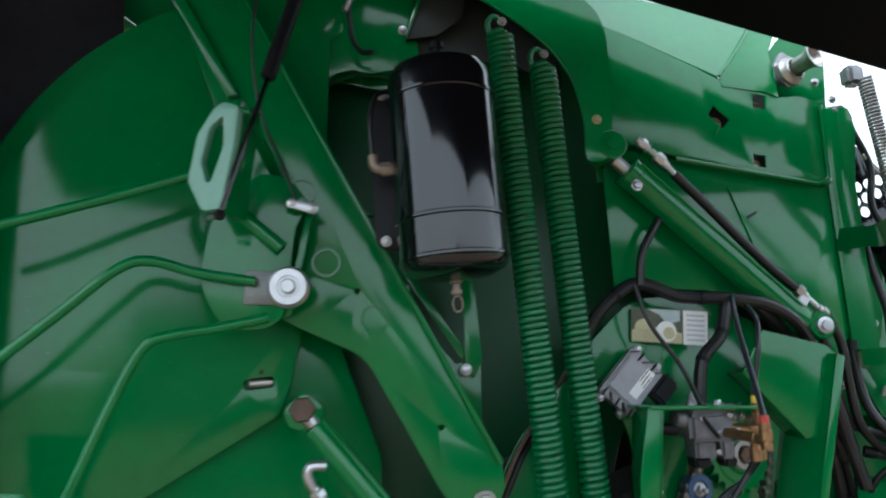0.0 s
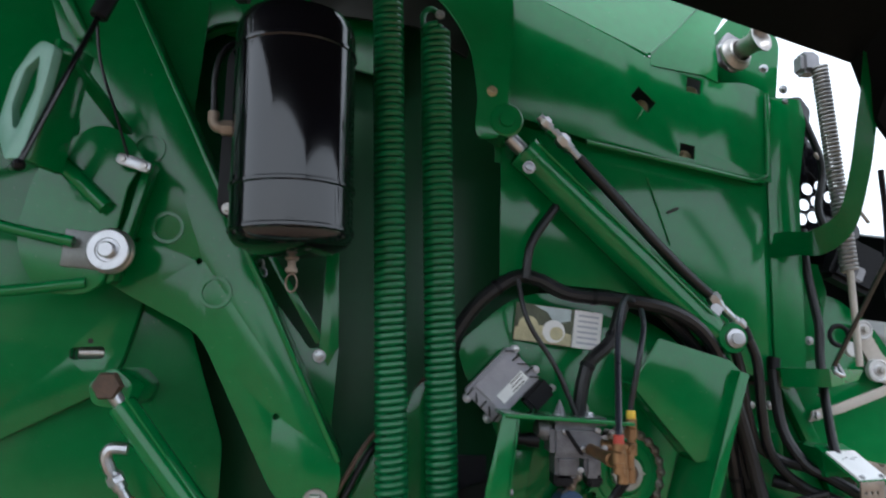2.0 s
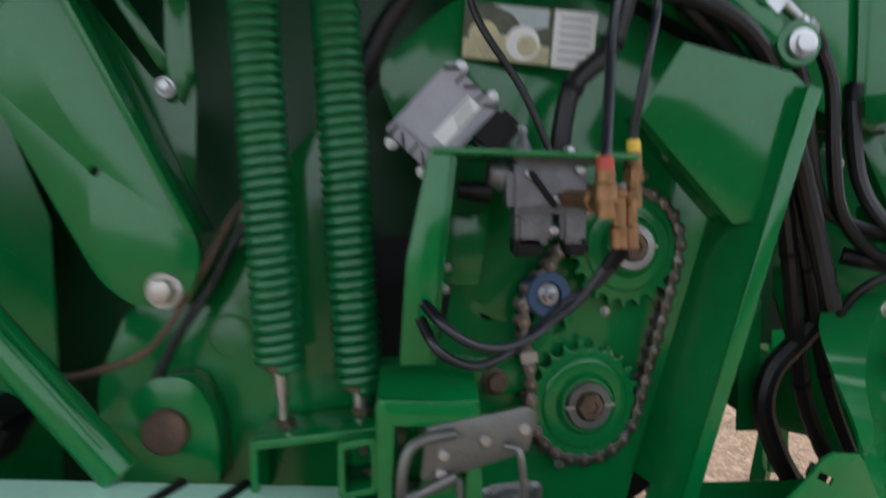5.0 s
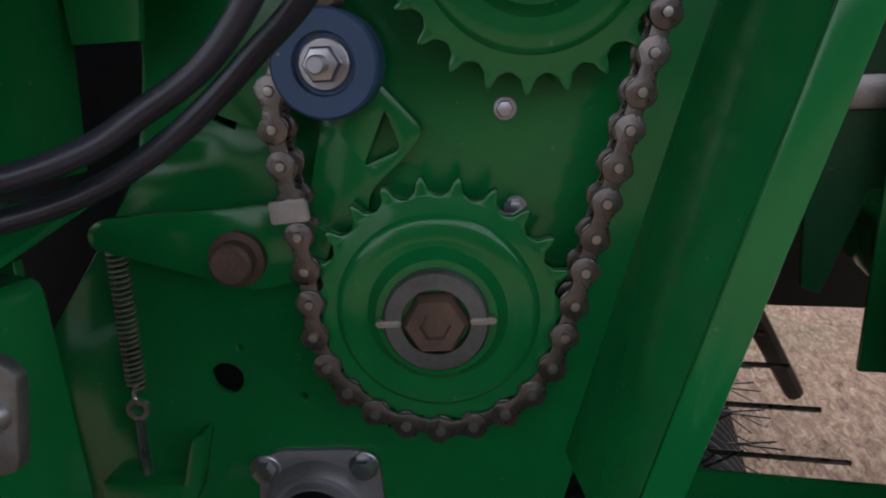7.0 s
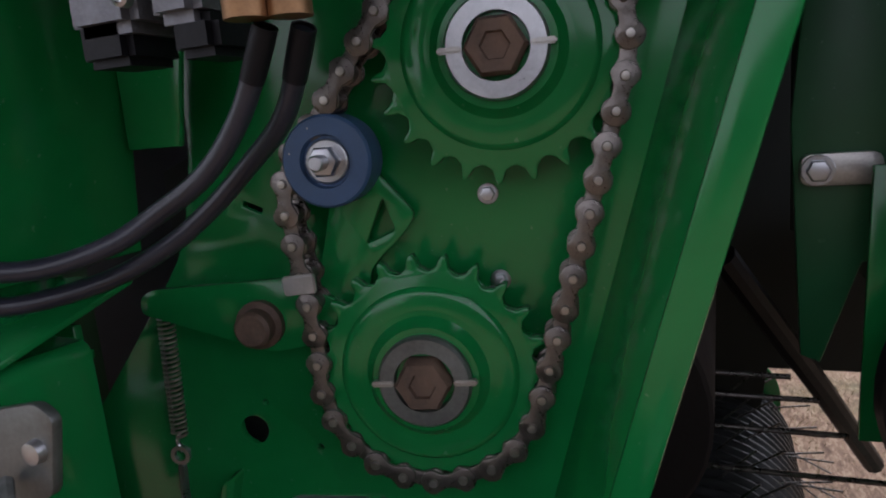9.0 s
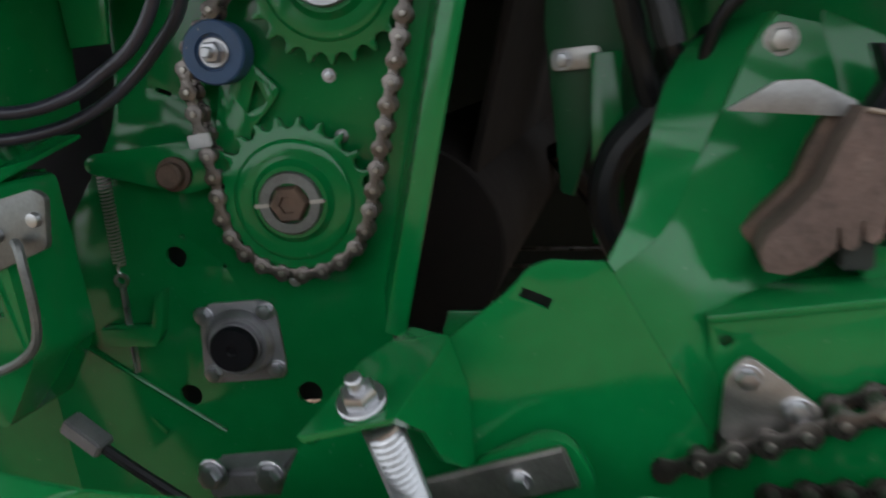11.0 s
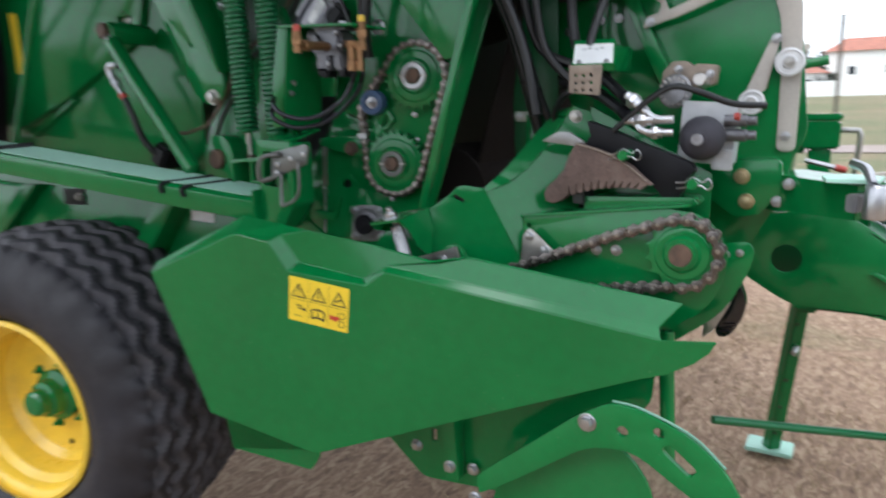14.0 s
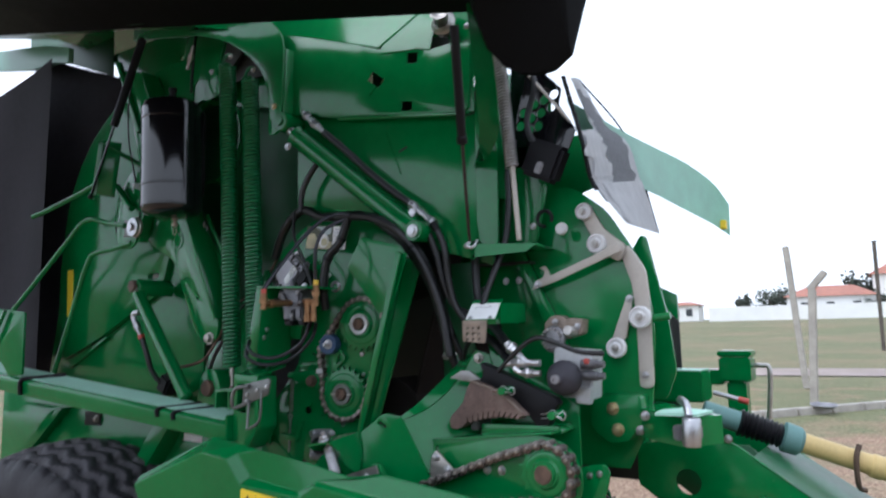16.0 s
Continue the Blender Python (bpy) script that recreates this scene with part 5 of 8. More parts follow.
part("ram_collar", rod((0.014, -0.186, 1.242), (0.020, -0.185, 1.230), 0.0105, 12), RED, ram, "red hose collar")
part("ram_hose", tube([(0.020, -0.185, 1.232), (0.04, -0.18, 1.185), (0.055, -0.17, 1.13), (0.075, -0.15, 1.09)], 0.0085, 10), HOSE, ram)
part("hose_clamp", block((0.085, -0.12, 1.085), (0.05, 0.07, 0.06), Matrix.Rotation(radians(30), 4, "Y"), 0.008), BLACK, ram, "black clamp block")
part("clamp_foot", plate(rounded([(0.01, 1.06), (0.06, 1.09), (0.07, 1.05), (0.02, 1.03)], 0.005), -0.10, -0.05), GREEN, ram)

# ---- control module ----
ecu = thing("control_module", (0.56, -0.03, 1.32), "grey ribbed aluminium control module with a white tag", "control unit")
em = Matrix.Translation((0.561, -0.035, 1.407)) @ Matrix.Rotation(radians(-46), 4, "Y")
# local x runs along the long side
eb = block((0, -0.010, 0), (0.105, 0.026, 0.075), None, 0.003)
part("case", merge(bmesh.new(), eb, em), ALU, ecu)
part("cover", merge(bmesh.new(), block((0.0, -0.026, 0.0), (0.072, 0.008, 0.066), None, 0.003), em), ALU, ecu)
for sx in (-1, 1):
    for k in range(5):
        part("rib", merge(bmesh.new(), block((sx * 0.047, -0.026, -0.03 + 0.015 * k), (0.017, 0.008, 0.0022), Matrix.Rotation(radians(25 * sx + 22 * (-1) ** k), 4, "Y"), 0.0006), em), DARK, ecu)
    for k in (-1, 1):
        ear = block((sx * 0.056, -0.004, k * 0.024), (0.014, 0.014, 0.016), None, 0.003)
        part("mounting_ear", merge(bmesh.new(), ear, em), ALU, ecu)
        part("ear_bolt", merge(bmesh.new(), bolt((sx * 0.058, -0.011, k * 0.024), OUT, 0.0045), em), ZINC, ecu)
part("tag", merge(bmesh.new(), plate(rect(0.008, -0.014, 0.058, 0.018), -0.0315, -0.0302, bev=0), em), WHITE, ecu, "white printed tag")
for k in range(3):
    part("print_line", merge(bmesh.new(), plate(rect(0.016 + 0.003 * k, -0.020 + 0.006 * k, 0.026, 0.0016), -0.0320, -0.0316, bev=0), em), INK, ecu)
part("connector", merge(bmesh.new(), block((0.03, -0.012, -0.055), (0.05, 0.035, 0.035), None, 0.006), em), BLACK, ecu, "black connector")

# ---- printed label ----
lab = thing("instruction_label", (0.66, -0.004, 1.47), "faded tan picture label with a white text column", "label")
lmx = Matrix.Translation((0.665, -0.001, 1.507)) @ Matrix.Rotation(radians(6), 4, "Y")
def on_label(name, pts, lift, material, label=""):
    return part(name, plate(pts, -0.001 - lift, -lift, bev=0, m=lmx), material, lab, label)
LABEL_SKY = mat("faded_blue_print", (0.42, 0.50, 0.52), 0.4, vary=0.2, scale=30)
LABEL_GREY = mat("pale_grey_print", (0.42, 0.44, 0.50), 0.4, vary=0.1, scale=30)
on_label("picture", rect(-0.024, 0.0, 0.105, 0.066), 0.001, PHOTO_DARK)
on_label("text_column", rect(0.054, 0.0, 0.050, 0.066), 0.001, WHITE)
on_label("drawn_sky", [(-0.045, 0.032), (0.022, 0.032), (0.022, 0.012), (-0.005, 0.004), (-0.02, 0.022)], 0.0022, LABEL_SKY)
on_label("drawn_field", [(-0.075, -0.032), (0.026, -0.032), (0.026, -0.012), (-0.03, -0.002), (-0.075, -0.010)], 0.0022, PHOTO_TAN)
for cx, cz, r in ((-0.052, -0.006, 0.018), (-0.006, -0.010, 0.020)):
    on_label("drawn_bale", ring(cx, cz, r, 20), 0.0032, WHITE if cx > -0.02 else PHOTO_TAN)
    on_label("drawn_shade", ring(cx + 0.005, cz - 0.003, r * 0.6, 16), 0.0042, PHOTO_TAN)
for k in range(6):
    on_label("print_line", rect(0.054, 0.024 - 0.0095 * k, 0.036, 0.0030), 0.0022, LABEL_GREY)
lab.location.y -= 0.022
ecu.location.y -= 0.012

# ---- valve on its bracket ----
vb = thing("valve_bracket", (0.53, -0.18, 1.06), "green welded bracket that carries the air valve", "bracket")
vbm = bmesh.new()
plate([(0.545, 1.366), (0.570, 1.366), (0.556, 1.255), (0.545, 1.155), (0.512, 1.155), (0.520, 1.255)], -0.170, -0.165, bm=vbm)
plate([(0.566, 1.366), (0.572, 1.366), (0.558, 1.255), (0.547, 1.155), (0.541, 1.155), (0.552, 1.255)], -0.170, -0.05, bm=vbm)
part("upright", vbm, GREEN, vb)
part("top_flange", plate([(0.548, 1.362), (0.748, 1.352), (0.748, 1.358), (0.548, 1.368)], -0.175, -0.06), GREEN, vb)
bolts(vb, [(0.640, -0.13, 1.364), (0.690, -0.13, 1.362)], 0.006, d=(0, 0, 1))
bolts(vb, [(0.560, -0.146, 1.249), (0.557, -0.152, 1.227)], 0.0042, d=(1, 0, 0))
part("backing", plate([(0.56, 1.30), (0.615, 1.30), (0.60, 1.22), (0.56, 1.22)], -0.06, -0.055), GREEN, vb)

valve = thing("air_valve", (0.66, -0.165, 1.24), "grey cast air valve with brass fittings", "valve")
part("body", block((0.658, -0.165, 1.300), (0.080, 0.055, 0.050), None, 0.008), VALVE, valve)
part("upper_cap", block((0.668, -0.165, 1.330), (0.085, 0.048, 0.012), None, 0.004), VALVE, valve)
part("spout", lathe([(0.016, 0), (0.018, 0.006), (0.014, 0.012), (0.014, 0.02), (0.008, 0.021)], along((0.620, -0.165, 1.315), (-1, -0.165, 0.1)), 20), VALVE, valve)
part("solenoid", block((0.645, -0.165, 1.262), (0.038, 0.045, 0.034), None, 0.005), VALVE, valve)
part("solenoid", block((0.685, -0.165, 1.262), (0.026, 0.045, 0.034), None, 0.005), VALVE, valve)
part("plug", block((0.640, -0.165, 1.243), (0.03, 0.035, 0.022), None, 0.004), BLACK, valve)
part("plug", block((0.690, -0.165, 1.240), (0.024, 0.035, 0.018), None, 0.004), BLACK, valve)
for p in ((0.640, -0.193, 1.315), (0.668, -0.193, 1.290), (0.664, -0.188, 1.258), (0.690, -0.193, 1.318), (0.700, -0.193, 1.292)):
    part("screw", lathe([(0.0045, 0), (0.0045, 0.004), (0.003, 0.005), (0.003, 0.0035), (0, 0.0035)], along(p, OUT), 12), ZINC, valve)
part("lever", block((0.652, -0.197, 1.300), (0.006, 0.005, 0.045), Matrix.Rotation(radians(-35), 4, "Y"), 0.002), BLACK, valve)
part("pin_cone", lathe([(0.010, 0), (0.007, 0.012), (0.001, 0.026)], along((0.638, -0.165, 1.335), (0, 0, 1)), 14), VALVE, valve)


def brass_tee(x, z, y, collar):
    bm = lathe([(0.0085, 0), (0.0085, 0.018), (0.007, 0.020), (0.007, 0.04), (0.0085, 0.042), (0.0085, 0.055)], along((x, y, z - 0.012), (0, 0, 1)), 12)
    lathe([(0.0105, 0.0), (0.0105, 0.014)], along((x, y, z + 0.014), (0, 0, 1)), 6, bm)
    lathe([(0.008, 0), (0.008, 0.03)], along((x, y, z), (-1, 0.35, 0)), 12, bm)
    part("brass_tee", bm, BRASS, valve, "brass tee fitting")
    part("collar", rod((x, y, z + 0.043), (x, y, z + 0.056), 0.0072, 12), collar, valve, "coloured hose collar")


tee = lathe([(0.0085, 0), (0.0085, 0.008), (0.007, 0.009), (0.007, 0.014), (0.010, 0.015), (0.010, 0.028), (0.0085, 0.030), (0.0085, 0.040)], along((0.685, -0.304, 1.272), (0, 0, 1)), 12)
lathe([(0.0085, 0), (0.0085, 0.02), (0.0105, 0.021), (0.0105, 0.034), (0.0085, 0.035), (0.0085, 0.10)], along((0.685, -0.304, 1.286), (-0.1, 1, 0.05)), 12, tee)
part("brass_tee", tee, BRASS, valve, "brass tee fitting")
part("collar", rod((0.685, -0.304, 1.310), (0.685, -0.304, 1.324), 0.0075, 12), RED, valve, "red hose collar")
brass_tee(0.747, 1.292, -0.182, AMBER)
for x in (0.728, 0.742):
    bm = lathe([(0.009, 0), (0.009, 0.02), (0.0075, 0.022), (0.0075, 0.05), (0.009, 0.052), (0.009, 0.058)], along((x, -0.195 + (x - 0.728) * 0.6, 1.240), (0, 0, 1)), 12)
    part("brass_elbow", bm, BRASS, valve, "brass elbow fitting")
    part("brass_stub", rod((x, -0.195, 1.290), (x - 0.03, -0.175, 1.296), 0.008, 12), BRASS, valve)

part("side_plug", lathe([(0.011, 0), (0.011, 0.018), (0.009, 0.022), (0.009, 0.034), (0.0, 0.035)], along((0.604, -0.165, 1.298), (-1, 0, 0.08)), 18), BLACK, valve, "black side plug")
valve.location += Vector((0.004, 0.035, 0.026))

# ---- square tube and the latch handle ----
sq = thing("square_tube", (0.55, -0.15, 0.95), "green square tube end below the springs", "frame tube")
sqb = plate(rounded([(0.490, 0.94), (0.490, 1.130), (0.588, 1.124), (0.590, 0.99), (0.545, 0.93)], 0.008), -0.200, -0.135, holes=[rect(0.540, 1.065, 0.070, 0.075, -3)])
part("tube_wall", sqb, GREEN, sq)
part("tube_top", plate([(-0.198, 1.126), (-0.10, 1.150), (-0.10, 1.146), (-0.198, 1.122)], 0.490, 0.588, m=Matrix(((0, 1, 0, 0), (1, 0, 0, 0), (0, 0, 1, 0), (0, 0, 0, 1)))), GREEN, sq)
part("tube_back", plate(rect(0.524, 1.055, 0.064, 0.14), -0.118, -0.112, holes=[ring(0.530, 1.07, 0.009, 14)]), GREEN, sq)
part("side_loop", plate(rounded([(0.452, 1.085), (0.49, 1.09), (0.49, 1.035), (0.452, 1.03)], 0.006), -0.19, -0.12, holes=[rounded([(0.458, 1.079), (0.484, 1.083), (0.484, 1.041), (0.458, 1.036)], 0.004)]), GREEN, sq)
hd = thing("bail_latch", (0.59, -0.22, 1.0), "zinc plated bail latch with a wire loop on the square tube", "latch")
part("handle_plate", plate(rounded([(0.55, 1.111), (0.646, 1.129), (0.655, 1.123), (0.646, 1.087), (0.568, 1.062), (0.544, 1.06)], 0.004), -0.226, -0.221), LATCH, hd)
part("handle_loop", tube([(0.576, -0.23, 1.107), (0.546, -0.24, 1.104), (0.532, -0.245, 1.093), (0.526, -0.245, 1.063), (0.532, -0.24, 1.05), (0.577, -0.23, 1.065)], 0.0052, 10, 6), LATCH, hd)
part("wire_bail", tube([(0.624, -0.23, 1.093), (0.637, -0.24, 1.086), (0.634, -0.243, 1.024), (0.59, -0.243, 0.999), (0.584, -0.24, 1.011), (0.579, -0.232, 1.064)], 0.0036, 8, 6), LATCH, hd)
for p in ((0.606, -0.226, 1.098), (0.643, -0.226, 1.108), (0.566, -0.226, 1.085), (0.563, -0.226, 1.067)):
    part("rivet", lathe([(0.0055, 0), (0.005, 0.004), (0, 0.005)], along(p, OUT), 12), ZINC, hd)
part("green_tongue", lathe([(0.022, 0), (0.022, 0.006), (0.0, 0.007)], along((0.565, -0.206, 1.046), OUT), 24), GREEN, hd)

hd.location += Vector((-0.013, 0.022, -0.008))


# ---- roller chains and sprockets ----
def link_mesh(pitch, outer, thick, w):
    """Two figure-eight side plates and two rollers; origin at the first pin, x along the link."""
    bm = bmesh.new()
    r = pitch * 0.43
    pts = []
    for k in range(9):
        a = math.pi / 2 + math.pi * k / 8
        pts.append((r * math.cos(a), r * math.sin(a)))
    pts += [(pitch * 0.35, -r * 0.56), (pitch * 0.65, -r * 0.56)]
    for k in range(9):
        a = -math.pi / 2 + math.pi * k / 8
        pts.append((pitch + r * math.cos(a), r * math.sin(a)))
    pts += [(pitch * 0.65, r * 0.56), (pitch * 0.35, r * 0.56)]
    for s in (-1, 1):
        y = s * w + (0 if s > 0 else -thick)
        plate(pts, y, y + thick, bev=thick * 0.25, bm=bm)
    n_plates = len(bm.faces)
    for x in (0, pitch):
        if outer:
            lathe([(0, -w - thick * 2.0), (pitch * 0.13, -w - thick * 1.9), (pitch * 0.16, -w - thick * 1.4), (pitch * 0.16, w + thick * 1.6), (0, w + thick * 2)], along((x, 0, 0), (0, 1, 0)), 10, bm)
        else:
            lathe([(pitch * 0.31, -w), (pitch * 0.31, w)], along((x, 0, 0), (0, 1, 0)), 12, bm)
    bm.faces.ensure_lookup_table()
    for f in bm.faces[n_plates:]:
        f.material_index = 1
    return bm


def chain_path(points, pitch):
    """Pins one pitch apart along a closed or open line."""
    out, pos, k, last = [Vector(points[0])], 0.0, 0, Vector(points[0])
    for q in points[1:]:
        q = Vector(q)
        while (q - last).length >= pitch:
            d = (q - last).normalized()
            # step along the segment from the last pin
            last = last + d * pitch
            out.append(last)
    return out


def wrap(c, r, a0, a1, n=60):
    return [(c[0] + r * math.cos(radians(a0 + (a1 - a0) * k / n)), c[1] + r * math.sin(radians(a0 + (a1 - a0) * k / n))) for k in range(n + 1)]


def dense(pts, step):
    out = []
    for a, b in zip(pts, pts[1:]):
        a, b = Vector(a), Vector(b)
        n = max(1, int((b - a).length / step))
        out += [a.lerp(b, k / n) for k in range(n)]
    out.append(Vector(pts[-1]))
    return out


def roller_chain(name, line, pitch, y, thick, w, label, group):
    t = thing(name, (line[0][0], y, line[0][1]), label, "roller chain", group)
    mo = finish(link_mesh(pitch, True, thick, w + thick * 1.15), "outer_link", CHAIN)
    mi = finish(link_mesh(pitch, False, thick, w), "inner_link", CHAIN)
    mo.materials.append(PIN)
    mi.materials.append(CHAIN)
    pins = [Vector(line[0])]
    for q in dense(line, pitch * 0.02):
        if (q - pins[-1]).length >= pitch:
            pins.append(q.copy())
    for k, (a, b) in enumerate(zip(pins, pins[1:])):
        d = b - a
        m = Matrix.Translation((a.x, y, a.y)) @ Matrix.Rotation(-math.atan2(d.y, d.x), 4, "Y")
        placed("outer_link" if k % 2 else "inner_link", mo if k % 2 else mi, t, m)
    return t


def sprocket_outline(c, teeth, pitch, r):
    pts = []
    for k in range(teeth):
        a = 2 * math.pi * k / teeth
        for da, rr in ((-0.30, 0.952), (-0.20, 0.965), (-0.13, 1.03), (-0.05, 1.075), (0.05, 1.075), (0.13, 1.03), (0.20, 0.965), (0.30, 0.952), (0.42, 0.93), (0.58, 0.93)):
            b = a + da * 2 * math.pi / teeth
            pts.append((c[0] + r * rr * math.cos(b), c[1] + r * rr * math.sin(b)))
    return pts


def sprocket(c, y, teeth, pitch, label, shaft, washer_mat, thick=0.011):
    r = pitch / (2 * math.sin(math.pi / teeth))
    t = thing("sprocket", (c[0], y, c[1]), label, "sprocket", "chain sprockets")
    part("toothed_disc", plate(sprocket_outline(c, teeth, pitch, r), y - thick / 2, y + thick / 2, bev=0.0012), GREEN, t)
    lip = lathe([(r * 0.60, 0.0), (r * 0.80, 0.0), (r * 0.775, 0.002), (r * 0.74, 0.003), (r * 0.60, 0.003)], along((c[0], y - thick / 2, c[1]), OUT), 48, cap=False)
    part("raised_rim", lip, GREEN, t)
    hub = lathe([(r * 0.74, 0.002), (r * 0.55, 0.003), (r * 0.49, 0.007), (r * 0.47, 0.009), (0, 0.009)], along((c[0], y - thick / 2, c[1]), OUT), 40, cap=False)
    hub_part = part("hub", hub, GREEN, t)
    part("retaining_washer", lathe([(r * 0.41, 0), (r * 0.41, 0.004), (r * 0.39, 0.006), (r * 0.265, 0.006), (r * 0.26, 0.0)], along((c[0], y - thick / 2 - 0.009, c[1]), OUT), 36, cap=False), washer_mat, hub_part, "split retaining washer")
    if shaft == "hex":
        part("shaft_end", lathe([(r * 0.25, 0), (r * 0.25, 0.010), (r * 0.22, 0.013), (r * 0.12, 0.013), (r * 0.11, 0.010), (0, 0.010)], along((c[0], y - thick / 2 - 0.008, c[1]), OUT), 6), BROWN_RUST, hub_part, "worn brown hexagon shaft end")
    else:
        part("shaft_end", lathe([(r * 0.33, 0), (r * 0.33, 0.010), (r * 0.31, 0.013), (0, 0.013)], along((c[0], y - thick / 2 - 0.006, c[1]), OUT), 32), BROWN_RUST, hub_part, "worn brown splined shaft end")
    for s in (-1, 1) if shaft == "hex" else ():
        part("split_key", block((c[0] + s * r * 0.36, y - thick / 2 - 0.0135, c[1]), (r * 0.2, 0.006, r * 0.05), None, 0.001), STEEL, hub_part)
    return t


def swing(t, x0, slope=0.19):
    """Turn a finished thing about the upright line at x0, as the side sheet stands askew."""
    a = math.atan(slope)
    m = Matrix.Translation((x0, 0, 0)) @ Matrix.Rotation(a, 4, "Z") @ Matrix.Translation((-x0, 0, 0))
    t.location = m @ t.location
    t.rotation_euler = (0, 0, a)
    return t


P1, P2 = (0.784, 1.258), (0.727, 1.069)
SY = -0.012
SX = 0.75
swing(sprocket(P1, SY, 23, 0.01905, "green drive sprocket with a white split washer", "hex", ZINC), SX)
swing(sprocket(P2, SY, 23, 0.01905, "green drive sprocket with a worn hexagon shaft", "hex", LATCH), SX)
rp = 0.01905 / (2 * math.sin(math.pi / 23))
line = wrap(P1, rp, -16, 150) + [(0.674, 1.228), (0.650, 1.202), (0.649, 1.172), (0.657, 1.106)] + wrap(P2, rp, 172, 344) + [(P1[0] + rp * math.cos(radians(-16)), P1[1] + rp * math.sin(radians(-16)))]
swing(roller_chain("drive_chain", line, 0.01905, SY, 0.0024, 0.0058, "oily brown roller chain round two green sprockets", "roller chains"), SX)
part("chain_joiner", block((0.6535, SY - 0.013, 1.131), (0.021, 0.004, 0.012), Matrix.Rotation(radians(-4), 4, "Y"), 0.001), ZINC, swing(thing("chain_lock", (0.67, SY, 1.12), "bright spring clip on the drive chain", "chain clip"), SX))

BS = (1.384, 0.936)
sprocket(BS, -0.105, 15, 0.0245, "large green sprocket on a splined shaft", "spline", GREEN, 0.014)
rb2 = 0.0245 / (2 * math.sin(math.pi / 15))
line = [(1.045, 0.872)] + [(1.10, 0.893), (1.17, 0.920), (1.26, 0.957)] + wrap(BS, rb2, 112, -100) + [(1.32, 0.868), (1.22, 0.853), (1.10, 0.842)]
roller_chain("main_chain", line, 0.0245, -0.105, 0.0032, 0.0078, "heavy oily roller chain running to the pickup", "roller chains")
cp = thing("chain_guide", (1.10, -0.1, 0.92), "bare steel chain guide plate with two bolts", "chain guide")
part("guide_plate", plate(rounded([(1.082, 0.895), (1.086, 0.945), (1.100, 0.962), (1.118, 0.948), (1.15, 0.920), (1.14, 0.895)], 0.008), -0.098, -0.093), STEEL, cp)
cp.location.y -= 0.010
bolts(cp, [(1.100, -0.098, 0.945), (1.132, -0.098, 0.921)], 0.0065)

# ---- idler roller on its tension arm ----
idl = thing("chain_idler", (0.70, -0.04, 1.10), "blue plastic chain idler on a green tension arm", "idler")
idler_roller = part("roller", lathe([(0.010, 0.0), (0.026, 0.0), (0.0275, 0.002), (0.0275, 0.026), (0.026, 0.028), (0.016, 0.028), (0.015, 0.024), (0.010, 0.024)], along((0.697, -0.030, 1.205), OUT), 36), BLUE, idl, "blue plastic roller")
part("roller_nut", bolt((0.697, -0.054, 1.205), OUT, 0.0085, stud=0.010), ZINC, idler_roller)
tri = rounded([(0.668, 1.105), (0.690, 1.185), (0.715, 1.20), (0.742, 1.168), (0.735, 1.158), (0.71, 1.135), (0.705, 1.10)], 0.006)
part("arm_plate", plate(tri, -0.034, -0.027, holes=[rounded([(0.708, 1.150), (0.722, 1.180), (0.729, 1.158)], 0.003, 2)]), GREEN, idl)
part("lever_plate", plate(rounded([(0.548, 1.122), (0.556, 1.128), (0.655, 1.132), (0.690, 1.115), (0.680, 1.09), (0.640, 1.083), (0.560, 1.108), (0.548, 1.112)], 0.006), -0.040, -0.033), GREEN, idl)
part("pivot", lathe([(0.016, 0), (0.016, 0.005), (0.012, 0.006), (0.012, 0.015), (0.010, 0.017), (0.0, 0.017)], along((0.634, -0.040, 1.103), OUT), 24), BROWN_RUST, idl, "brown pivot pin with a washer")
part("spring", helix((0.553, -0.022, 1.108), (0.549, -0.022, 1.016), 0.0055, 0.0011, 26, 10, 5), STEEL, idl)
part("spring_hook", tube([(0.549, -0.022, 1.018), (0.546, -0.022, 1.010), (0.549, -0.022, 1.003)], 0.0014, 6, 4), ZINC, idl)
part("eye_bolt", lathe([(0.0045, -0.0015), (0.0075, -0.0015), (0.0075, 0.0015), (0.0045, 0.0015), (0.0045, -0.0015)], along((0.547, -0.022, 1.000), OUT), 16, cap=False), ZINC, idl)
part("eye_stem", rod((0.547, -0.022, 0.993), (0.542, -0.022, 0.90), 0.0032, 8), ZINC, idl)
swing(idl, 0.66).location += Vector((-0.022, 0.012, -0.001))
part("stem_bracket", plate(rounded([(0.520, 0.955), (0.575, 0.952), (0.585, 0.985), (0.595, 0.99), (0.583, 0.945), (0.575, 0.932), (0.520, 0.935)], 0.003), -0.035, 0.0), GREEN, idl)
sb2 = thing("plate_bolt_set", (0.75, 0, 1.15), "small zinc bolts in the gear plate", "bolt")
bolts(sb2, [(0.767, 0.0, 1.175), (0.771, 0.0, 1.120), (0.705, 0.0, 0.985), (0.66, 0.0, 1.40), (0.82, 0.0, 1.345)], 0.0042)
part("cable_eye", tube([(0.70 + 0.012 * math.cos(a), -0.03, 1.365 + 0.012 * math.sin(a)) for a in [k * math.pi / 5 for k in range(11)]], 0.004, 8, 3), ZINC, sb2)

swing(sb2, 0.685)

# ---- square flange bearing ----
fb = thing("flange_bearing", (0.648, 0, 0.92), "grey cast square flange bearing with a dark shaft", "bearing")
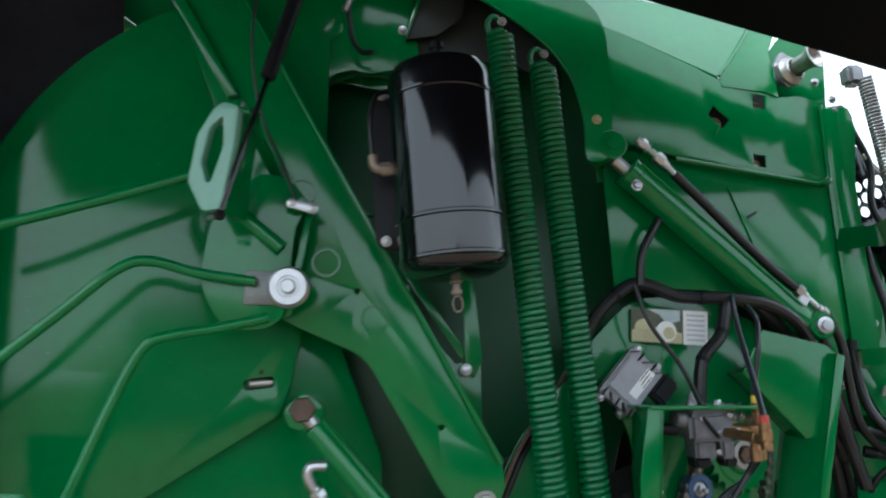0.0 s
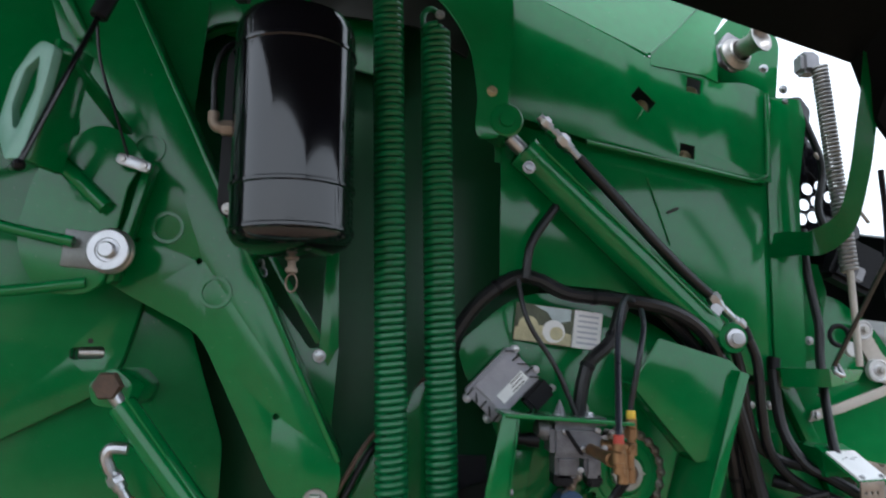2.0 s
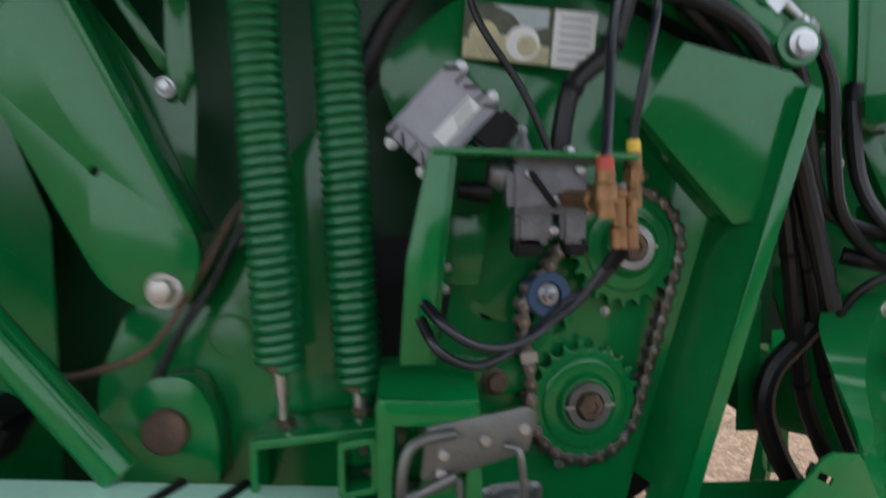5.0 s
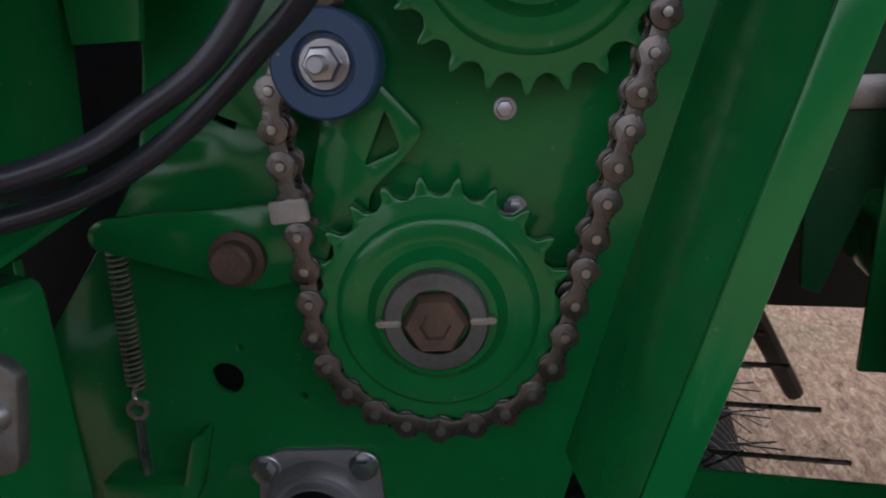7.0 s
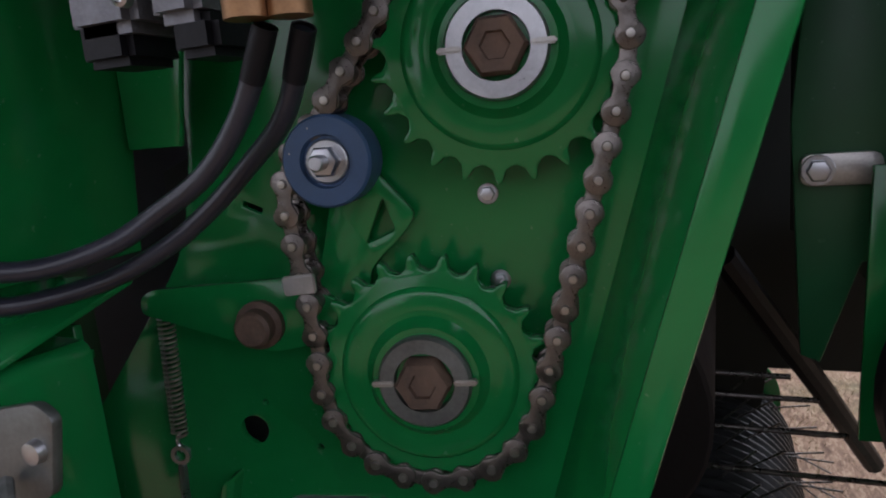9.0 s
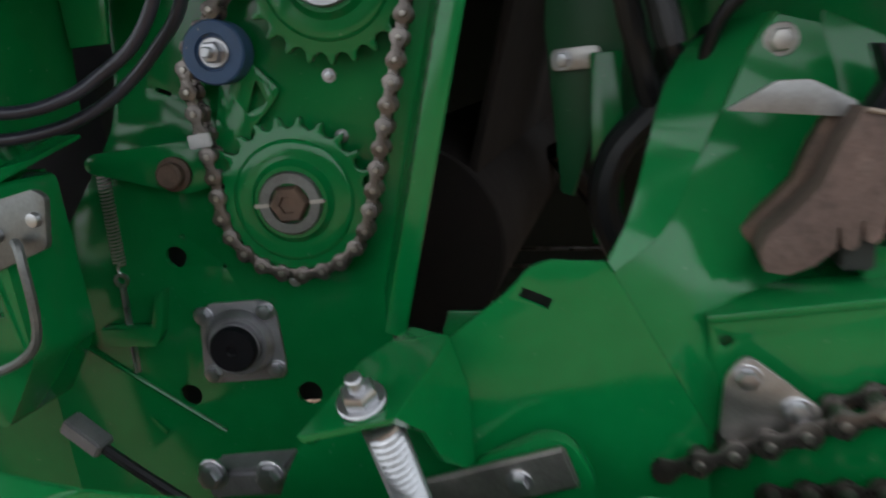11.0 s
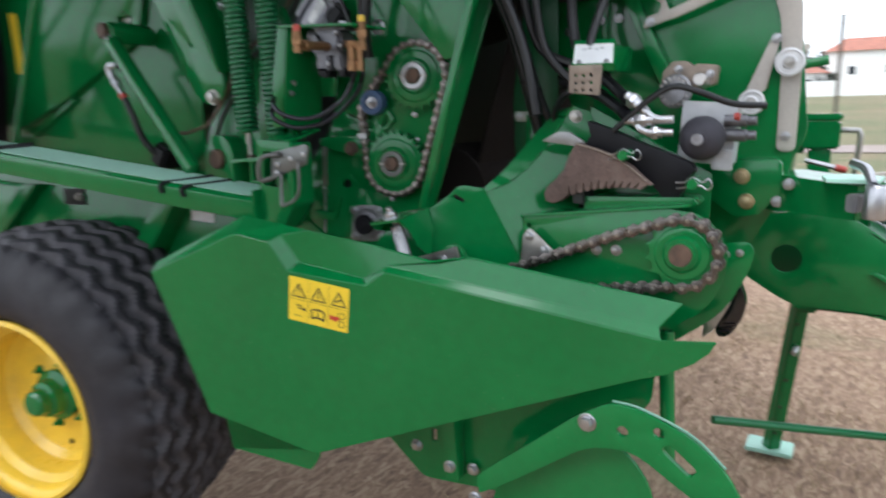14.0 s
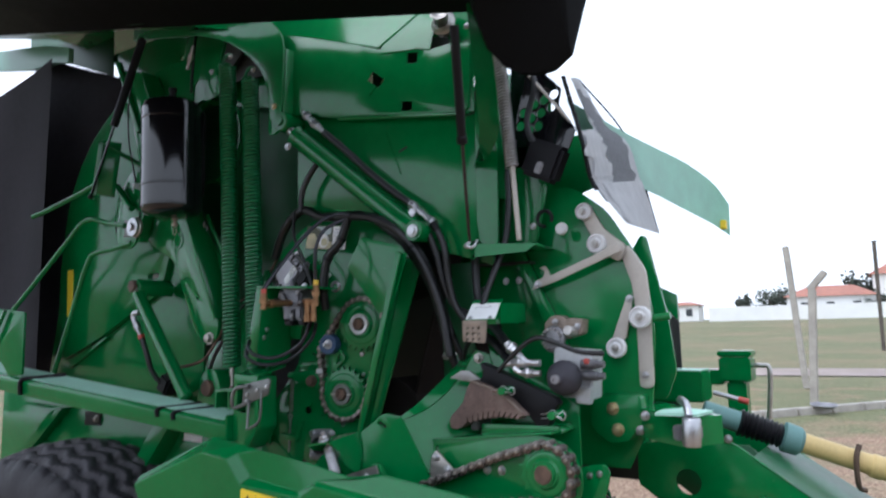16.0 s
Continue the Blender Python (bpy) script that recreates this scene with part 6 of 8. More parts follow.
fpts = rounded([(0.605, 0.890), (0.612, 0.952), (0.622, 0.962), (0.678, 0.962), (0.690, 0.952), (0.692, 0.888), (0.68, 0.877), (0.615, 0.876)], 0.010)
part("flange", plate(fpts, -0.018, -0.001, bev=0.003), CAST, fb)
part("ring", lathe([(0.036, 0.0), (0.034, 0.006), (0.031, 0.010), (0.029, 0.008), (0.026, 0.008), (0.025, 0.014), (0.022, 0.014), (0.021, 0.008)], along((0.648, -0.018, 0.919), OUT), 36, cap=False), CAST, fb)
part("shaft", lathe([(0.0235, 0), (0.0235, 0.024), (0.0215, 0.027), (0.006, 0.027), (0.004, 0.025), (0, 0.025)], along((0.648, -0.014, 0.919), OUT), 28), BLACK, fb, "dark shaft end")
for p in ((0.616, 0.950), (0.680, 0.951), (0.682, 0.888), (0.615, 0.887)):
    part("bolt", bolt((p[0], -0.018, p[1]), OUT, 0.0065), ZINC, fb)

swing(fb, 0.62).location += Vector((-0.011, 0.0, 0.006))

# ---- small zinc spring on the hook bracket ----
zs = thing("zinc_spring", (0.745, -0.08, 0.85), "bright zinc tension spring on a green hook", "spring")
part("coil", helix((0.878, -0.232, 0.972), (0.886, -0.205, 0.880), 0.0105, 0.0028, 17, 12, 6), ZINC, zs)
part("eye", tube([(0.878, -0.232, 0.972), (0.876, -0.236, 0.982), (0.872, -0.236, 0.992)], 0.003, 6, 4), ZINC, zs)
part("hook_nut", bolt((0.870, -0.236, 0.986), (0, -0.4, 1), 0.010, stud=0.008), ZINC, zs)
lk = thing("lower_link", (0.93, -0.17, 0.86), "dark steel link behind the side cover", "link")
part("link_bar", block((0.935, -0.178, 0.897), (0.105, 0.006, 0.030), Matrix.Rotation(radians(-18), 4, "Y")), STEEL, lk)
part("link_lug", plate(rounded([(0.90, 0.86), (0.915, 0.905), (0.965, 0.930), (0.985, 0.925), (1.0, 0.895), (0.99, 0.86)], 0.010), -0.172, -0.160), GREEN, lk)
bolts(lk, [(0.950, -0.181, 0.900)], 0.006)
part("link_end", block((0.742, -0.17, 0.885), (0.075, 0.03, 0.024), Matrix.Rotation(radians(-8), 4, "Y"), 0.004), CAST, lk, "bare steel link end")
bolts(lk, [(0.715, -0.185, 0.893), (0.765, -0.185, 0.895)], 0.008)
part("wire_plug", block((0.545, -0.13, 0.885), (0.042, 0.02, 0.016), Matrix.Rotation(radians(38), 4, "Y")), CAST, lk, "grey cable plug")
part("wire", tube([(0.560, -0.13, 0.872), (0.60, -0.13, 0.845), (0.64, -0.13, 0.82)], 0.005, 8), HOSE, lk)

# ---- lower side cover ----
cov = thing("side_cover", (0.8, -0.3, 0.5), "large smooth green lower side cover with folded top edge", "side cover")


def face_y(x, z):
    return -0.402 + 0.228 * (x - 0.364) - 0.10 * (z - 0.86)


A, B, B2, DL, EL, F5, F6 = [(x, face_y(x, z), z) for x, z in ((0.362, 0.860), (0.578, 0.951), (0.650, 0.938), (0.684, 0.880), (0.846, 0.860), (0.886, 0.889), (1.367, 0.797))]
L = [(0.372, -0.392, 0.882), (0.55, -0.305, 0.978), (0.66, -0.302, 0.966), (0.718, -0.300, 0.959), (0.845, -0.276, 0.940), (1.031, -0.214, 0.920), (1.396, -0.140, 0.857)]
C, D, E, FU, GU, ML = (0.660, -0.319, 0.948), (0.696, -0.308, 0.895), (0.838, -0.284, 0.872), (0.888, -0.272, 0.902), (1.362, -0.158, 0.815), (0.975, -0.252, 0.914)
tip = [(x, face_y(x, z) + b, z) for x, z, b in ((1.450, 0.795, 0.022), (1.438, 0.772, 0.022), (1.415, 0.752, 0.018), (1.372, 0.731, 0.006))]
low = [(x, face_y(x, z), z) for x, z in ((1.335, 0.722), (0.690, 0.475), (0.445, 0.541), (0.405, 0.70))]
cb = bmesh.new()
for loop_pts in ([A, B, B2, DL, EL, F5, F6] + tip + low, [A, L[0], L[1], B], [B, L[1], L[2], C, B2], [B2, C, D, DL], [C, L[2], L[3], L[4], E, D], [D, E, EL, DL], [E, L[4], ML, FU], [E, FU, F5], [E, F5, EL], [FU, ML, L[5]], [FU, L[5], L[6], GU], [F5, FU, GU, F6]):
    cb.faces.new([cb.verts.new(p) for p in loop_pts])
bmesh.ops.remove_doubles(cb, verts=cb.verts, dist=0.0005)
bmesh.ops.triangulate(cb, faces=[f for f in cb.faces if len(f.verts) > 4])
bmesh.ops.solidify(cb, geom=cb.faces[:], thickness=0.0035)
bmesh.ops.recalc_face_normals(cb, faces=cb.faces)
sharp = [e for e in cb.edges if len(e.link_faces) == 2 and e.calc_face_angle(0) > 0.25]
bmesh.ops.bevel(cb, geom=sharp, offset=0.0018, segments=3, affect="EDGES", clamp_overlap=True)
part("cover_sheet", cb, GREEN, cov, crease=0.15)
tab = bmesh.new()
tp = [(0.468, face_y(0.468, 0.53) + 0.012, 0.532), (0.690, face_y(0.69, 0.475) + 0.012, 0.476), (0.684, face_y(0.684, 0.46) + 0.02, 0.458), (0.648, face_y(0.648, 0.41) + 0.03, 0.412), (0.456, face_y(0.456, 0.44) + 0.03, 0.438)]
tv = [tab.verts.new(p) for p in tp]
tab.faces.new(tv)
bmesh.ops.solidify(tab, geom=tab.faces[:], thickness=0.004)
part("lower_tab", tab, GREEN, cov)
part("fold_slit", tube([(0.641, -0.347, 0.937), (0.660, -0.321, 0.949)], 0.0016, 6), DARK, cov)
part("fold_slit", lathe([(0.004, 0), (0.004, 0.001), (0, 0.001)], along((0.696, -0.3100, 0.895), OUT), 8), DARK, cov)

# ---- warning decal ----
dec = thing("warning_decal", (0.735, -0.33, 0.77), "yellow warning decal with six black pictograms", "decal")
ux = Vector((1, 0.228, 0)).normalized()
uz = Vector((0, -0.10, 1.0)).normalized()
un = ux.cross(uz)
dm = Matrix.Translation((0.674 + 0.0026 * un.x, face_y(0.674, 0.784) + 0.0026 * un.y, 0.782)) @ Matrix(((ux.x, -un.x, uz.x, 0), (ux.y, -un.y, uz.y, 0), (ux.z, -un.z, uz.z, 0), (0, 0, 0, 1))) @ Matrix.Rotation(radians(9.5), 4, "Y")


def on_decal(name, pts, lift, material, holes=()):
    return part(name, plate(pts, -lift - 0.0004, -lift, holes=holes, bev=0, m=dm), material, dec)


DW, DH = 0.129, 0.094
on_decal("film", rounded([(0, 0), (DW, 0), (DW, DH), (0, DH)], 0.003), 0.0012, DECAL)
for k in range(3):
    cx = 0.0215 + 0.043 * k
    outer_t = [(cx - 0.017, 0.052), (cx + 0.017, 0.052), (cx, 0.083)]
    inner_t = [(cx - 0.0128, 0.0545), (cx + 0.0128, 0.0545), (cx, 0.0778)]
    on_decal("warning_triangle", outer_t, 0.002, INK, [inner_t])
    if k < 2:
        on_decal("exclamation_bar", rect(cx, 0.0665, 0.0026, 0.013), 0.002, INK)
        on_decal("exclamation_dot", ring(cx, 0.0575, 0.0014, 8), 0.002, INK)
    else:
        on_decal("figure_bar", rect(cx - 0.001, 0.0635, 0.013, 0.004, 35), 0.002, INK)
on_decal("divider", rect(DW / 2, 0.0475, DW - 0.008, 0.0006), 0.002, INK)
for k in (1, 2):
    on_decal("divider", rect(0.043 * k, DH / 2, 0.0006, DH - 0.008), 0.002, INK)
on_decal("cap_shape", rect(0.023, 0.035, 0.012, 0.003, -12), 0.002, INK)
on_decal("cap_shape", ring(0.034, 0.0285, 0.0035, 12), 0.002, INK)
on_decal("cap_shape", rect(0.026, 0.029, 0.014, 0.0022, -5), 0.002, INK)
on_decal("print_line", rect(0.021, 0.013, 0.016, 0.0012), 0.002, INK)
on_decal("book", [(0.050, 0.012), (0.0645, 0.016), (0.079, 0.012), (0.079, 0.033), (0.0645, 0.037), (0.050, 0.033)], 0.002, INK, [[(0.0525, 0.0165), (0.0635, 0.0195), (0.0635, 0.0335), (0.0525, 0.0305)], [(0.0655, 0.0195), (0.0765, 0.0165), (0.0765, 0.0305), (0.0655, 0.0335)]])
on_decal("red_figure", [(0.090, 0.022), (0.090, 0.032), (0.098, 0.029), (0.109, 0.031), (0.112, 0.026), (0.104, 0.019)], 0.002, RED_INK)
for z in (0.0335, 0.0155):
    on_decal("drum_ring", ring(0.115, z, 0.0075, 18), 0.002, INK, [ring(0.115, z, 0.0062, 18)])

# ---- moulded rubber shoe on its holder ----
shoe = thing("rubber_shoe", (1.2, -0.05, 1.02), "brown moulded rubber shoe with a scalloped edge", "rubber shoe")
sc = [(1.175, 1.119), (1.163, 1.097), (1.152, 1.069), (1.138, 1.053), (1.119, 1.036), (1.113, 1.022), (1.117, 1.008), (1.132, 1.005), (1.149, 1.012), (1.162, 1.024)]
for k in range(11):
    u = k / 10.0
    w0, w1, w2 = (1 - u) ** 2, 2 * u * (1 - u), u * u
    nx, nz = 1.1630 + 0.1470 * u, w0 * 1.0390 + w1 * 1.0615 + w2 * 1.0460
    bx, bz = 1.1700 + 0.1380 * u, w0 * 1.0230 + w1 * 1.0465 + w2 * 1.0360
    sc += [(nx - 0.0006, nz), (nx + 0.0006, nz)]
    if k < 10:
        sc += [(bx - 0.004, bz + 0.001), (bx + 0.002, bz - 0.001), (bx + 0.006, bz + 0.003)]
sc += [(1.316, 1.045), (1.298, 1.06), (1.278, 1.078), (1.25, 1.094), (1.219, 1.106)]
part("sole", plate(sc, -0.068, -0.030, bev=0.0022), FELT, shoe)
part("sole_back", plate([(1.167, 1.12), (1.151, 1.093), (1.141, 1.066), (1.126, 1.051), (1.106, 1.032), (1.103, 1.014), (1.124, 1.006), (1.154, 1.031), (1.18, 1.081)], -0.030, -0.012), BROWN_RUST, shoe, "dark backing edge")
hold = thing("shoe_holder", (1.27, -0.02, 1.02), "black plastic holder bar with two green pins", "holder")
part("holder_bar", plate(rounded([(1.188, 1.159), (1.234, 1.143), (1.28, 1.122), (1.348, 1.096), (1.377, 1.084), (1.385, 1.072), (1.37, 1.055), (1.366, 1.04), (1.36, 1.024), (1.35, 1.017), (1.33, 1.024), (1.316, 1.04), (1.276, 1.073), (1.217, 1.103), (1.184, 1.114), (1.196, 1.132)], 0.003), -0.045, -0.018, bev=0.002), BLACK, hold)
part("edge_welt", tube([(1.176, -0.069, 1.118), (1.219, -0.069, 1.106), (1.25, -0.069, 1.093), (1.278, -0.069, 1.077), (1.307, -0.069, 1.053)], 0.0018, 8), TARNISH, shoe, "pale worn welt")
for p, q in (((1.270, -0.045, 1.099), (1.290, -0.080, 1.104)), ((1.390, -0.045, 1.052), (1.412, -0.085, 1.062))):
    px, pz = p[0], p[2]
    part("green_pin", lathe([(0.009, 0), (0.009, 0.046), (0.0085, 0.048), (0, 0.048)], along((px, -0.045, pz), OUT), 20), GREEN, hold, "green painted pin")
    part("spring_pin", tube([(px - 0.028, -0.084, pz + 0.002), (px - 0.014, -0.086, pz + 0.003), (px, -0.082, pz + 0.011), (px + 0.015, -0.086, pz + 0.004), (px + 0.026, -0.088, pz + 0.010), (px + 0.032, -0.088, pz), (px + 0.025, -0.088, pz - 0.008), (px + 0.014, -0.086, pz - 0.002), (px - 0.004, -0.090, pz - 0.004), (px - 0.026, -0.085, pz - 0.008)], 0.0013, 6, 6), ZINC, hold, "wire spring pin")
part("tab", plate(rounded([(1.094, 1.121), (1.128, 1.139), (1.150, 1.138), (1.180, 1.120), (1.176, 1.110)], 0.003), -0.036, -0.028), DULL, hold, "bare worn pointed tab")

# ---- valve block, filter and levers at the front ----
tray = thing("terminal_tray", (1.19, -0.03, 1.21), "white topped tray over a perforated bare metal bracket", "tray")
tm = Matrix.Translation((1.193, -0.030, 1.283)) @ Matrix.Rotation(radians(17), 4, "Z") @ Matrix.Rotation(radians(32), 4, "X")
part("tray_top", merge(bmesh.new(), block((0, -0.008, 0), (0.070, 0.074, 0.004), None, 0.001), tm), WHITE, tray, "white tray face")
for k in range(4):
    part("print_line", merge(bmesh.new(), block((-0.018 + 0.011 * k, 0.006 + 0.003 * (k % 2), 0.0026), (0.008, 0.0016, 0.0006), Matrix.Rotation(0.5 - 0.3 * k, 4, "Z")), tm), INK, tray)
part("tray_lip", merge(bmesh.new(), block((0, -0.048, -0.004), (0.076, 0.004, 0.014), None, 0.001), tm), GREEN, tray)
part("tray_sheet", merge(bmesh.new(), block((0, 0.004, -0.004), (0.076, 0.10, 0.003), None, 0.001), tm), GREEN, tray)
for k in (-1, 1):
    part("tray_screw", merge(bmesh.new(), bolt((0.024 * k, -0.040, 0.002), (0, 0, 1), 0.0035), tm), ZINC, tray)
part("perforated_bracket", shear(plate(rounded([(1.167, 1.258), (1.223, 1.258), (1.218, 1.204), (1.167, 1.210)], 0.003), -0.078, -0.074, holes=[ring(1.178 + 0.013 * i, 1.214 + 0.013 * j, 0.003, 10) for i in range(3) for j in range(3)]), 0.3, 1.19), TARNISH, tray, "brownish perforated bracket")
part("post", block((1.19, 0.075, 1.275), (0.05, 0.13, 0.05)), GREEN, tray)

vblock = thing("hydraulic_valve_block", (1.39, -0.03, 1.09), "grey machined hydraulic valve block with a black round accumulator", "valve block")
part("block_body", block((1.387, 0.062, 1.133), (0.096, 0.06, 0.110), Matrix.Rotation(radians(4), 4, "Y"), 0.003), MACHINED, vblock)
part("base_foot", block((1.418, 0.024, 1.086), (0.034, 0.02, 0.036), Matrix.Rotation(radians(4), 4, "Y"), 0.002), MACHINED, vblock)
acc = lathe([(0.022, 0.0), (0.022, 0.018), (0.033, 0.026), (0.038, 0.036), (0.0390, 0.046), (0.037, 0.060), (0.030, 0.074), (0.020, 0.084), (0.012, 0.087), (0.012, 0.095), (0.0, 0.095)], along((1.386, 0.032, 1.126), (0.05, -1, 0)), 48)
accu = part("accumulator", acc, FABRIC, vblock, "black domed accumulator")
part("cap_screw", lathe([(0.010, 0), (0.010, 0.006), (0.009, 0.008), (0.005, 0.008), (0.0045, 0.004), (0, 0.004)], along((1.390, -0.062, 1.126), OUT), 20), CAST, accu)


def vb_fitting(p, q, r=0.010):
    fitting(p, q, vblock, r)


vb_fitting((1.262, -0.05, 1.158), (1.345, -0.045, 1.160), 0.0105)
vb_fitting((1.300, -0.05, 1.137), (1.345, -0.045, 1.137), 0.0095)
vb_fitting((1.262, -0.045, 1.203), (1.300, -0.05, 1.172), 0.0115)
part("bent_pipe", tube([(1.298, -0.05, 1.174), (1.312, -0.05, 1.164), (1.330, -0.048, 1.160)], 0.006, 8, 4), ZINC, vblock)
part("bent_pipe", tube([(1.285, -0.05, 1.160), (1.288, -0.055, 1.145), (1.302, -0.055, 1.137)], 0.006, 8, 4), ZINC, vblock)
for z in (1.155, 1.130):
    part("solenoid", lathe([(0.011, 0), (0.011, 0.036), (0.008, 0.038), (0.008, 0.052), (0.0, 0.053)], along((1.42, 0.01, z), (1, 0, 0)), 16), VALVE, vblock, "dull steel solenoid")
part("red_cap", rod((1.44, -0.02, 1.163), (1.449, -0.02, 1.163), 0.0065, 12), RED, vblock, "red cap")
hose("hydraulic_hose", [(1.262, -0.042, 1.168), (1.235, -0.020, 1.184), (1.206, 0.0, 1.200), (1.162, 0.030, 1.218), (1.10, 0.06, 1.235)], 0.0105, "black hose into the valve block")
hose("hydraulic_hose", [(1.268, -0.045, 1.192), (1.242, -0.020, 1.208), (1.214, 0.0, 1.228), (1.183, 0.020, 1.247), (1.148, 0.040, 1.270), (1.12, 0.060, 1.33), (1.112, 0.068, 1.42), (1.115, 0.07, 1.46)], 0.0105, "black hose rising along the post")
hose("cable", [(1.24, -0.05, 1.14), (1.30, -0.06, 1.19), (1.345, -0.06, 1.215), (1.39, -0.06, 1.205), (1.44, -0.05, 1.185), (1.49, -0.03, 1.18)], 0.0055, "black cable arching over the valve block")
hose("cable", [(1.165, 0.0, 1.225), (1.115, 0.02, 1.205), (1.09, 0.04, 1.17), (1.085, 0.06, 1.12)], 0.006, "thin black cable to the tray")

drum = thing("clutch_drum", (1.33, 0.04, 1.21), "grey ribbed clutch drum on a bracket", "clutch")
drum_body = part("drum_body", lathe([(0.0, 0), (0.030, 0), (0.032, 0.004), (0.032, 0.012), (0.026, 0.014), (0.026, 0.022), (0.014, 0.024), (0.0, 0.026)], along((1.318, 0.03, 1.205), (-0.2, -1, 0.1)), 30), CAST, drum)
for k in range(16):
    a = 2 * math.pi * k / 16
    part("rib", block((1.316 + 0.024 * math.cos(a), 0.010, 1.206 + 0.024 * math.sin(a)), (0.004, 0.01, 0.008), Matrix.Rotation(-a + math.pi / 2, 4, "Y"), 0.001), STEEL, drum_body)
part("drum_bracket", plate(rounded([(1.285, 1.215), (1.288, 1.245), (1.306, 1.262), (1.330, 1.262), (1.346, 1.250), (1.350, 1.256), (1.388, 1.252), (1.384, 1.218), (1.345, 1.205)], 0.006), 0.035, 0.07), TARNISH, drum)
part("drum_boss", rod((1.365, 0.04, 1.222), (1.362, 0.0, 1.226), 0.012, 16), STEEL, drum)
drum.location += Vector((0.0, 0.065, 0.004))
bolts(drum, [(1.318, 0.03, 1.247), (1.376, 0.03, 1.236)], 0.005)

lev = thing("knotter_levers", (1.49, 0.15, 1.1), "warm grey steel levers with white rollers", "lever")
part("upper_lever", plate(rounded([(1.358, 1.535), (1.385, 1.535), (1.42, 1.47), (1.475, 1.425), (1.455, 1.385), (1.405, 1.42), (1.365, 1.50)], 0.015), 0.090, 0.098), GREY_PAINT, lev)
part("main_lever", plate(rounded([(1.452, 1.418), (1.475, 1.43), (1.515, 1.365), (1.522, 1.26), (1.520, 1.085), (1.487, 1.085), (1.487, 1.25), (1.480, 1.335)], 0.014), 0.100, 0.110), GREY_PAINT, lev)
part("side_lever", plate(rounded([(1.232, 1.330), (1.240, 1.352), (1.262, 1.358), (1.268, 1.375), (1.252, 1.385), (1.270, 1.388), (1.282, 1.362), (1.40, 1.405), (1.465, 1.432), (1.470, 1.41), (1.40, 1.385), (1.30, 1.348)], 0.004), 0.062, 0.068), GREY_PAINT, lev)
part("lower_lever", plate(rounded([(1.425, 1.195), (1.462, 1.200), (1.482, 1.295), (1.470, 1.305)], 0.008), 0.09, 0.096), GREY_PAINT, lev)
for c, r in (((1.372, 1.520), 0.021), ((1.402, 1.436), 0.024), ((1.502, 1.252), 0.026), ((1.440, 1.180), 0.024)):
    lever_roller = part("roller", lathe([(0.006, 0.0), (r, 0.0), (r, 0.012), (r * 0.85, 0.014), (r * 0.8, 0.010), (r * 0.5, 0.010), (r * 0.42, 0.016), (0, 0.016)], along((c[0], 0.090, c[1]), OUT), 30), NET, lev, "white plastic roller")
    part("roller_bolt", bolt((c[0], 0.074, c[1]), OUT, 0.006), STEEL, lever_roller)
bolts(lev, [(1.247, 0.062, 1.342), (1.502, 0.10, 1.115), (1.476, 0.09, 1.297), (1.45, 0.10, 1.41)], 0.006)
lev.location += Vector((0.0, 0.088, 0.006))
nb = thing("knotter_bracket", (1.5, 0.3, 1.2), "green bracket behind the levers with a short rod", "bracket")
part("plate", plate(rounded([(1.40, 1.30), (1.42, 1.42), (1.455, 1.475), (1.47, 1.47), (1.515, 1.26), (1.53, 1.12), (1.50, 1.05), (1.44, 1.05)], 0.015), 0.34, 0.35), GREEN, nb)
part("rod", rod((1.50, 0.20, 1.25), (1.565, 0.20, 1.26), 0.009), GREEN, nb)

# ---- perforated plate, stay spring, control box ----
perf = thing("perforated_plate", (1.28, 0.12, 1.75), "black perforated plate with round holes", "perforated plate")
hp_ = [ring(x, z, 0.0128, 16) for x, z in ((1.255, 1.823), (1.284, 1.83), (1.313, 1.839), (1.246, 1.788), (1.274, 1.796), (1.304, 1.807), (1.239, 1.757), (1.265, 1.762), (1.223, 1.806), (1.212, 1.772))]
part("plate", plate(rounded([(1.17, 1.66), (1.335, 1.66), (1.370, 1.735), (1.325, 1.81), (1.335, 1.85), (1.262, 1.93), (1.272, 2.0), (1.25, 2.03), (1.195, 2.022)], 0.006), 0.150, 0.154, holes=hp_ + [ring(1.242, 2.005, 0.008, 12)]), BLACK_GLOSS, perf)
stay = thing("stay_spring", (1.245, 0.0, 1.45), "grey stay spring with a steel rod", "spring")
part("coil", helix((1.214, 0.026, 2.045), (1.251, 0.026, 1.631), 0.0135, 0.0034, 52, 12, 6), DULL, stay)
part("stay_rod", rod((1.251, 0.026, 1.645), (1.262, 0.031, 1.450), 0.0065, 12), GREY_PAINT, stay)
part("top_hook", block((1.200, 0.045, 2.055), (0.04, 0.04, 0.045), None, 0.008), CAST, stay)
stv = thing("gas_strut", (1.163, -0.035, 1.445), "black gas strut between the shelf and the raised shield", "gas strut")
s0, s1, s2 = Vector((1.163, -0.038, 1.448)), Vector((1.218, -0.145, 1.665)), Vector((1.268, -0.240, 1.860))
part("rod", rod(s0, s1, 0.0042, 10), BLACK_GLOSS, stv)
part("cylinder", rod(s1, s1.lerp(s2, 1.15), 0.0105, 16), BLACK, stv)
part("rod_seal", rod(s1 - (s2 - s1) * 0.02, s1 + (s2 - s1) * 0.06, 0.0125, 16), BLACK, stv)
part("hook", tube([s0 + Vector((0.014, 0.012, 0.004)), s0 + Vector((0.012, -0.006, -0.014)), s0 + Vector((-0.004, -0.012, -0.010)), s0], 0.0045, 8, 5), ZINC, stv)
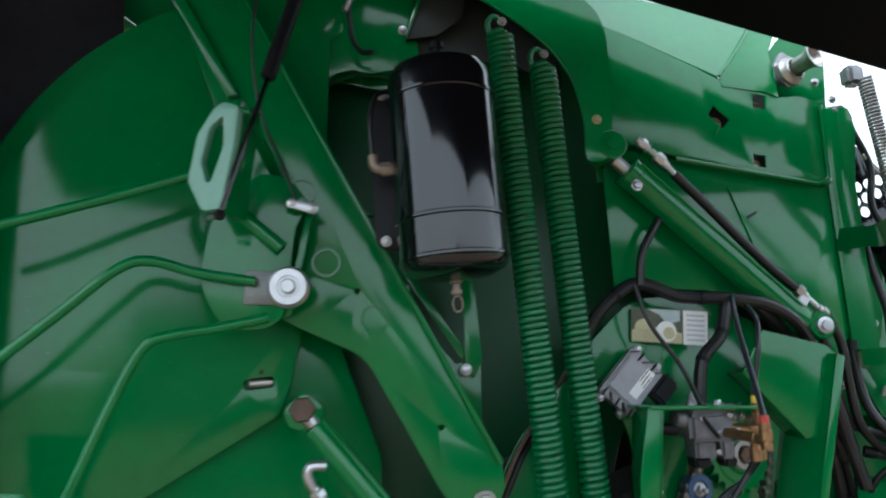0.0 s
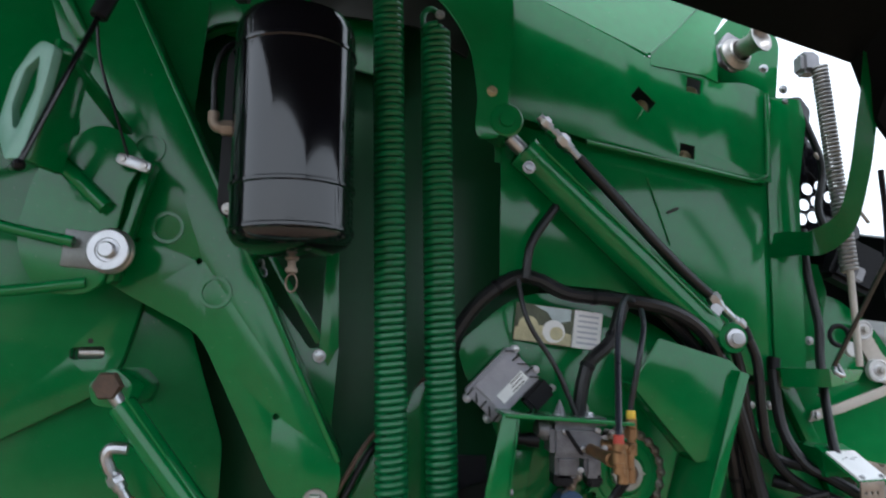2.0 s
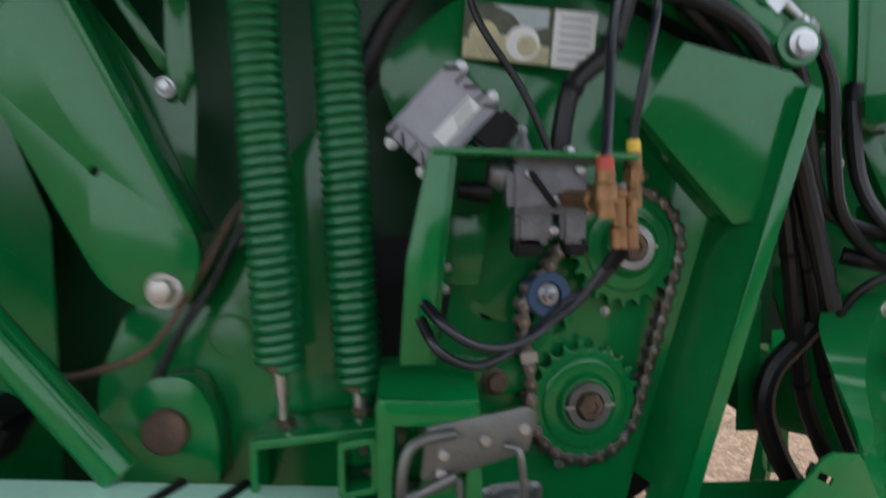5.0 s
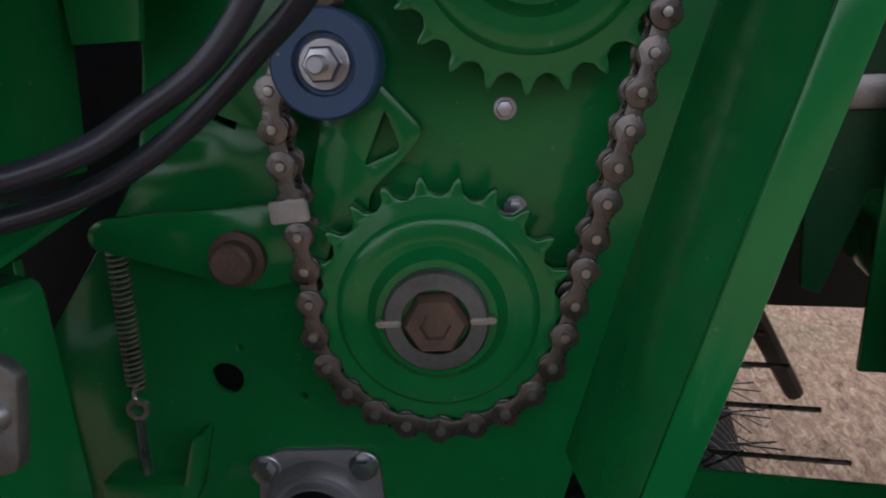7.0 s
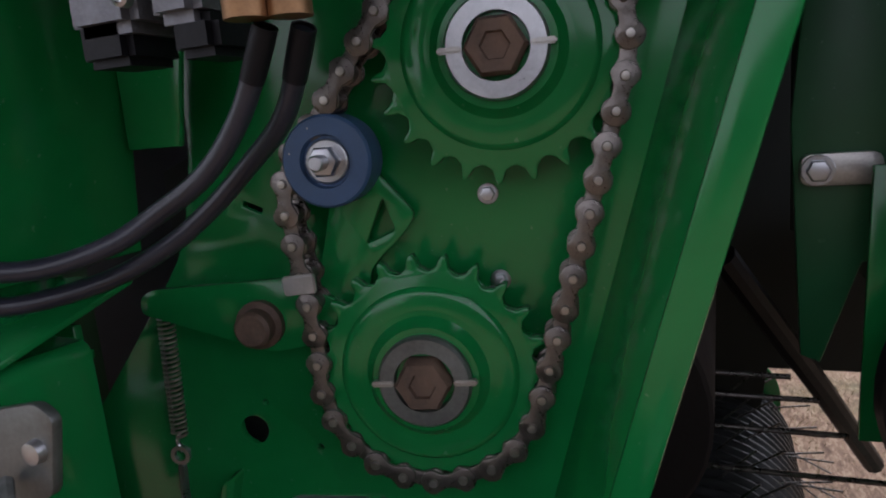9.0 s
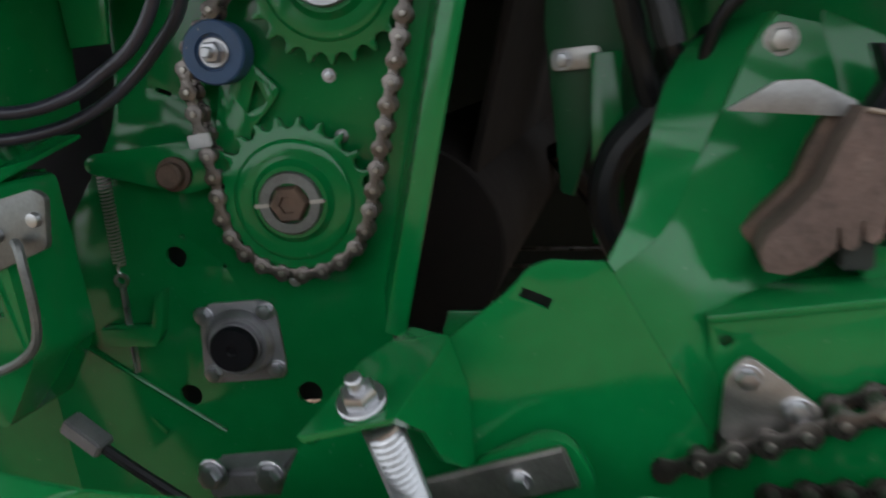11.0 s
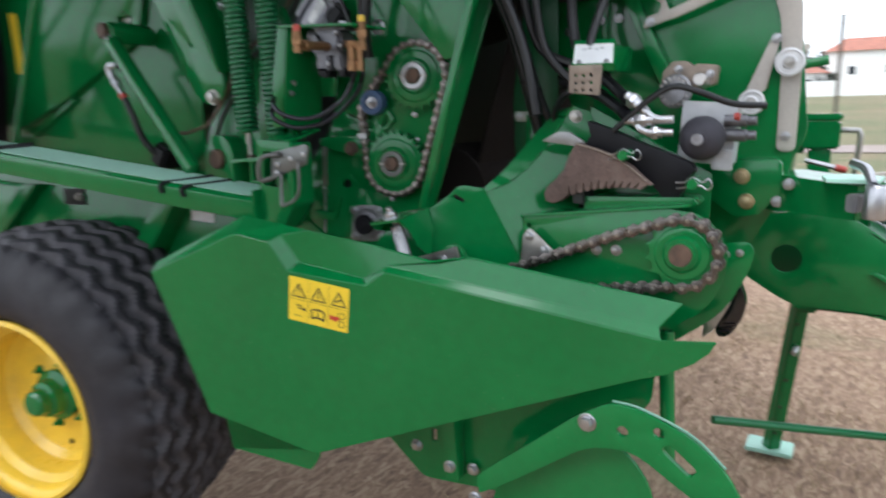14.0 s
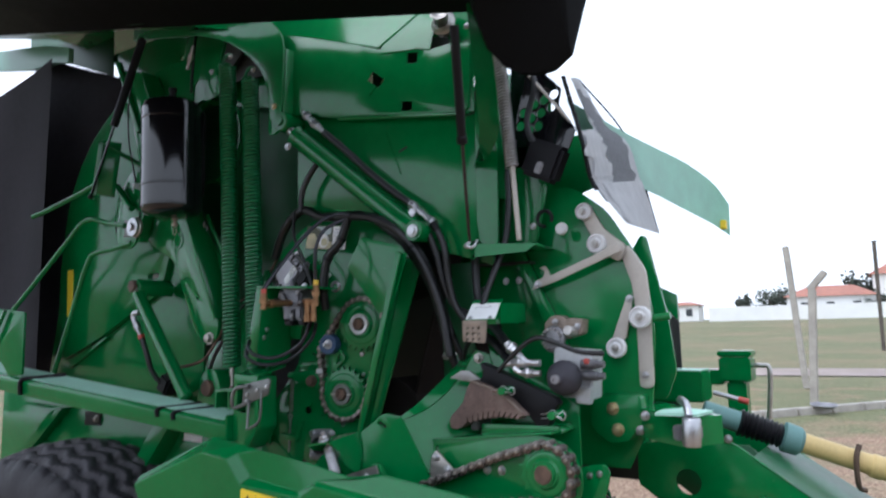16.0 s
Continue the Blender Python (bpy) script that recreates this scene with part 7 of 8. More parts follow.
cbx2 = thing("control_box", (1.37, 0.05, 1.62), "black plastic control box with cables", "control box")
part("sheet_edge", tube([(1.285, 0.080, 1.868), (1.345, 0.080, 1.79), (1.396, 0.080, 1.722)], 0.004, 8), GREY_PAINT, cbx2, "pale sheet edge")
cbx2.location += Vector((-0.028, 0.042, 0.026))
part("box", block((1.335, 0.055, 1.625), (0.10, 0.05, 0.095), Matrix.Rotation(radians(25), 4, "Y"), 0.010), BLACK, cbx2)
part("lens", block((1.33, 0.03, 1.605), (0.02, 0.01, 0.03), Matrix.Rotation(radians(25), 4, "Y"), 0.003), CAST, cbx2)
part("cable", tube([(1.31, 0.06, 1.66), (1.28, 0.07, 1.74), (1.30, 0.08, 1.84), (1.27, 0.09, 1.95)], 0.008, 8), HOSE, cbx2)
part("ring_clip", tube([(1.315 + 0.020 * math.cos(a), 0.08, 1.485 + 0.020 * math.sin(a)) for a in [k * math.pi / 6 - 0.5 for k in range(11)]], 0.005, 8, 3), BLACK, cbx2, "black cable clip")
part("white_cap", lathe([(0.016, 0), (0.014, 0.008), (0, 0.010)], along((1.352, 0.10, 1.458), OUT), 18), NET, cbx2, "white plug")
hose("cable", [(1.214, 0.11, 1.724), (1.204, 0.09, 1.648), (1.209, 0.08, 1.576), (1.211, 0.07, 1.52), (1.203, 0.06, 1.448), (1.178, -0.002, 1.31), (1.19, -0.016, 1.272)], 0.0085, "black cable along the front post")

kn = thing("bearing_knob", (1.02, -0.02, 2.04), "bare steel bearing cap with a protruding tube", "bearing")
part("flange", plate(rounded([(0.985, 2.055), (1.005, 2.085), (1.045, 2.06), (1.05, 2.02), (1.02, 2.0), (0.99, 2.015)], 0.008), -0.022, -0.010, bev=0.003), CAST, kn)
part("collar", lathe([(0.034, 0), (0.034, 0.006), (0.028, 0.012), (0.026, 0.018), (0.022, 0.020)], along((1.018, -0.022, 2.034), (0.25, -1, 0.12)), 28, cap=False), STEEL, kn)
part("tube", lathe([(0.019, 0), (0.019, 0.045), (0.022, 0.055), (0.028, 0.062), (0.0285, 0.066), (0.024, 0.066), (0.018, 0.054), (0.012, 0.050), (0.0, 0.050)], along((1.018, -0.02, 2.036), (0.42, -1, 0.18)), 28), STEEL, kn)
kn.location += Vector((0.028, 0.064, 0.030))
bolts(kn, [(0.992, -0.022, 2.048), (1.042, -0.022, 2.030), (1.012, -0.022, 2.008), (1.085, -0.010, 2.015)], 0.006)

# ---- front guard screen and its green arm ----
scr = thing("front_screen", (1.4, 0.45, 1.5), "pale perforated front screen with torn white film", "screen")
near_e = curve([(1.376, 0.085, 1.853), (1.392, 0.1, 1.767), (1.406, 0.12, 1.68), (1.42, 0.14, 1.585), (1.489, 0.145, 1.481)], 7)
far_e = curve([(0.936, 1.2, 2.277), (1.055, 1.2, 2.053), (1.136, 1.2, 1.973), (1.184, 1.2, 1.803), (1.236, 1.2, 1.591)], 7)
rag = random.Random(5)


def screen_strip(name, u0, u1, v0, v1, lift, material, label="", torn=0.0):
    bm = bmesh.new()
    n = len(near_e) - 1
    k0, k1 = int(v0 * n), int(v1 * n)
    rows = []
    for k in range(k0, k1 + 1):
        a, b = near_e[k], far_e[k]
        ua = u0 + torn * rag.uniform(-1, 1)
        ub = u1 + torn * rag.uniform(-1, 1)
        off = Vector((lift * 0.8, -lift, lift * 0.3))
        rows.append([bm.verts.new(a.lerp(b, ua + (ub - ua) * j / 4) + off) for j in range(5)])
    for r, q in zip(rows, rows[1:]):
        for j in range(4):
            bm.faces.new((r[j], r[j + 1], q[j + 1], q[j]))
    bmesh.ops.solidify(bm, geom=bm.faces[:], thickness=0.002)
    return part(name, bm, material, scr, label)


SCREEN = mat("grey_perforated_screen", (0.16, 0.16, 0.175), 0.55, vary=0.5, scale=60, bump=0.3, bump_scale=90)
screen_strip("screen_sheet", 0.25, 1.0, 0.0, 0.40, 0.0, NET, "pale screen sheet")
screen_strip("screen_sheet", 0.0, 1.0, 0.40, 1.0, 0.0, NET, "pale screen sheet")
screen_strip("perforated_strip", 0.30, 0.80, 0.10, 0.76, 0.003, SCREEN, "grey perforated strip", 0.06)
screen_strip("torn_film", 0.02, 0.28, 0.40, 0.72, 0.006, NET, "torn white film", 0.07)
screen_strip("torn_film", 0.45, 0.98, 0.0, 0.14, 0.004, NET, "torn white film", 0.05)
screen_strip("torn_film", 0.10, 0.98, 0.76, 1.0, 0.004, NET, "torn white film", 0.06)
screen_strip("inner_lining", 0.0, 1.0, 0.40, 0.86, -0.006, BLACK, "black inner lining")
part("edge_strip", tube([p + Vector((-0.004, -0.003, 0.0)) for p in near_e[:-6]], 0.006, 8), BLACK, scr, "black edge strip")
part("screen_frame", tube([far_e[0], far_e[len(far_e) // 2], far_e[-1]], 0.004, 6), BLACK, scr)
gm = bmesh.new()
top = curve([(1.10, 0.70, 2.02), (1.150, 1.15, 1.990), (1.165, 1.45, 1.992), (1.197, 1.80, 1.984), (1.239, 2.10, 1.934), (1.272, 2.26, 1.846)], 6)
bot = curve([(1.19, 0.70, 1.765), (1.205, 1.15, 1.760), (1.200, 1.45, 1.760), (1.208, 1.80, 1.748), (1.225, 2.10, 1.730), (1.268, 2.26, 1.683)], 6)
tv_ = [gm.verts.new(p) for p in top]
bv_ = [gm.verts.new(p) for p in bot]
for k in range(len(tv_) - 1):
    gm.faces.new((tv_[k], tv_[k + 1], bv_[k + 1], bv_[k]))
bmesh.ops.solidify(gm, geom=gm.faces[:], thickness=0.03)
# sky glare on the outrigger is painted in with the pale green
ga = part("front_outrigger", gm, RAILTOP, body, "green curved front outrigger, painted pale for sky glare")
part("reflector", block((1.252, 2.19, 1.735), (0.035, 0.030, 0.045), None, 0.003), DECAL, ga, "small yellow reflector")

# ---- curtain at the rear ----
cur = thing("rear_curtain", (-0.9, -0.25, 1.05), "black rubber rear curtain hanging in folds", "curtain")


def curtain(x0, x1, y0, y1, ztop, zbot, amp, seed):
    bm = bmesh.new()
    nu, nv = 18, 14
    rows = []
    for v in range(nv + 1):
        w = v / nv
        row = []
        for u in range(nu + 1):
            s = u / nu
            z = ztop(s) * (1 - w) + zbot(s) * w
            bulge = amp * math.sin(3.2 * s * math.pi + seed + 1.2 * w) * (0.3 + 0.7 * w)
            inset = 0.05 * math.sin(w * math.pi * 2.4 + 0.6) * (1 - s)
            row.append(bm.verts.new((x0 + (x1 - x0) * s + inset, y0 + (y1 - y0) * s + bulge, z)))
        rows.append(row)
    for a, b in zip(rows, rows[1:]):
        for u in range(nu):
            bm.faces.new((a[u], a[u + 1], b[u + 1], b[u]))
    bmesh.ops.solidify(bm, geom=bm.faces[:], thickness=0.006)
    return bm


part("outer_sheet", curtain(-1.10, -0.52, -0.32, -0.24, lambda s: 2.10 + 0.17 * s, lambda s: 1.15 - 0.06 * s, 0.012, 0.4), FABRIC, cur)
part("inner_sheet", curtain(-0.98, -0.36, -0.20, -0.02, lambda s: min(2.14 + 0.75 * s, 2.42 - 0.21 * s), lambda s: 1.05, 0.02, 2.0), FABRIC, cur)
part("side_sheet", curtain(-1.10, -1.20, -0.32, 0.9, lambda s: 2.10, lambda s: 1.14, 0.02, 1.0), FABRIC, cur)
part("curtain_tag", plate(rounded(rect(-0.925, 1.327, 0.055, 0.12, 3), 0.006), -0.312, -0.304), WHITE, cur, "pale worn tag")

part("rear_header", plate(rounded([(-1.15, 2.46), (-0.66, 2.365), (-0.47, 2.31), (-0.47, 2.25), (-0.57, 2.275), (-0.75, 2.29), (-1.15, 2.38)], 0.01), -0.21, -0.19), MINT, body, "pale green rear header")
part("rear_roof_sheet", plate([(-1.332, 2.715), (-0.605, 2.508), (-0.592, 2.298), (-0.966, 2.446), (-1.314, 2.542)], 0.030, 0.036), DUSTY, body)
part("roof_web", plate(rounded([(-0.66, 2.40), (-0.35, 2.386), (-0.14, 2.364), (0.38, 2.30), (0.38, 1.967), (-0.30, 2.122)], 0.01), 0.040, 0.048, holes=[ring(-0.14, 2.26, 0.016, 16)]), GREEN, body)

# ---- rear lamp bar ----
lamp = thing("rear_lamp", (-0.67, -0.4, 0.9), "dusty wrapped rear lamp on a black arm", "lamp")
lb = bmesh.new()
bmesh.ops.create_icosphere(lb, subdivisions=3, radius=1)
for v in lb.verts:
    v.co *= 1 + 0.22 * noise.noise(v.co * 2.5) + 0.08 * noise.noise(v.co * 7)
bmesh.ops.scale(lb, vec=(0.075, 0.05, 0.058), verts=lb.verts)
bmesh.ops.translate(lb, verts=lb.verts, vec=(-0.67, -0.42, 0.955))
WRAP = mat("faded_pink_wrap", (0.44, 0.33, 0.31), 0.8, vary=0.35, scale=18, bump=0.4, bump_scale=50, dirt=(0.15, 0.08, 0.08), dirt_amount=0.4, dirt_scale=14)
part("wrapped_lamp", lb, WRAP, lamp)
part("lamp_lens", block((-0.655, -0.425, 0.905), (0.06, 0.03, 0.028), Matrix.Rotation(radians(12), 4, "Y"), 0.006), WHITE, lamp, "pale lamp lens")
part("lamp_bracket", block((-0.60, -0.405, 0.915), (0.13, 0.02, 0.035), Matrix.Rotation(radians(-25), 4, "Y"), 0.004), BLACK, lamp)
part("arm", block((-0.78, -0.36, 1.02), (0.42, 0.02, 0.016), Matrix.Rotation(radians(4), 4, "Y")), BLACK, lamp)
part("reflector", block((-0.53, -0.40, 0.865), (0.04, 0.010, 0.09), Matrix.Rotation(radians(-30), 4, "Y")), WHITE, lamp, "pale reflector plate")
part("arm_lug", plate(rounded(rect(-0.99, 1.03, 0.10, 0.10), 0.02), -0.40, -0.37), GREEN, lamp)

# ---- wheel ----
WX, WZ, WR, Y0, Y1 = -0.185, 0.457, 0.462, -0.500, -0.060
wheel = thing("wheel", (WX, 0.5 * (Y0 + Y1), G), "wide black implement tyre on a yellow rim", "wheel")
prof = [(0.236, 0.060), (0.246, 0.030), (0.266, 0.008), (0.310, 0.000), (0.360, 0.006), (0.400, 0.022), (0.428, 0.042)]
W = Y1 - Y0
shape = [(r, y) for r, y in prof]
nt = 44
crown = []
for k in range(nt + 1):
    s = k / nt
    y = 0.050 + (W - 0.10) * s
    crown.append((WR - 0.030 * (2 * s - 1) ** 2 - 0.004, y))
full = shape + crown + [(r, W - y) for r, y in reversed(shape)]
NA = 240
verts, faces, cuts = [], [], []
for i in range(NA):
    a = 2 * math.pi * i / NA
    for j, (r, y) in enumerate(full):
        rr, yy, cut = r, y, 0.0
        if len(shape) <= j < len(shape) + len(crown):
            s = (y - 0.05) / (W - 0.10)
            wave = 0.042 * math.sin(a * 30)
            ph = (s + wave) * 6.0
            g = abs(ph - round(ph))
            depth = 0.026 * max(0.0, 1 - (g / 0.19) ** 4)
            sip = 0.5 + 0.5 * math.sin(a * 30 + 1.2 * round(ph - 0.5))
            rr, cut = r - depth + 0.003 * sip, depth
        elif 4 <= j < len(shape) or len(full) - len(shape) <= j < len(full) - 4:
            rr = r + 0.0045 * math.tanh(3 * math.sin(a * 30)) * (1 if r > 0.39 else 0.15)
        verts.append((WX + rr * math.sin(a), Y0 + yy, WZ + rr * math.cos(a)))
        cuts.append(cut)
M = len(full)
for i in range(NA):
    for j in range(M - 1):
        i2 = (i + 1) % NA
        faces.append((i * M + j, i * M + j + 1, i2 * M + j + 1, i2 * M + j))
tme = bpy.data.meshes.new("tyre")
tme.from_pydata([tuple(Vector(v) - BASE[wheel]) for v in verts], [], faces)
tme.polygons.foreach_set("use_smooth", [True] * len(tme.polygons))
tme.materials.append(TYRE)
tme.materials.append(mat("pale_tread_edge", (0.055, 0.052, 0.060), 0.7, vary=0.4, scale=14, bump=0.2, bump_scale=90, dirt=(0.13, 0.12, 0.115), dirt_amount=0.4, dirt_scale=9))
tme.polygons.foreach_set("material_index", [1 if 0.004 < max(cuts[k] for k in f) - min(cuts[k] for k in f) and min(cuts[k] for k in f) < 0.006 else 0 for f in faces])
tyre = new("tyre", tme)
tyre.parent = wheel
wheel.rotation_euler = (0, 0, math.atan(0.19))
BASE[tyre] = BASE[wheel]
rimp = [(0.232, 0.018), (0.243, 0.022), (0.243, 0.030), (0.226, 0.036), (0.218, 0.045), (0.214, 0.070), (0.196, 0.085), (0.190, 0.12), (0.190, 0.145), (0.181, 0.155), (0.172, 0.165), (0.110, 0.172), (0.085, 0.160), (0.06, 0.160), (0.0, 0.160)]
rim_part = part("rim", lathe([(r, h) for r, h in rimp], along((WX, Y0, WZ), (0, 1, 0)), 64, cap=False), YELLOW, wheel, "deep dished yellow rim")
part("hub", lathe([(0.070, 0.0), (0.070, 0.02), (0.052, 0.03), (0.048, 0.055), (0.036, 0.062), (0.034, 0.085), (0.026, 0.092), (0.0, 0.093)], along((WX, Y0 + 0.162, WZ), OUT), 32), GREEN, wheel, "green wheel hub")
for k in range(6):
    a = 2 * math.pi * (k + 0.3) / 6
    part("wheel_bolt", bolt((WX + 0.088 * math.cos(a), Y0 + 0.160, WZ + 0.088 * math.sin(a)), OUT, 0.009, stud=0.008), GREEN, rim_part)
part("valve_hole", plate([(WX + 0.0, WZ - 0.15), (WX + 0.016, WZ - 0.148), (WX + 0.006, WZ - 0.133)], Y0 + 0.1625, Y0 + 0.167), DARK, rim_part)
axle = thing("axle", (WX, 0.5, WZ), "green steel axle beam", "axle")
part("beam", block((WX, 0.50, WZ), (0.10, 1.29, 0.10)), GREEN, axle)
part("leg", plate([(WX - 0.06, WZ), (WX + 0.06, WZ), (WX + 0.10, 0.75), (WX - 0.10, 0.75)], 0.14, 0.16), GREEN, axle)

# ---- pickup under the cover ----
pk = thing("pickup", (1.1, 0.6, 0.3), "green pickup with curved side arm and black tine drum", "pickup")
part("side_arm", plate(rounded([(1.03, 0.430), (1.025, 0.468), (1.232, 0.642), (1.295, 0.680), (1.345, 0.676), (1.43, 0.645), (1.485, 0.600), (1.52, 0.54), (1.50, 0.50), (1.42, 0.545), (1.33, 0.60), (1.25, 0.585), (1.10, 0.475)], [0.01, 0.02, 0.02, 0.02, 0.02, 0.04, 0.04, 0.02, 0.02, 0.04, 0.04, 0.03, 0.03]), -0.195, -0.183, holes=[rounded(rect(1.412, 0.600, 0.062, 0.020, -38), 0.008), ring(1.315, 0.630, 0.010, 14), ring(1.377, 0.641, 0.010, 14)]), GREEN, pk)
part("arm_lip", tube([(1.295, -0.189, 0.681), (1.345, -0.189, 0.677), (1.43, -0.189, 0.647), (1.485, -0.189, 0.602)], 0.0022, 6), MINT, pk, "pale upper lip")
part("pivot_bolt", bolt((1.252, -0.195, 0.634), OUT, 0.011), ZINC, pk, "bright pivot bolt")
part("wheel_cover", plate(rounded([(1.03, 0.40), (1.10, 0.52), (1.20, 0.575), (1.30, 0.575), (1.36, 0.50), (1.37, 0.30), (1.03, 0.30)], 0.05), -0.14, -0.13), GREEN, pk)
part("side_plate", plate(rounded([(0.72, 0.55), (0.72, 0.45), (0.83, 0.36), (1.05, 0.38), (1.12, 0.50), (1.25, 0.58), (1.335, 0.64), (1.345, 0.75), (0.9, 0.72)], 0.02), -0.09, -0.08, holes=[rect(0.862, 0.470, 0.012, 0.03)]), GREEN, pk)
part("rib", plate([(0.915, 0.40), (0.945, 0.40), (0.935, 0.56), (0.905, 0.56)], -0.13, -0.09), GREEN, pk)
bolts(pk, [(0.815, -0.09, 0.435), (0.925, -0.13, 0.43), (0.965, -0.10, 0.42), (1.02, -0.19, 0.415), (1.0, -0.09, 0.62), (0.79, -0.09, 0.56)], 0.009)
part("tube_post", rod((1.352, -0.06, 0.78), (1.366, -0.06, 0.50), 0.014, 20), GREEN, pk, "pale green tube post")
dr = lathe([(0.155, 0), (0.16, 0.004), (0.16, 0.72), (0.155, 0.724)], along((0.86, 0.40, 0.47), (0, 1, 0)), 40)
part("tine_drum", dr, BLACK, pk, "black tine drum")
for k in range(24):
    y = 0.41 + 0.03 * k
    part("strip", lathe([(0.157, 0), (0.170, 0.002), (0.177, 0.008), (0.177, 0.014), (0.170, 0.021), (0.157, 0.023)], along((0.86, y, 0.47), (0, 1, 0)), 40, cap=False), HOSE, pk, "black curved stripper band")
part("far_plate", plate(rounded([(0.88, 0.68), (0.965, 0.68), (1.014, 0.61), (1.014, 0.53), (0.985, 0.46), (0.88, 0.44)], 0.03), 1.145, 1.155), GREEN, pk)
tb = bmesh.new()
for k in range(14):
    for j in range(10):
        a = 2 * math.pi * j / 10 + 0.2 * (k % 2)
        p = Vector((0.86 + 0.16 * math.cos(a), 0.415 + 0.05 * k, 0.47 + 0.16 * math.sin(a)))
        q = Vector((0.86 + 0.24 * math.cos(a - 0.25), 0.415 + 0.05 * k, 0.47 + 0.24 * math.sin(a - 0.25)))
        tube([p, q], 0.0018, 5, smooth=False, bm=tb)
part("tine", tb, CHAIN, pk, "thin steel pickup tines", kind="stuff")
gw = thing("rubber_flap", (1.36, 0.3, 0.6), "black rubber guard flap on a silver strip", "flap")
part("flap", plate(rounded([(1.452, 0.862), (1.468, 0.82), (1.465, 0.787), (1.443, 0.748), (1.422, 0.741), (1.414, 0.761)], [0.004, 0.02, 0.02, 0.02, 0.015, 0.01]), 0.060, 0.085, bev=0.005), BLACK_GLOSS, gw, "black moulded flap")
part("strip", plate(rounded([(1.445, 0.842), (1.397, 0.778), (1.395, 0.741), (1.416, 0.760), (1.441, 0.812)], 0.004), 0.048, 0.056), ZINC, gw, "bare silver strip")
for k in range(3):
    part("flap_rib", block((1.432 + 0.004 * k, 0.058, 0.757 + 0.008 * k), (0.022, 0.004, 0.003), Matrix.Rotation(radians(-12), 4, "Y")), BLACK, gw)
wb = thing("windguard", (1.15, 0.6, 0.7), "row of thin rods over the pickup", "wind guard")
for xe, z in ((0.985, 0.839), (1.02, 0.807), (1.055, 0.759), (1.10, 0.695), (1.145, 0.615)):
    part("rod", tube([(0.80, 0.60, z + 0.004), (0.92, 0.60, z + 0.001), (xe, 0.60, z)], 0.0042, 8), CHAIN, wb)

# ---- drawbar ----
db = thing("drawbar", (1.6, 0.35, 0.8), "green box section drawbar with a round opening", "drawbar")
dpts = rounded([(1.36, 0.80), (1.36, 0.905), (1.44, 0.925), (1.595, 0.940), (1.64, 0.915), (1.75, 0.838), (1.87, 0.755), (2.6, 0.42), (2.6, 0.30), (1.95, 0.60), (1.70, 0.700), (1.52, 0.700), (1.42, 0.76)], [0.01, 0.02, 0.02, 0.03, 0.03, 0.05, 0.05, 0, 0, 0.05, 0.05, 0.05, 0.03])
part("side_web", plate(dpts, 0.50, 0.51, holes=[ring(1.496, 0.818, 0.034, 28)]), GREEN, db)
part("inner_web", plate([(1.40, 0.79), (1.40, 0.89), (1.62, 0.90), (1.70, 0.83), (1.70, 0.72), (1.50, 0.72)], 0.66, 0.67), DUSTY, db)
part("far_web", plate(dpts, 0.86, 0.87), GREEN, db)
part("top_plate", plate([(1.66, 0.89), (1.66, 0.896), (1.87, 0.761), (2.6, 0.426), (2.6, 0.42), (1.87, 0.755)], 0.50, 0.87), DUSTY, db)
part("bottom_plate", plate([(1.52, 0.70), (1.70, 0.70), (1.95, 0.60), (2.6, 0.30), (2.6, 0.306), (1.95, 0.606), (1.70, 0.706), (1.52, 0.706)], 0.50, 0.87), GREEN, db)
part("raised_rib", plate([(1.67, 0.80), (1.685, 0.805), (1.95, 0.66), (1.94, 0.648)], 0.485, 0.50), GREEN, db)
sheet("cross_beam", [[(1.47, 0.170, 1.052), (1.630, 0.030, 1.046), (1.630, 0.030, 0.988), (1.47, 0.170, 0.982)], [(1.47, 0.170, 1.052), (1.630, 0.030, 1.046), (1.690, 0.100, 1.048), (1.53, 0.240, 1.054)], [(1.630, 0.030, 1.046), (1.690, 0.100, 1.048), (1.690, 0.100, 0.990), (1.630, 0.030, 0.988)], [(1.47, 0.170, 0.982), (1.630, 0.030, 0.988), (1.690, 0.100, 0.990), (1.53, 0.240, 0.984)]], 0.005, GREEN, db)
# pale colour replaces the reflection on the tongue
sheet("bracket_tongue", [[(1.575, 0.070, 1.058), (1.585, -0.010, 1.060), (1.625, 0.010, 1.058), (1.660, 0.030, 1.056), (1.670, 0.110, 1.056), (1.610, 0.120, 1.058)]], 0.006, RAILTOP, db, "green tongue painted pale for its reflection")
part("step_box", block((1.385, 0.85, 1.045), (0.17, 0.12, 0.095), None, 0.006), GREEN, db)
# lit top of the box, laid on as a paler plate
part("step_top", block((1.385, 0.85, 1.0945), (0.16, 0.11, 0.004), None, 0.001), RAILTOP, db, "box top painted pale as if sunlit")
bolts(db, [(1.607, 0.492, 0.940), (1.52, 0.118, 1.036), (1.50, 0.140, 1.0)], 0.007)
cup = thing("hose_holder", (1.655, -0.01, 1.0), "bright zinc hose holder cup beside the beam", "holder")
part("cup", lathe([(0.0, 0.0), (0.017, 0.0), (0.018, 0.003), (0.018, 0.052), (0.016, 0.055), (0.012, 0.055), (0.012, 0.046), (0.0, 0.046)], along((1.656, -0.012, 0.998), (0.05, 0, 1)), 24), ZINC, cup)
part("cup_lug", block((1.640, 0.022, 1.020), (0.020, 0.060, 0.030), Matrix.Rotation(radians(-40), 4, "Z"), 0.003), CAST, cup)
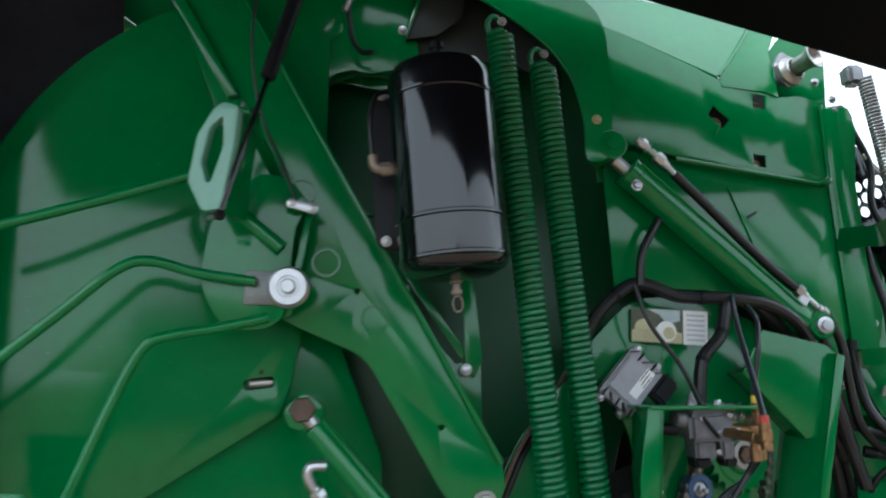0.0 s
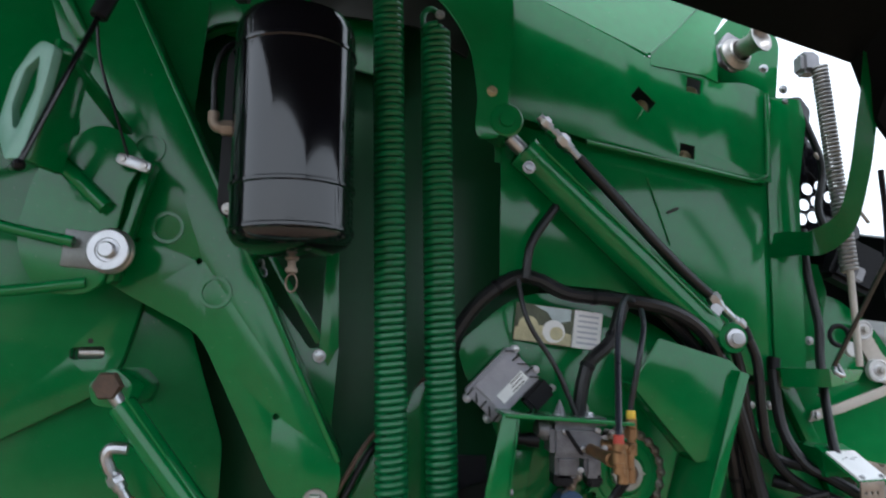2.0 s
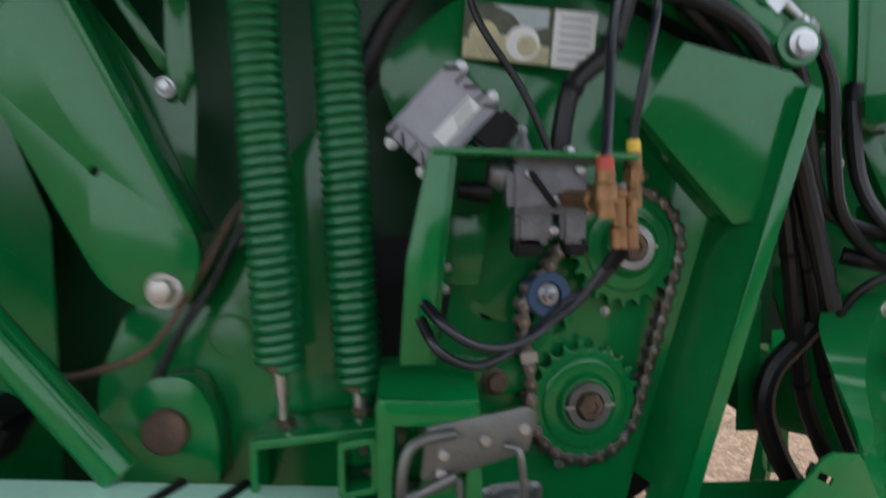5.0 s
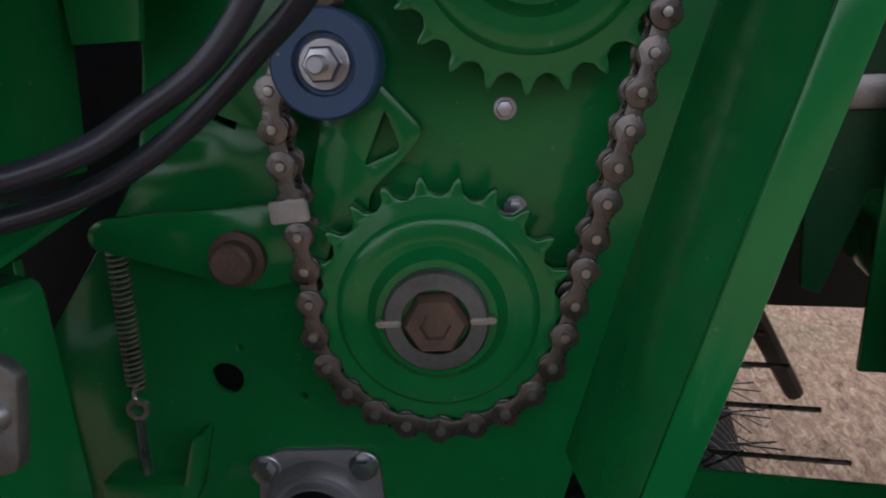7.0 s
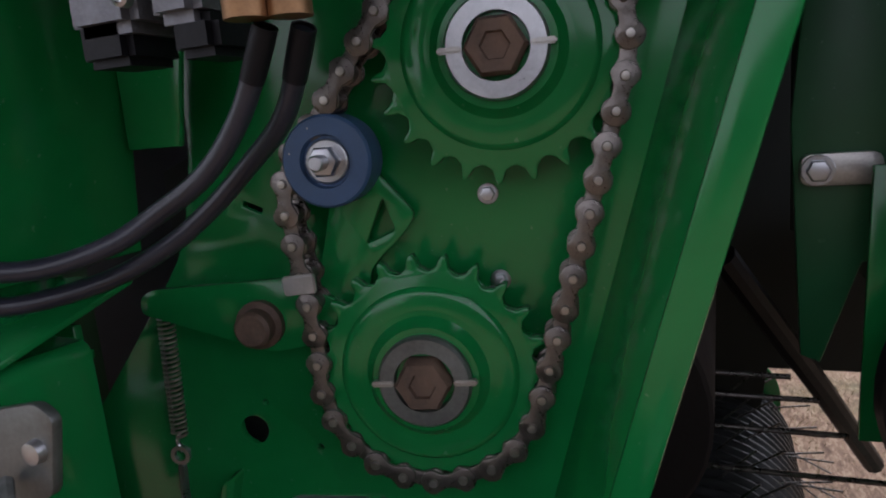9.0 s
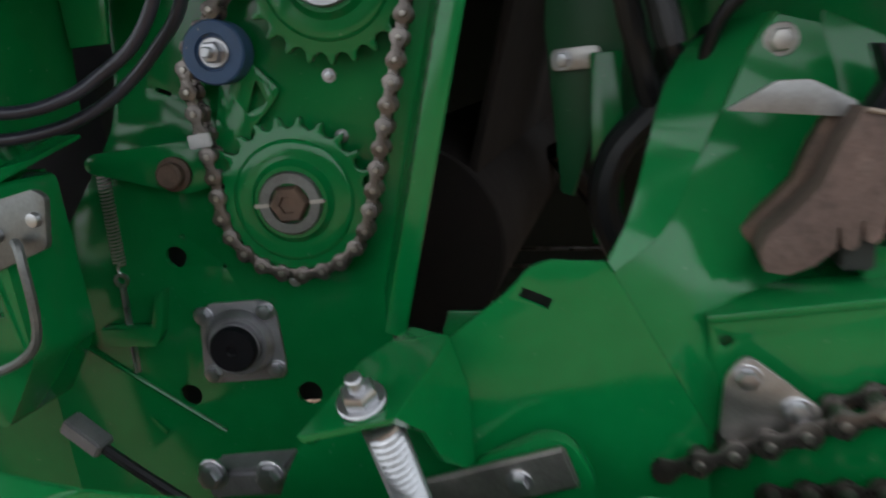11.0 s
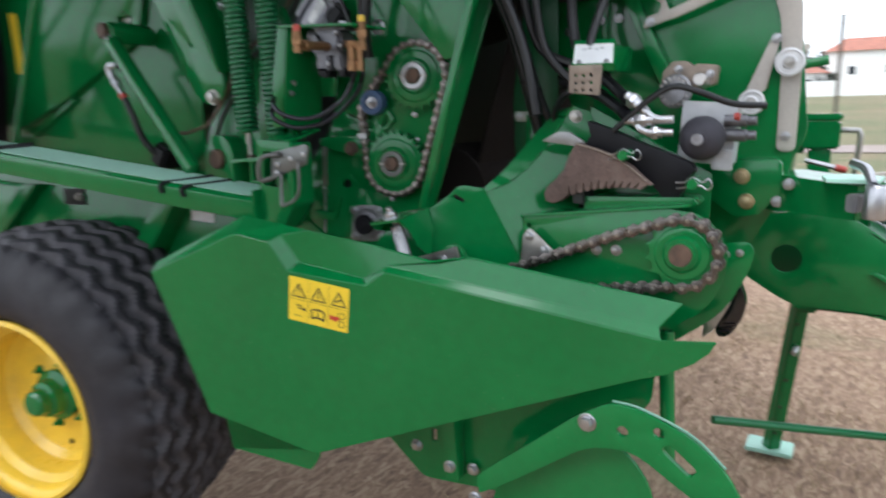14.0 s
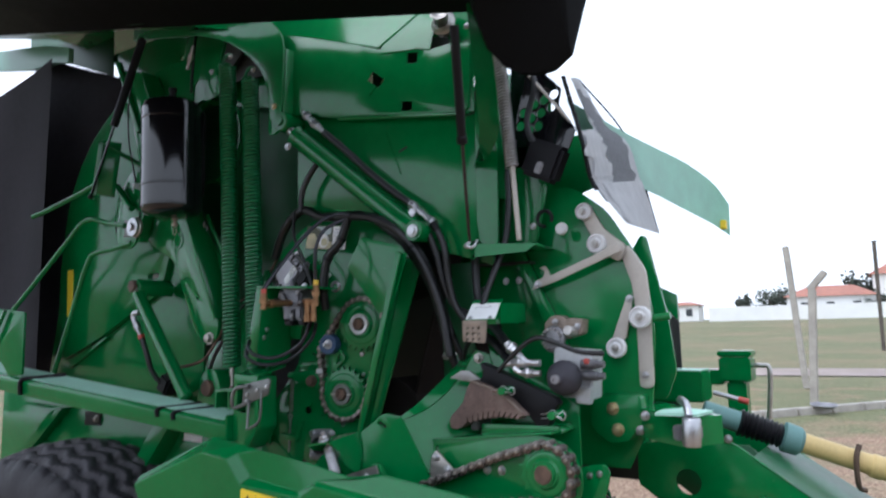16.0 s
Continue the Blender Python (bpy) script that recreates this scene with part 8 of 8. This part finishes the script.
part("hose_tail", tube([(1.650, 0.0, 1.053), (1.640, 0.02, 1.075), (1.620, 0.05, 1.082)], 0.008, 10, 5), ZINC, cup)
pto = thing("pto_shaft", (2.2, 0.6, 0.9), "yellow guarded drive shaft with a black rubber bellows", "drive shaft")
pa, pb = Vector((1.520, 0.665, 0.985)), Vector((2.50, 0.99, 0.640))
pdv = (pb - pa).normalized()
part("inner_sleeve", rod(pa - pdv * 0.02, pa + pdv * 0.10, 0.030, 24), TEAL, pto)
bel = []
for k in range(9):
    bel += [(0.040 - 0.0006 * k, 0.085 + 0.013 * k), (0.032 - 0.0004 * k, 0.0915 + 0.013 * k)]
part("bellows", lathe([(0.032, 0.08)] + bel, along(pa, pdv), 36), HOSE, pto, "black rubber bellows")
part("collar", lathe([(0.032, 0.195), (0.042, 0.20), (0.040, 0.24), (0.030, 0.25)], along(pa, pdv), 32), TEAL, pto, "grey-green plastic collar")
part("guard_tube", lathe([(0.028, 0.24), (0.028, 0.42), (0.032, 0.425), (0.032, 0.45), (0.029, 0.455), (0.029, 1.0)], along(pa, pdv), 28), SHAFT, pto, "worn yellow guard tube")
part("hook", tube([pa + pdv * 0.40 + Vector((0, -0.03, 0.05)), pa + pdv * 0.39 + Vector((0, -0.04, 0.01)), pa + pdv * 0.39 + Vector((0, -0.03, -0.06)), pa + pdv * 0.40 + Vector((0, 0.03, -0.08))], 0.007, 8), BROWN_RUST, pto, "rusty support hook")

# ---- parking jack ----
jack = thing("parking_jack", (1.46, 1.04, G), "green parking jack with a crank handle and a pale foot", "jack")
JX = 1.522
part("outer_tube", block((JX, 1.04, 0.80), (0.060, 0.060, 0.50), None, 0.006), GREEN, jack)
part("head", block((JX, 1.04, 1.088), (0.100, 0.085, 0.080), None, 0.006), GREEN, jack)
part("head_cap", block((JX, 1.04, 1.139), (0.108, 0.082, 0.020), None, 0.005), GREEN, jack)
part("inner_leg", merge(bmesh.new(), block((0, 0, 0.34), (0.042, 0.042, 0.68), None, 0.003), along((JX - 0.078, 1.135, 0.02), (0.072, -0.09, 0.66))), GREEN, jack)
for k in range(5):
    part("pin_hole", lathe([(0.007, 0), (0.007, 0.002), (0, 0.002)], along((JX - 0.068 + 0.0109 * k, 1.100 - 0.0136 * k, 0.10 + 0.10 * k), OUT), 10), DARK, jack)
part("leg_pin", rod((JX - 0.02, 0.99, 0.42), (JX - 0.02, 1.09, 0.42), 0.008, 10), ZINC, jack)
part("foot", block((JX - 0.082, 1.145, G + 0.025), (0.145, 0.11, 0.014), None, 0.005), RAILTOP, jack, "pale green foot plate")
crank = part("crank", tube([(JX + 0.04, 1.04, 1.10), (JX + 0.075, 1.04, 1.10), (JX + 0.10, 1.04, 1.08), (JX + 0.085, 1.04, 0.90), (JX + 0.09, 1.03, 0.87), (JX + 0.12, 0.96, 0.865)], 0.008, 10, 6), STEEL, jack, "bare steel crank handle")
part("crank_grip", rod((JX + 0.11, 0.985, 0.865), (JX + 0.15, 0.88, 0.862), 0.013, 14), BLACK, crank, "black crank grip")
part("mount", block((JX - 0.07, 1.04, 1.06), (0.06, 0.05, 0.05), None, 0.005), GREEN, jack)
part("mount_ring", rod((JX - 0.105, 1.04, 1.06), (JX - 0.085, 1.04, 1.06), 0.026, 18), CAST, jack)
ph = thing("hitch_lever", (1.60, 0.8, 1.0), "small lever with a red grip", "lever")
part("lever", rod((1.50, 0.80, 1.03), (1.58, 0.80, 1.01), 0.007, 10), ZINC, ph)
part("grip", rod((1.572, 0.80, 1.012), (1.60, 0.80, 1.005), 0.009, 12), RED, ph, "red plastic grip")
gbar = thing("lift_rod", (1.389, 0.358, 0.437), "green round rod reaching forward from the pickup", "bar")
part("tube", rod((1.375, 0.350, 0.440), (1.755, 0.62, 0.365), 0.0105, 14), SPRING, gbar)

# ---- surroundings ----
def concrete_post(x, y, h, lean, bent=False):
    bm = bmesh.new()
    block((0, 0, h / 2), (0.11, 0.11, h), None, 0.012, bm)
    if bent:
        block((0.07, 0, h + 0.13), (0.10, 0.10, 0.36), Matrix.Rotation(radians(38), 4, "Y"), 0.012, bm)
    m = Matrix.Translation((x, y, G)) @ Matrix.Rotation(radians(lean), 4, "Y")
    bm2 = merge(bmesh.new(), bm, m)
    return solo("fence_post", bm2, CONCRETE, (x, y, G), "weathered pale concrete fence post" + (" with a bent top" if bent else ""), "fence post", "fence posts")


concrete_post(0.054, 13.4, 2.73, -3.7)
concrete_post(0.525, 10.55, 1.75, 3.2, True)
concrete_post(-6.35, 1.35, 2.1, 0)
concrete_post(-9.5, 9.5, 2.0, 1)
concrete_post(5.2, 16.5, 2.0, 0, True)
concrete_post(2.9, 13.0, 1.9, 0, True)
kb = thing("kerb", (0.6, 7.5, G), "low concrete kerb strip along the fence", "kerb", kind="structure")
kp0, kd = Vector((-1.6, 5.95, G)), Vector((0.56, 0.83, 0)).normalized()
for k in range(16):
    c = kp0 + kd * (0.62 * k + 0.3)
    part("kerb_stone", block((c.x, c.y, G + 0.035), (0.60, 0.14, 0.13), Matrix.Rotation(math.atan2(kd.y, kd.x), 4, "Z"), 0.012), CONCRETE, kb)
rdm = bmesh.new()
p0, p1 = Vector((-40, 9.5, 0)), Vector((40, 24.0, 0))
nrm = (p1 - p0).normalized().cross(Vector((0, 0, 1)))
vs4 = [rdm.verts.new(v) for v in ((p0.x, p0.y, G + 0.022), (p1.x, p1.y, G + 0.022), (p1.x - nrm.x * 3.0, p1.y - nrm.y * 3.0, G + 0.022), (p0.x - nrm.x * 3.0, p0.y - nrm.y * 3.0, G + 0.022))]
rdm.faces.new(vs4)
ROADM = mat("worn_gravel_lane", (0.31, 0.25, 0.225), 0.95, vary=0.25, scale=0.8, bump=0.4, bump_scale=20, dirt=(0.22, 0.19, 0.11), dirt_amount=0.6, dirt_scale=0.6)
solo("lane", rdm, ROADM, (0, 14, G), "worn pale gravel lane beyond the fence", "lane", kind="structure")


def house(x, y, w, d, h, roof_h, turn, label, windows=3):
    t = thing("house", (x, y, G + rise(y)), label, "house")
    m = Matrix.Translation((x, y, G + rise(y))) @ Matrix.Rotation(radians(turn), 4, "Z")
    part("wall", merge(bmesh.new(), block((0, 0, h / 2), (w, d, h), None, 0.02), m), PLASTER, t)
    rb_ = bmesh.new()
    e = 0.5
    pr = [(-w / 2 - e, -d / 2 - e, h), (w / 2 + e, -d / 2 - e, h), (w / 2 + e, d / 2 + e, h), (-w / 2 - e, d / 2 + e, h), (-w / 2 + d * 0.3, 0, h + roof_h), (w / 2 - d * 0.3, 0, h + roof_h)]
    rv = [rb_.verts.new(p) for p in pr]
    for ids in ((0, 1, 5, 4), (1, 2, 5), (2, 3, 4, 5), (3, 0, 4), (3, 2, 1, 0)):
        rb_.faces.new([rv[k] for k in ids])
    part("roof", merge(bmesh.new(), rb_, m), TILE, t, "red tiled hip roof")
    for k in range(windows):
        wx = -w / 2 + w * (k + 0.7) / (windows + 0.4)
        part("window", merge(bmesh.new(), block((wx, -d / 2 - 0.01, h * 0.55), (1.0, 0.06, 1.2), None, 0), m), GLASS_DARK, t)
    return t


house(-9.8, 118, 11.4, 9, 3.2, 1.7, 4, "long low white house with a red tiled roof", 3)
house(1.2, 128, 12, 9, 6.4, 2.2, 4, "taller white house with a red tiled roof", 2)
house(-31, 116, 5, 5, 2.6, 0.6, 6, "low white farm building", 2)
wallm = block((-8, 112, G + rise(112) + 1.0), (36, 0.3, 2.3), Matrix.Rotation(radians(4), 4, "Z"), 0.02)
solo("boundary_wall", wallm, PLASTER, (-8, 112, G + rise(112)), "long white boundary wall", "wall", kind="structure")


def leafy_tree(x, y, h, r, label, leaf=True, seed=1, trunk=0.35, material=None):
    rnd = random.Random(seed)
    base = G + rise(y)
    t = thing("tree", (x, y, base), label, "tree", "trees")
    tb_ = tube([(x, y, base - 0.1), (x + 0.1, y, base + h * 0.3), (x, y + 0.1, base + h * 0.62)], trunk * 0.5, 8, 4)
    limbs = []
    for k in range(9 if leaf else 16):
        a, e = rnd.uniform(0, 6.28), rnd.uniform(0.25, 0.62)
        s = Vector((x, y, base + h * e))
        q = s + Vector((math.cos(a) * r * rnd.uniform(0.5, 1), math.sin(a) * r * rnd.uniform(0.5, 1), h * rnd.uniform(0.15, 0.4)))
        tube([s, s.lerp(q, 0.5) + Vector((0, 0, h * 0.04)), q], trunk * 0.16, 6, 3, bm=tb_)
        limbs.append((s, q))
        if not leaf:
            for j in range(10):
                b = s.lerp(q, rnd.uniform(0.3, 1))
                c = b + Vector((rnd.uniform(-1, 1) * r * 0.35, rnd.uniform(-1, 1) * r * 0.35, rnd.uniform(0.05, 0.25) * h))
                tube([b, c], trunk * 0.05, 4, smooth=False, bm=tb_)
    part("trunk", tb_, BARK, t)
    verts, faces = [], []
    count = 1400 if leaf else 500
    for k in range(count):
        s, q = rnd.choice(limbs)
        c = s.lerp(q, rnd.uniform(0.35, 1.1)) + Vector((rnd.gauss(0, 0.2) * r, rnd.gauss(0, 0.2) * r, rnd.gauss(0, 0.10) * h))
        size = h * (0.045 if leaf else 0.02) * rnd.uniform(0.5, 1.3)
        u = Vector((rnd.gauss(0, 1), rnd.gauss(0, 1), rnd.gauss(0, 1))).normalized() * size
        w = Vector((rnd.gauss(0, 1), rnd.gauss(0, 1), rnd.gauss(0, 1))).normalized() * size
        n0 = len(verts)
        verts += [tuple(c - u - BASE[t]), tuple(c + w - BASE[t]), tuple(c + u - BASE[t]), tuple(c - w * 0.8 - BASE[t])]
        faces.append((n0, n0 + 1, n0 + 2, n0 + 3))
    me = bpy.data.meshes.new("crown")
    me.from_pydata(verts, [], faces)
    me.materials.append(material or (LEAF if leaf else TWIG))
    ob = new("crown", me)
    ob.parent = t
    return t


leafy_tree(-18, 116, 4.6, 2.9, "broad dull green tree beside the white house", True, 3, 0.5)
leafy_tree(-4.0, 114, 3.7, 1.5, "dark rounded tree in front of the taller house", True, 4, 0.4)
leafy_tree(-6.5, 132, 7.2, 2.8, "dull green tree behind the red roof", True, 5, 0.6)
leafy_tree(-23.0, 122, 4.2, 1.2, "small bare-topped tree behind the white wall", True, 12, 0.3)
leafy_tree(-52, 22, 8, 5, "bare grey winter tree beyond the field", False, 6, 0.5)
leafy_tree(-60, 14, 9, 6, "bare grey winter tree beyond the field", False, 7, 0.5)
leafy_tree(-48, 30, 7, 5, "bare grey winter tree beyond the field", False, 8, 0.5)
leafy_tree(-70, 30, 10, 7, "bare grey winter tree beyond the field", False, 9, 0.5)
for k in range(14):
    leafy_tree(48 + 9 * k, 128 - 2.2 * k, 11 + 3 * ((k * 7) % 5) / 5, 6, "hazy grey-green tree in a far row", True, 20 + k, 0.6)

pole = thing("utility_pole", (0.55, 30.0, G + rise(30.0)), "thin dark utility pole", "pole")
part("pole_shaft", rod((0.55, 30.0, G), (0.55, 30.0, 4.3), 0.07, 10), BARK, pole)
part("pole_cap", block((0.55, 30.0, 4.32), (0.18, 0.18, 0.05), None, 0.01), BARK, pole)
pan = thing("metal_pan", (0.80, 9.30, G + 0.10), "dented grey metal pan lying on the kerb", "pan")
part("pan_dish", lathe([(0.0, 0.0), (0.14, 0.0), (0.165, 0.035), (0.175, 0.037), (0.16, 0.02), (0.0, 0.012)], along((0.80, 9.30, G + 0.10), (0.04, -0.08, 1)), 28), CAST, pan)

tw = thing("farm_trailer_wheel", (6.2, 10.5, G), "black tyre with a red rim on a far implement", "wheel")
part("tyre", lathe([(0.16, -0.09), (0.26, -0.10), (0.30, -0.06), (0.30, 0.06), (0.26, 0.10), (0.16, 0.09)], along((6.2, 10.5, G + 0.30), (0.1, 1, 0)), 32, cap=False), TYRE, tw)
part("rim", lathe([(0.165, -0.08), (0.15, -0.05), (0.06, -0.03), (0.0, -0.05)], along((6.2, 10.5, G + 0.30), (0.1, 1, 0)), 28, cap=False), RED, tw, "red rim")

# grass tufts close by
rnd = random.Random(11)
gv, gf = [], []
for k in range(60000):
    x, y = rnd.uniform(-4.0, 5.5), rnd.uniform(-0.3, 9.0)
    pick = rnd.random()
    if pick < 0.25:
        x, y = rnd.uniform(-8, -0.9), rnd.uniform(-1.0, 5.0)
    elif pick < 0.65:
        x, y = rnd.uniform(0.6, 3.2), rnd.uniform(-0.6, 3.2)
    green = noise.noise((x * 0.9, y * 0.9, 5)) > -0.1
    if not green and rnd.random() < 0.55:
        continue
    h = rnd.uniform(0.004, 0.030) * (1.2 if green else 0.7)
    a = rnd.uniform(0, 6.28)
    lx, ly = rnd.gauss(0, 0.026), rnd.gauss(0, 0.026)
    dx, dy = 0.0025 * math.cos(a), 0.0025 * math.sin(a)
    n0 = len(gv)
    gv += [(x - dx, y - dy, -0.01), (x + dx, y + dy, -0.01), (x + lx, y + ly, h)]
    gf.append((n0, n0 + 1, n0 + 2))
gme = bpy.data.meshes.new("grass_tufts")
gme.from_pydata(gv, [], gf)
gme.materials.append(BLADE)
gob = new("grass_tufts", gme)
gob.location = (0, 0, G)
tagged(gob, "short dry and green grass blades", "grass", kind="stuff")
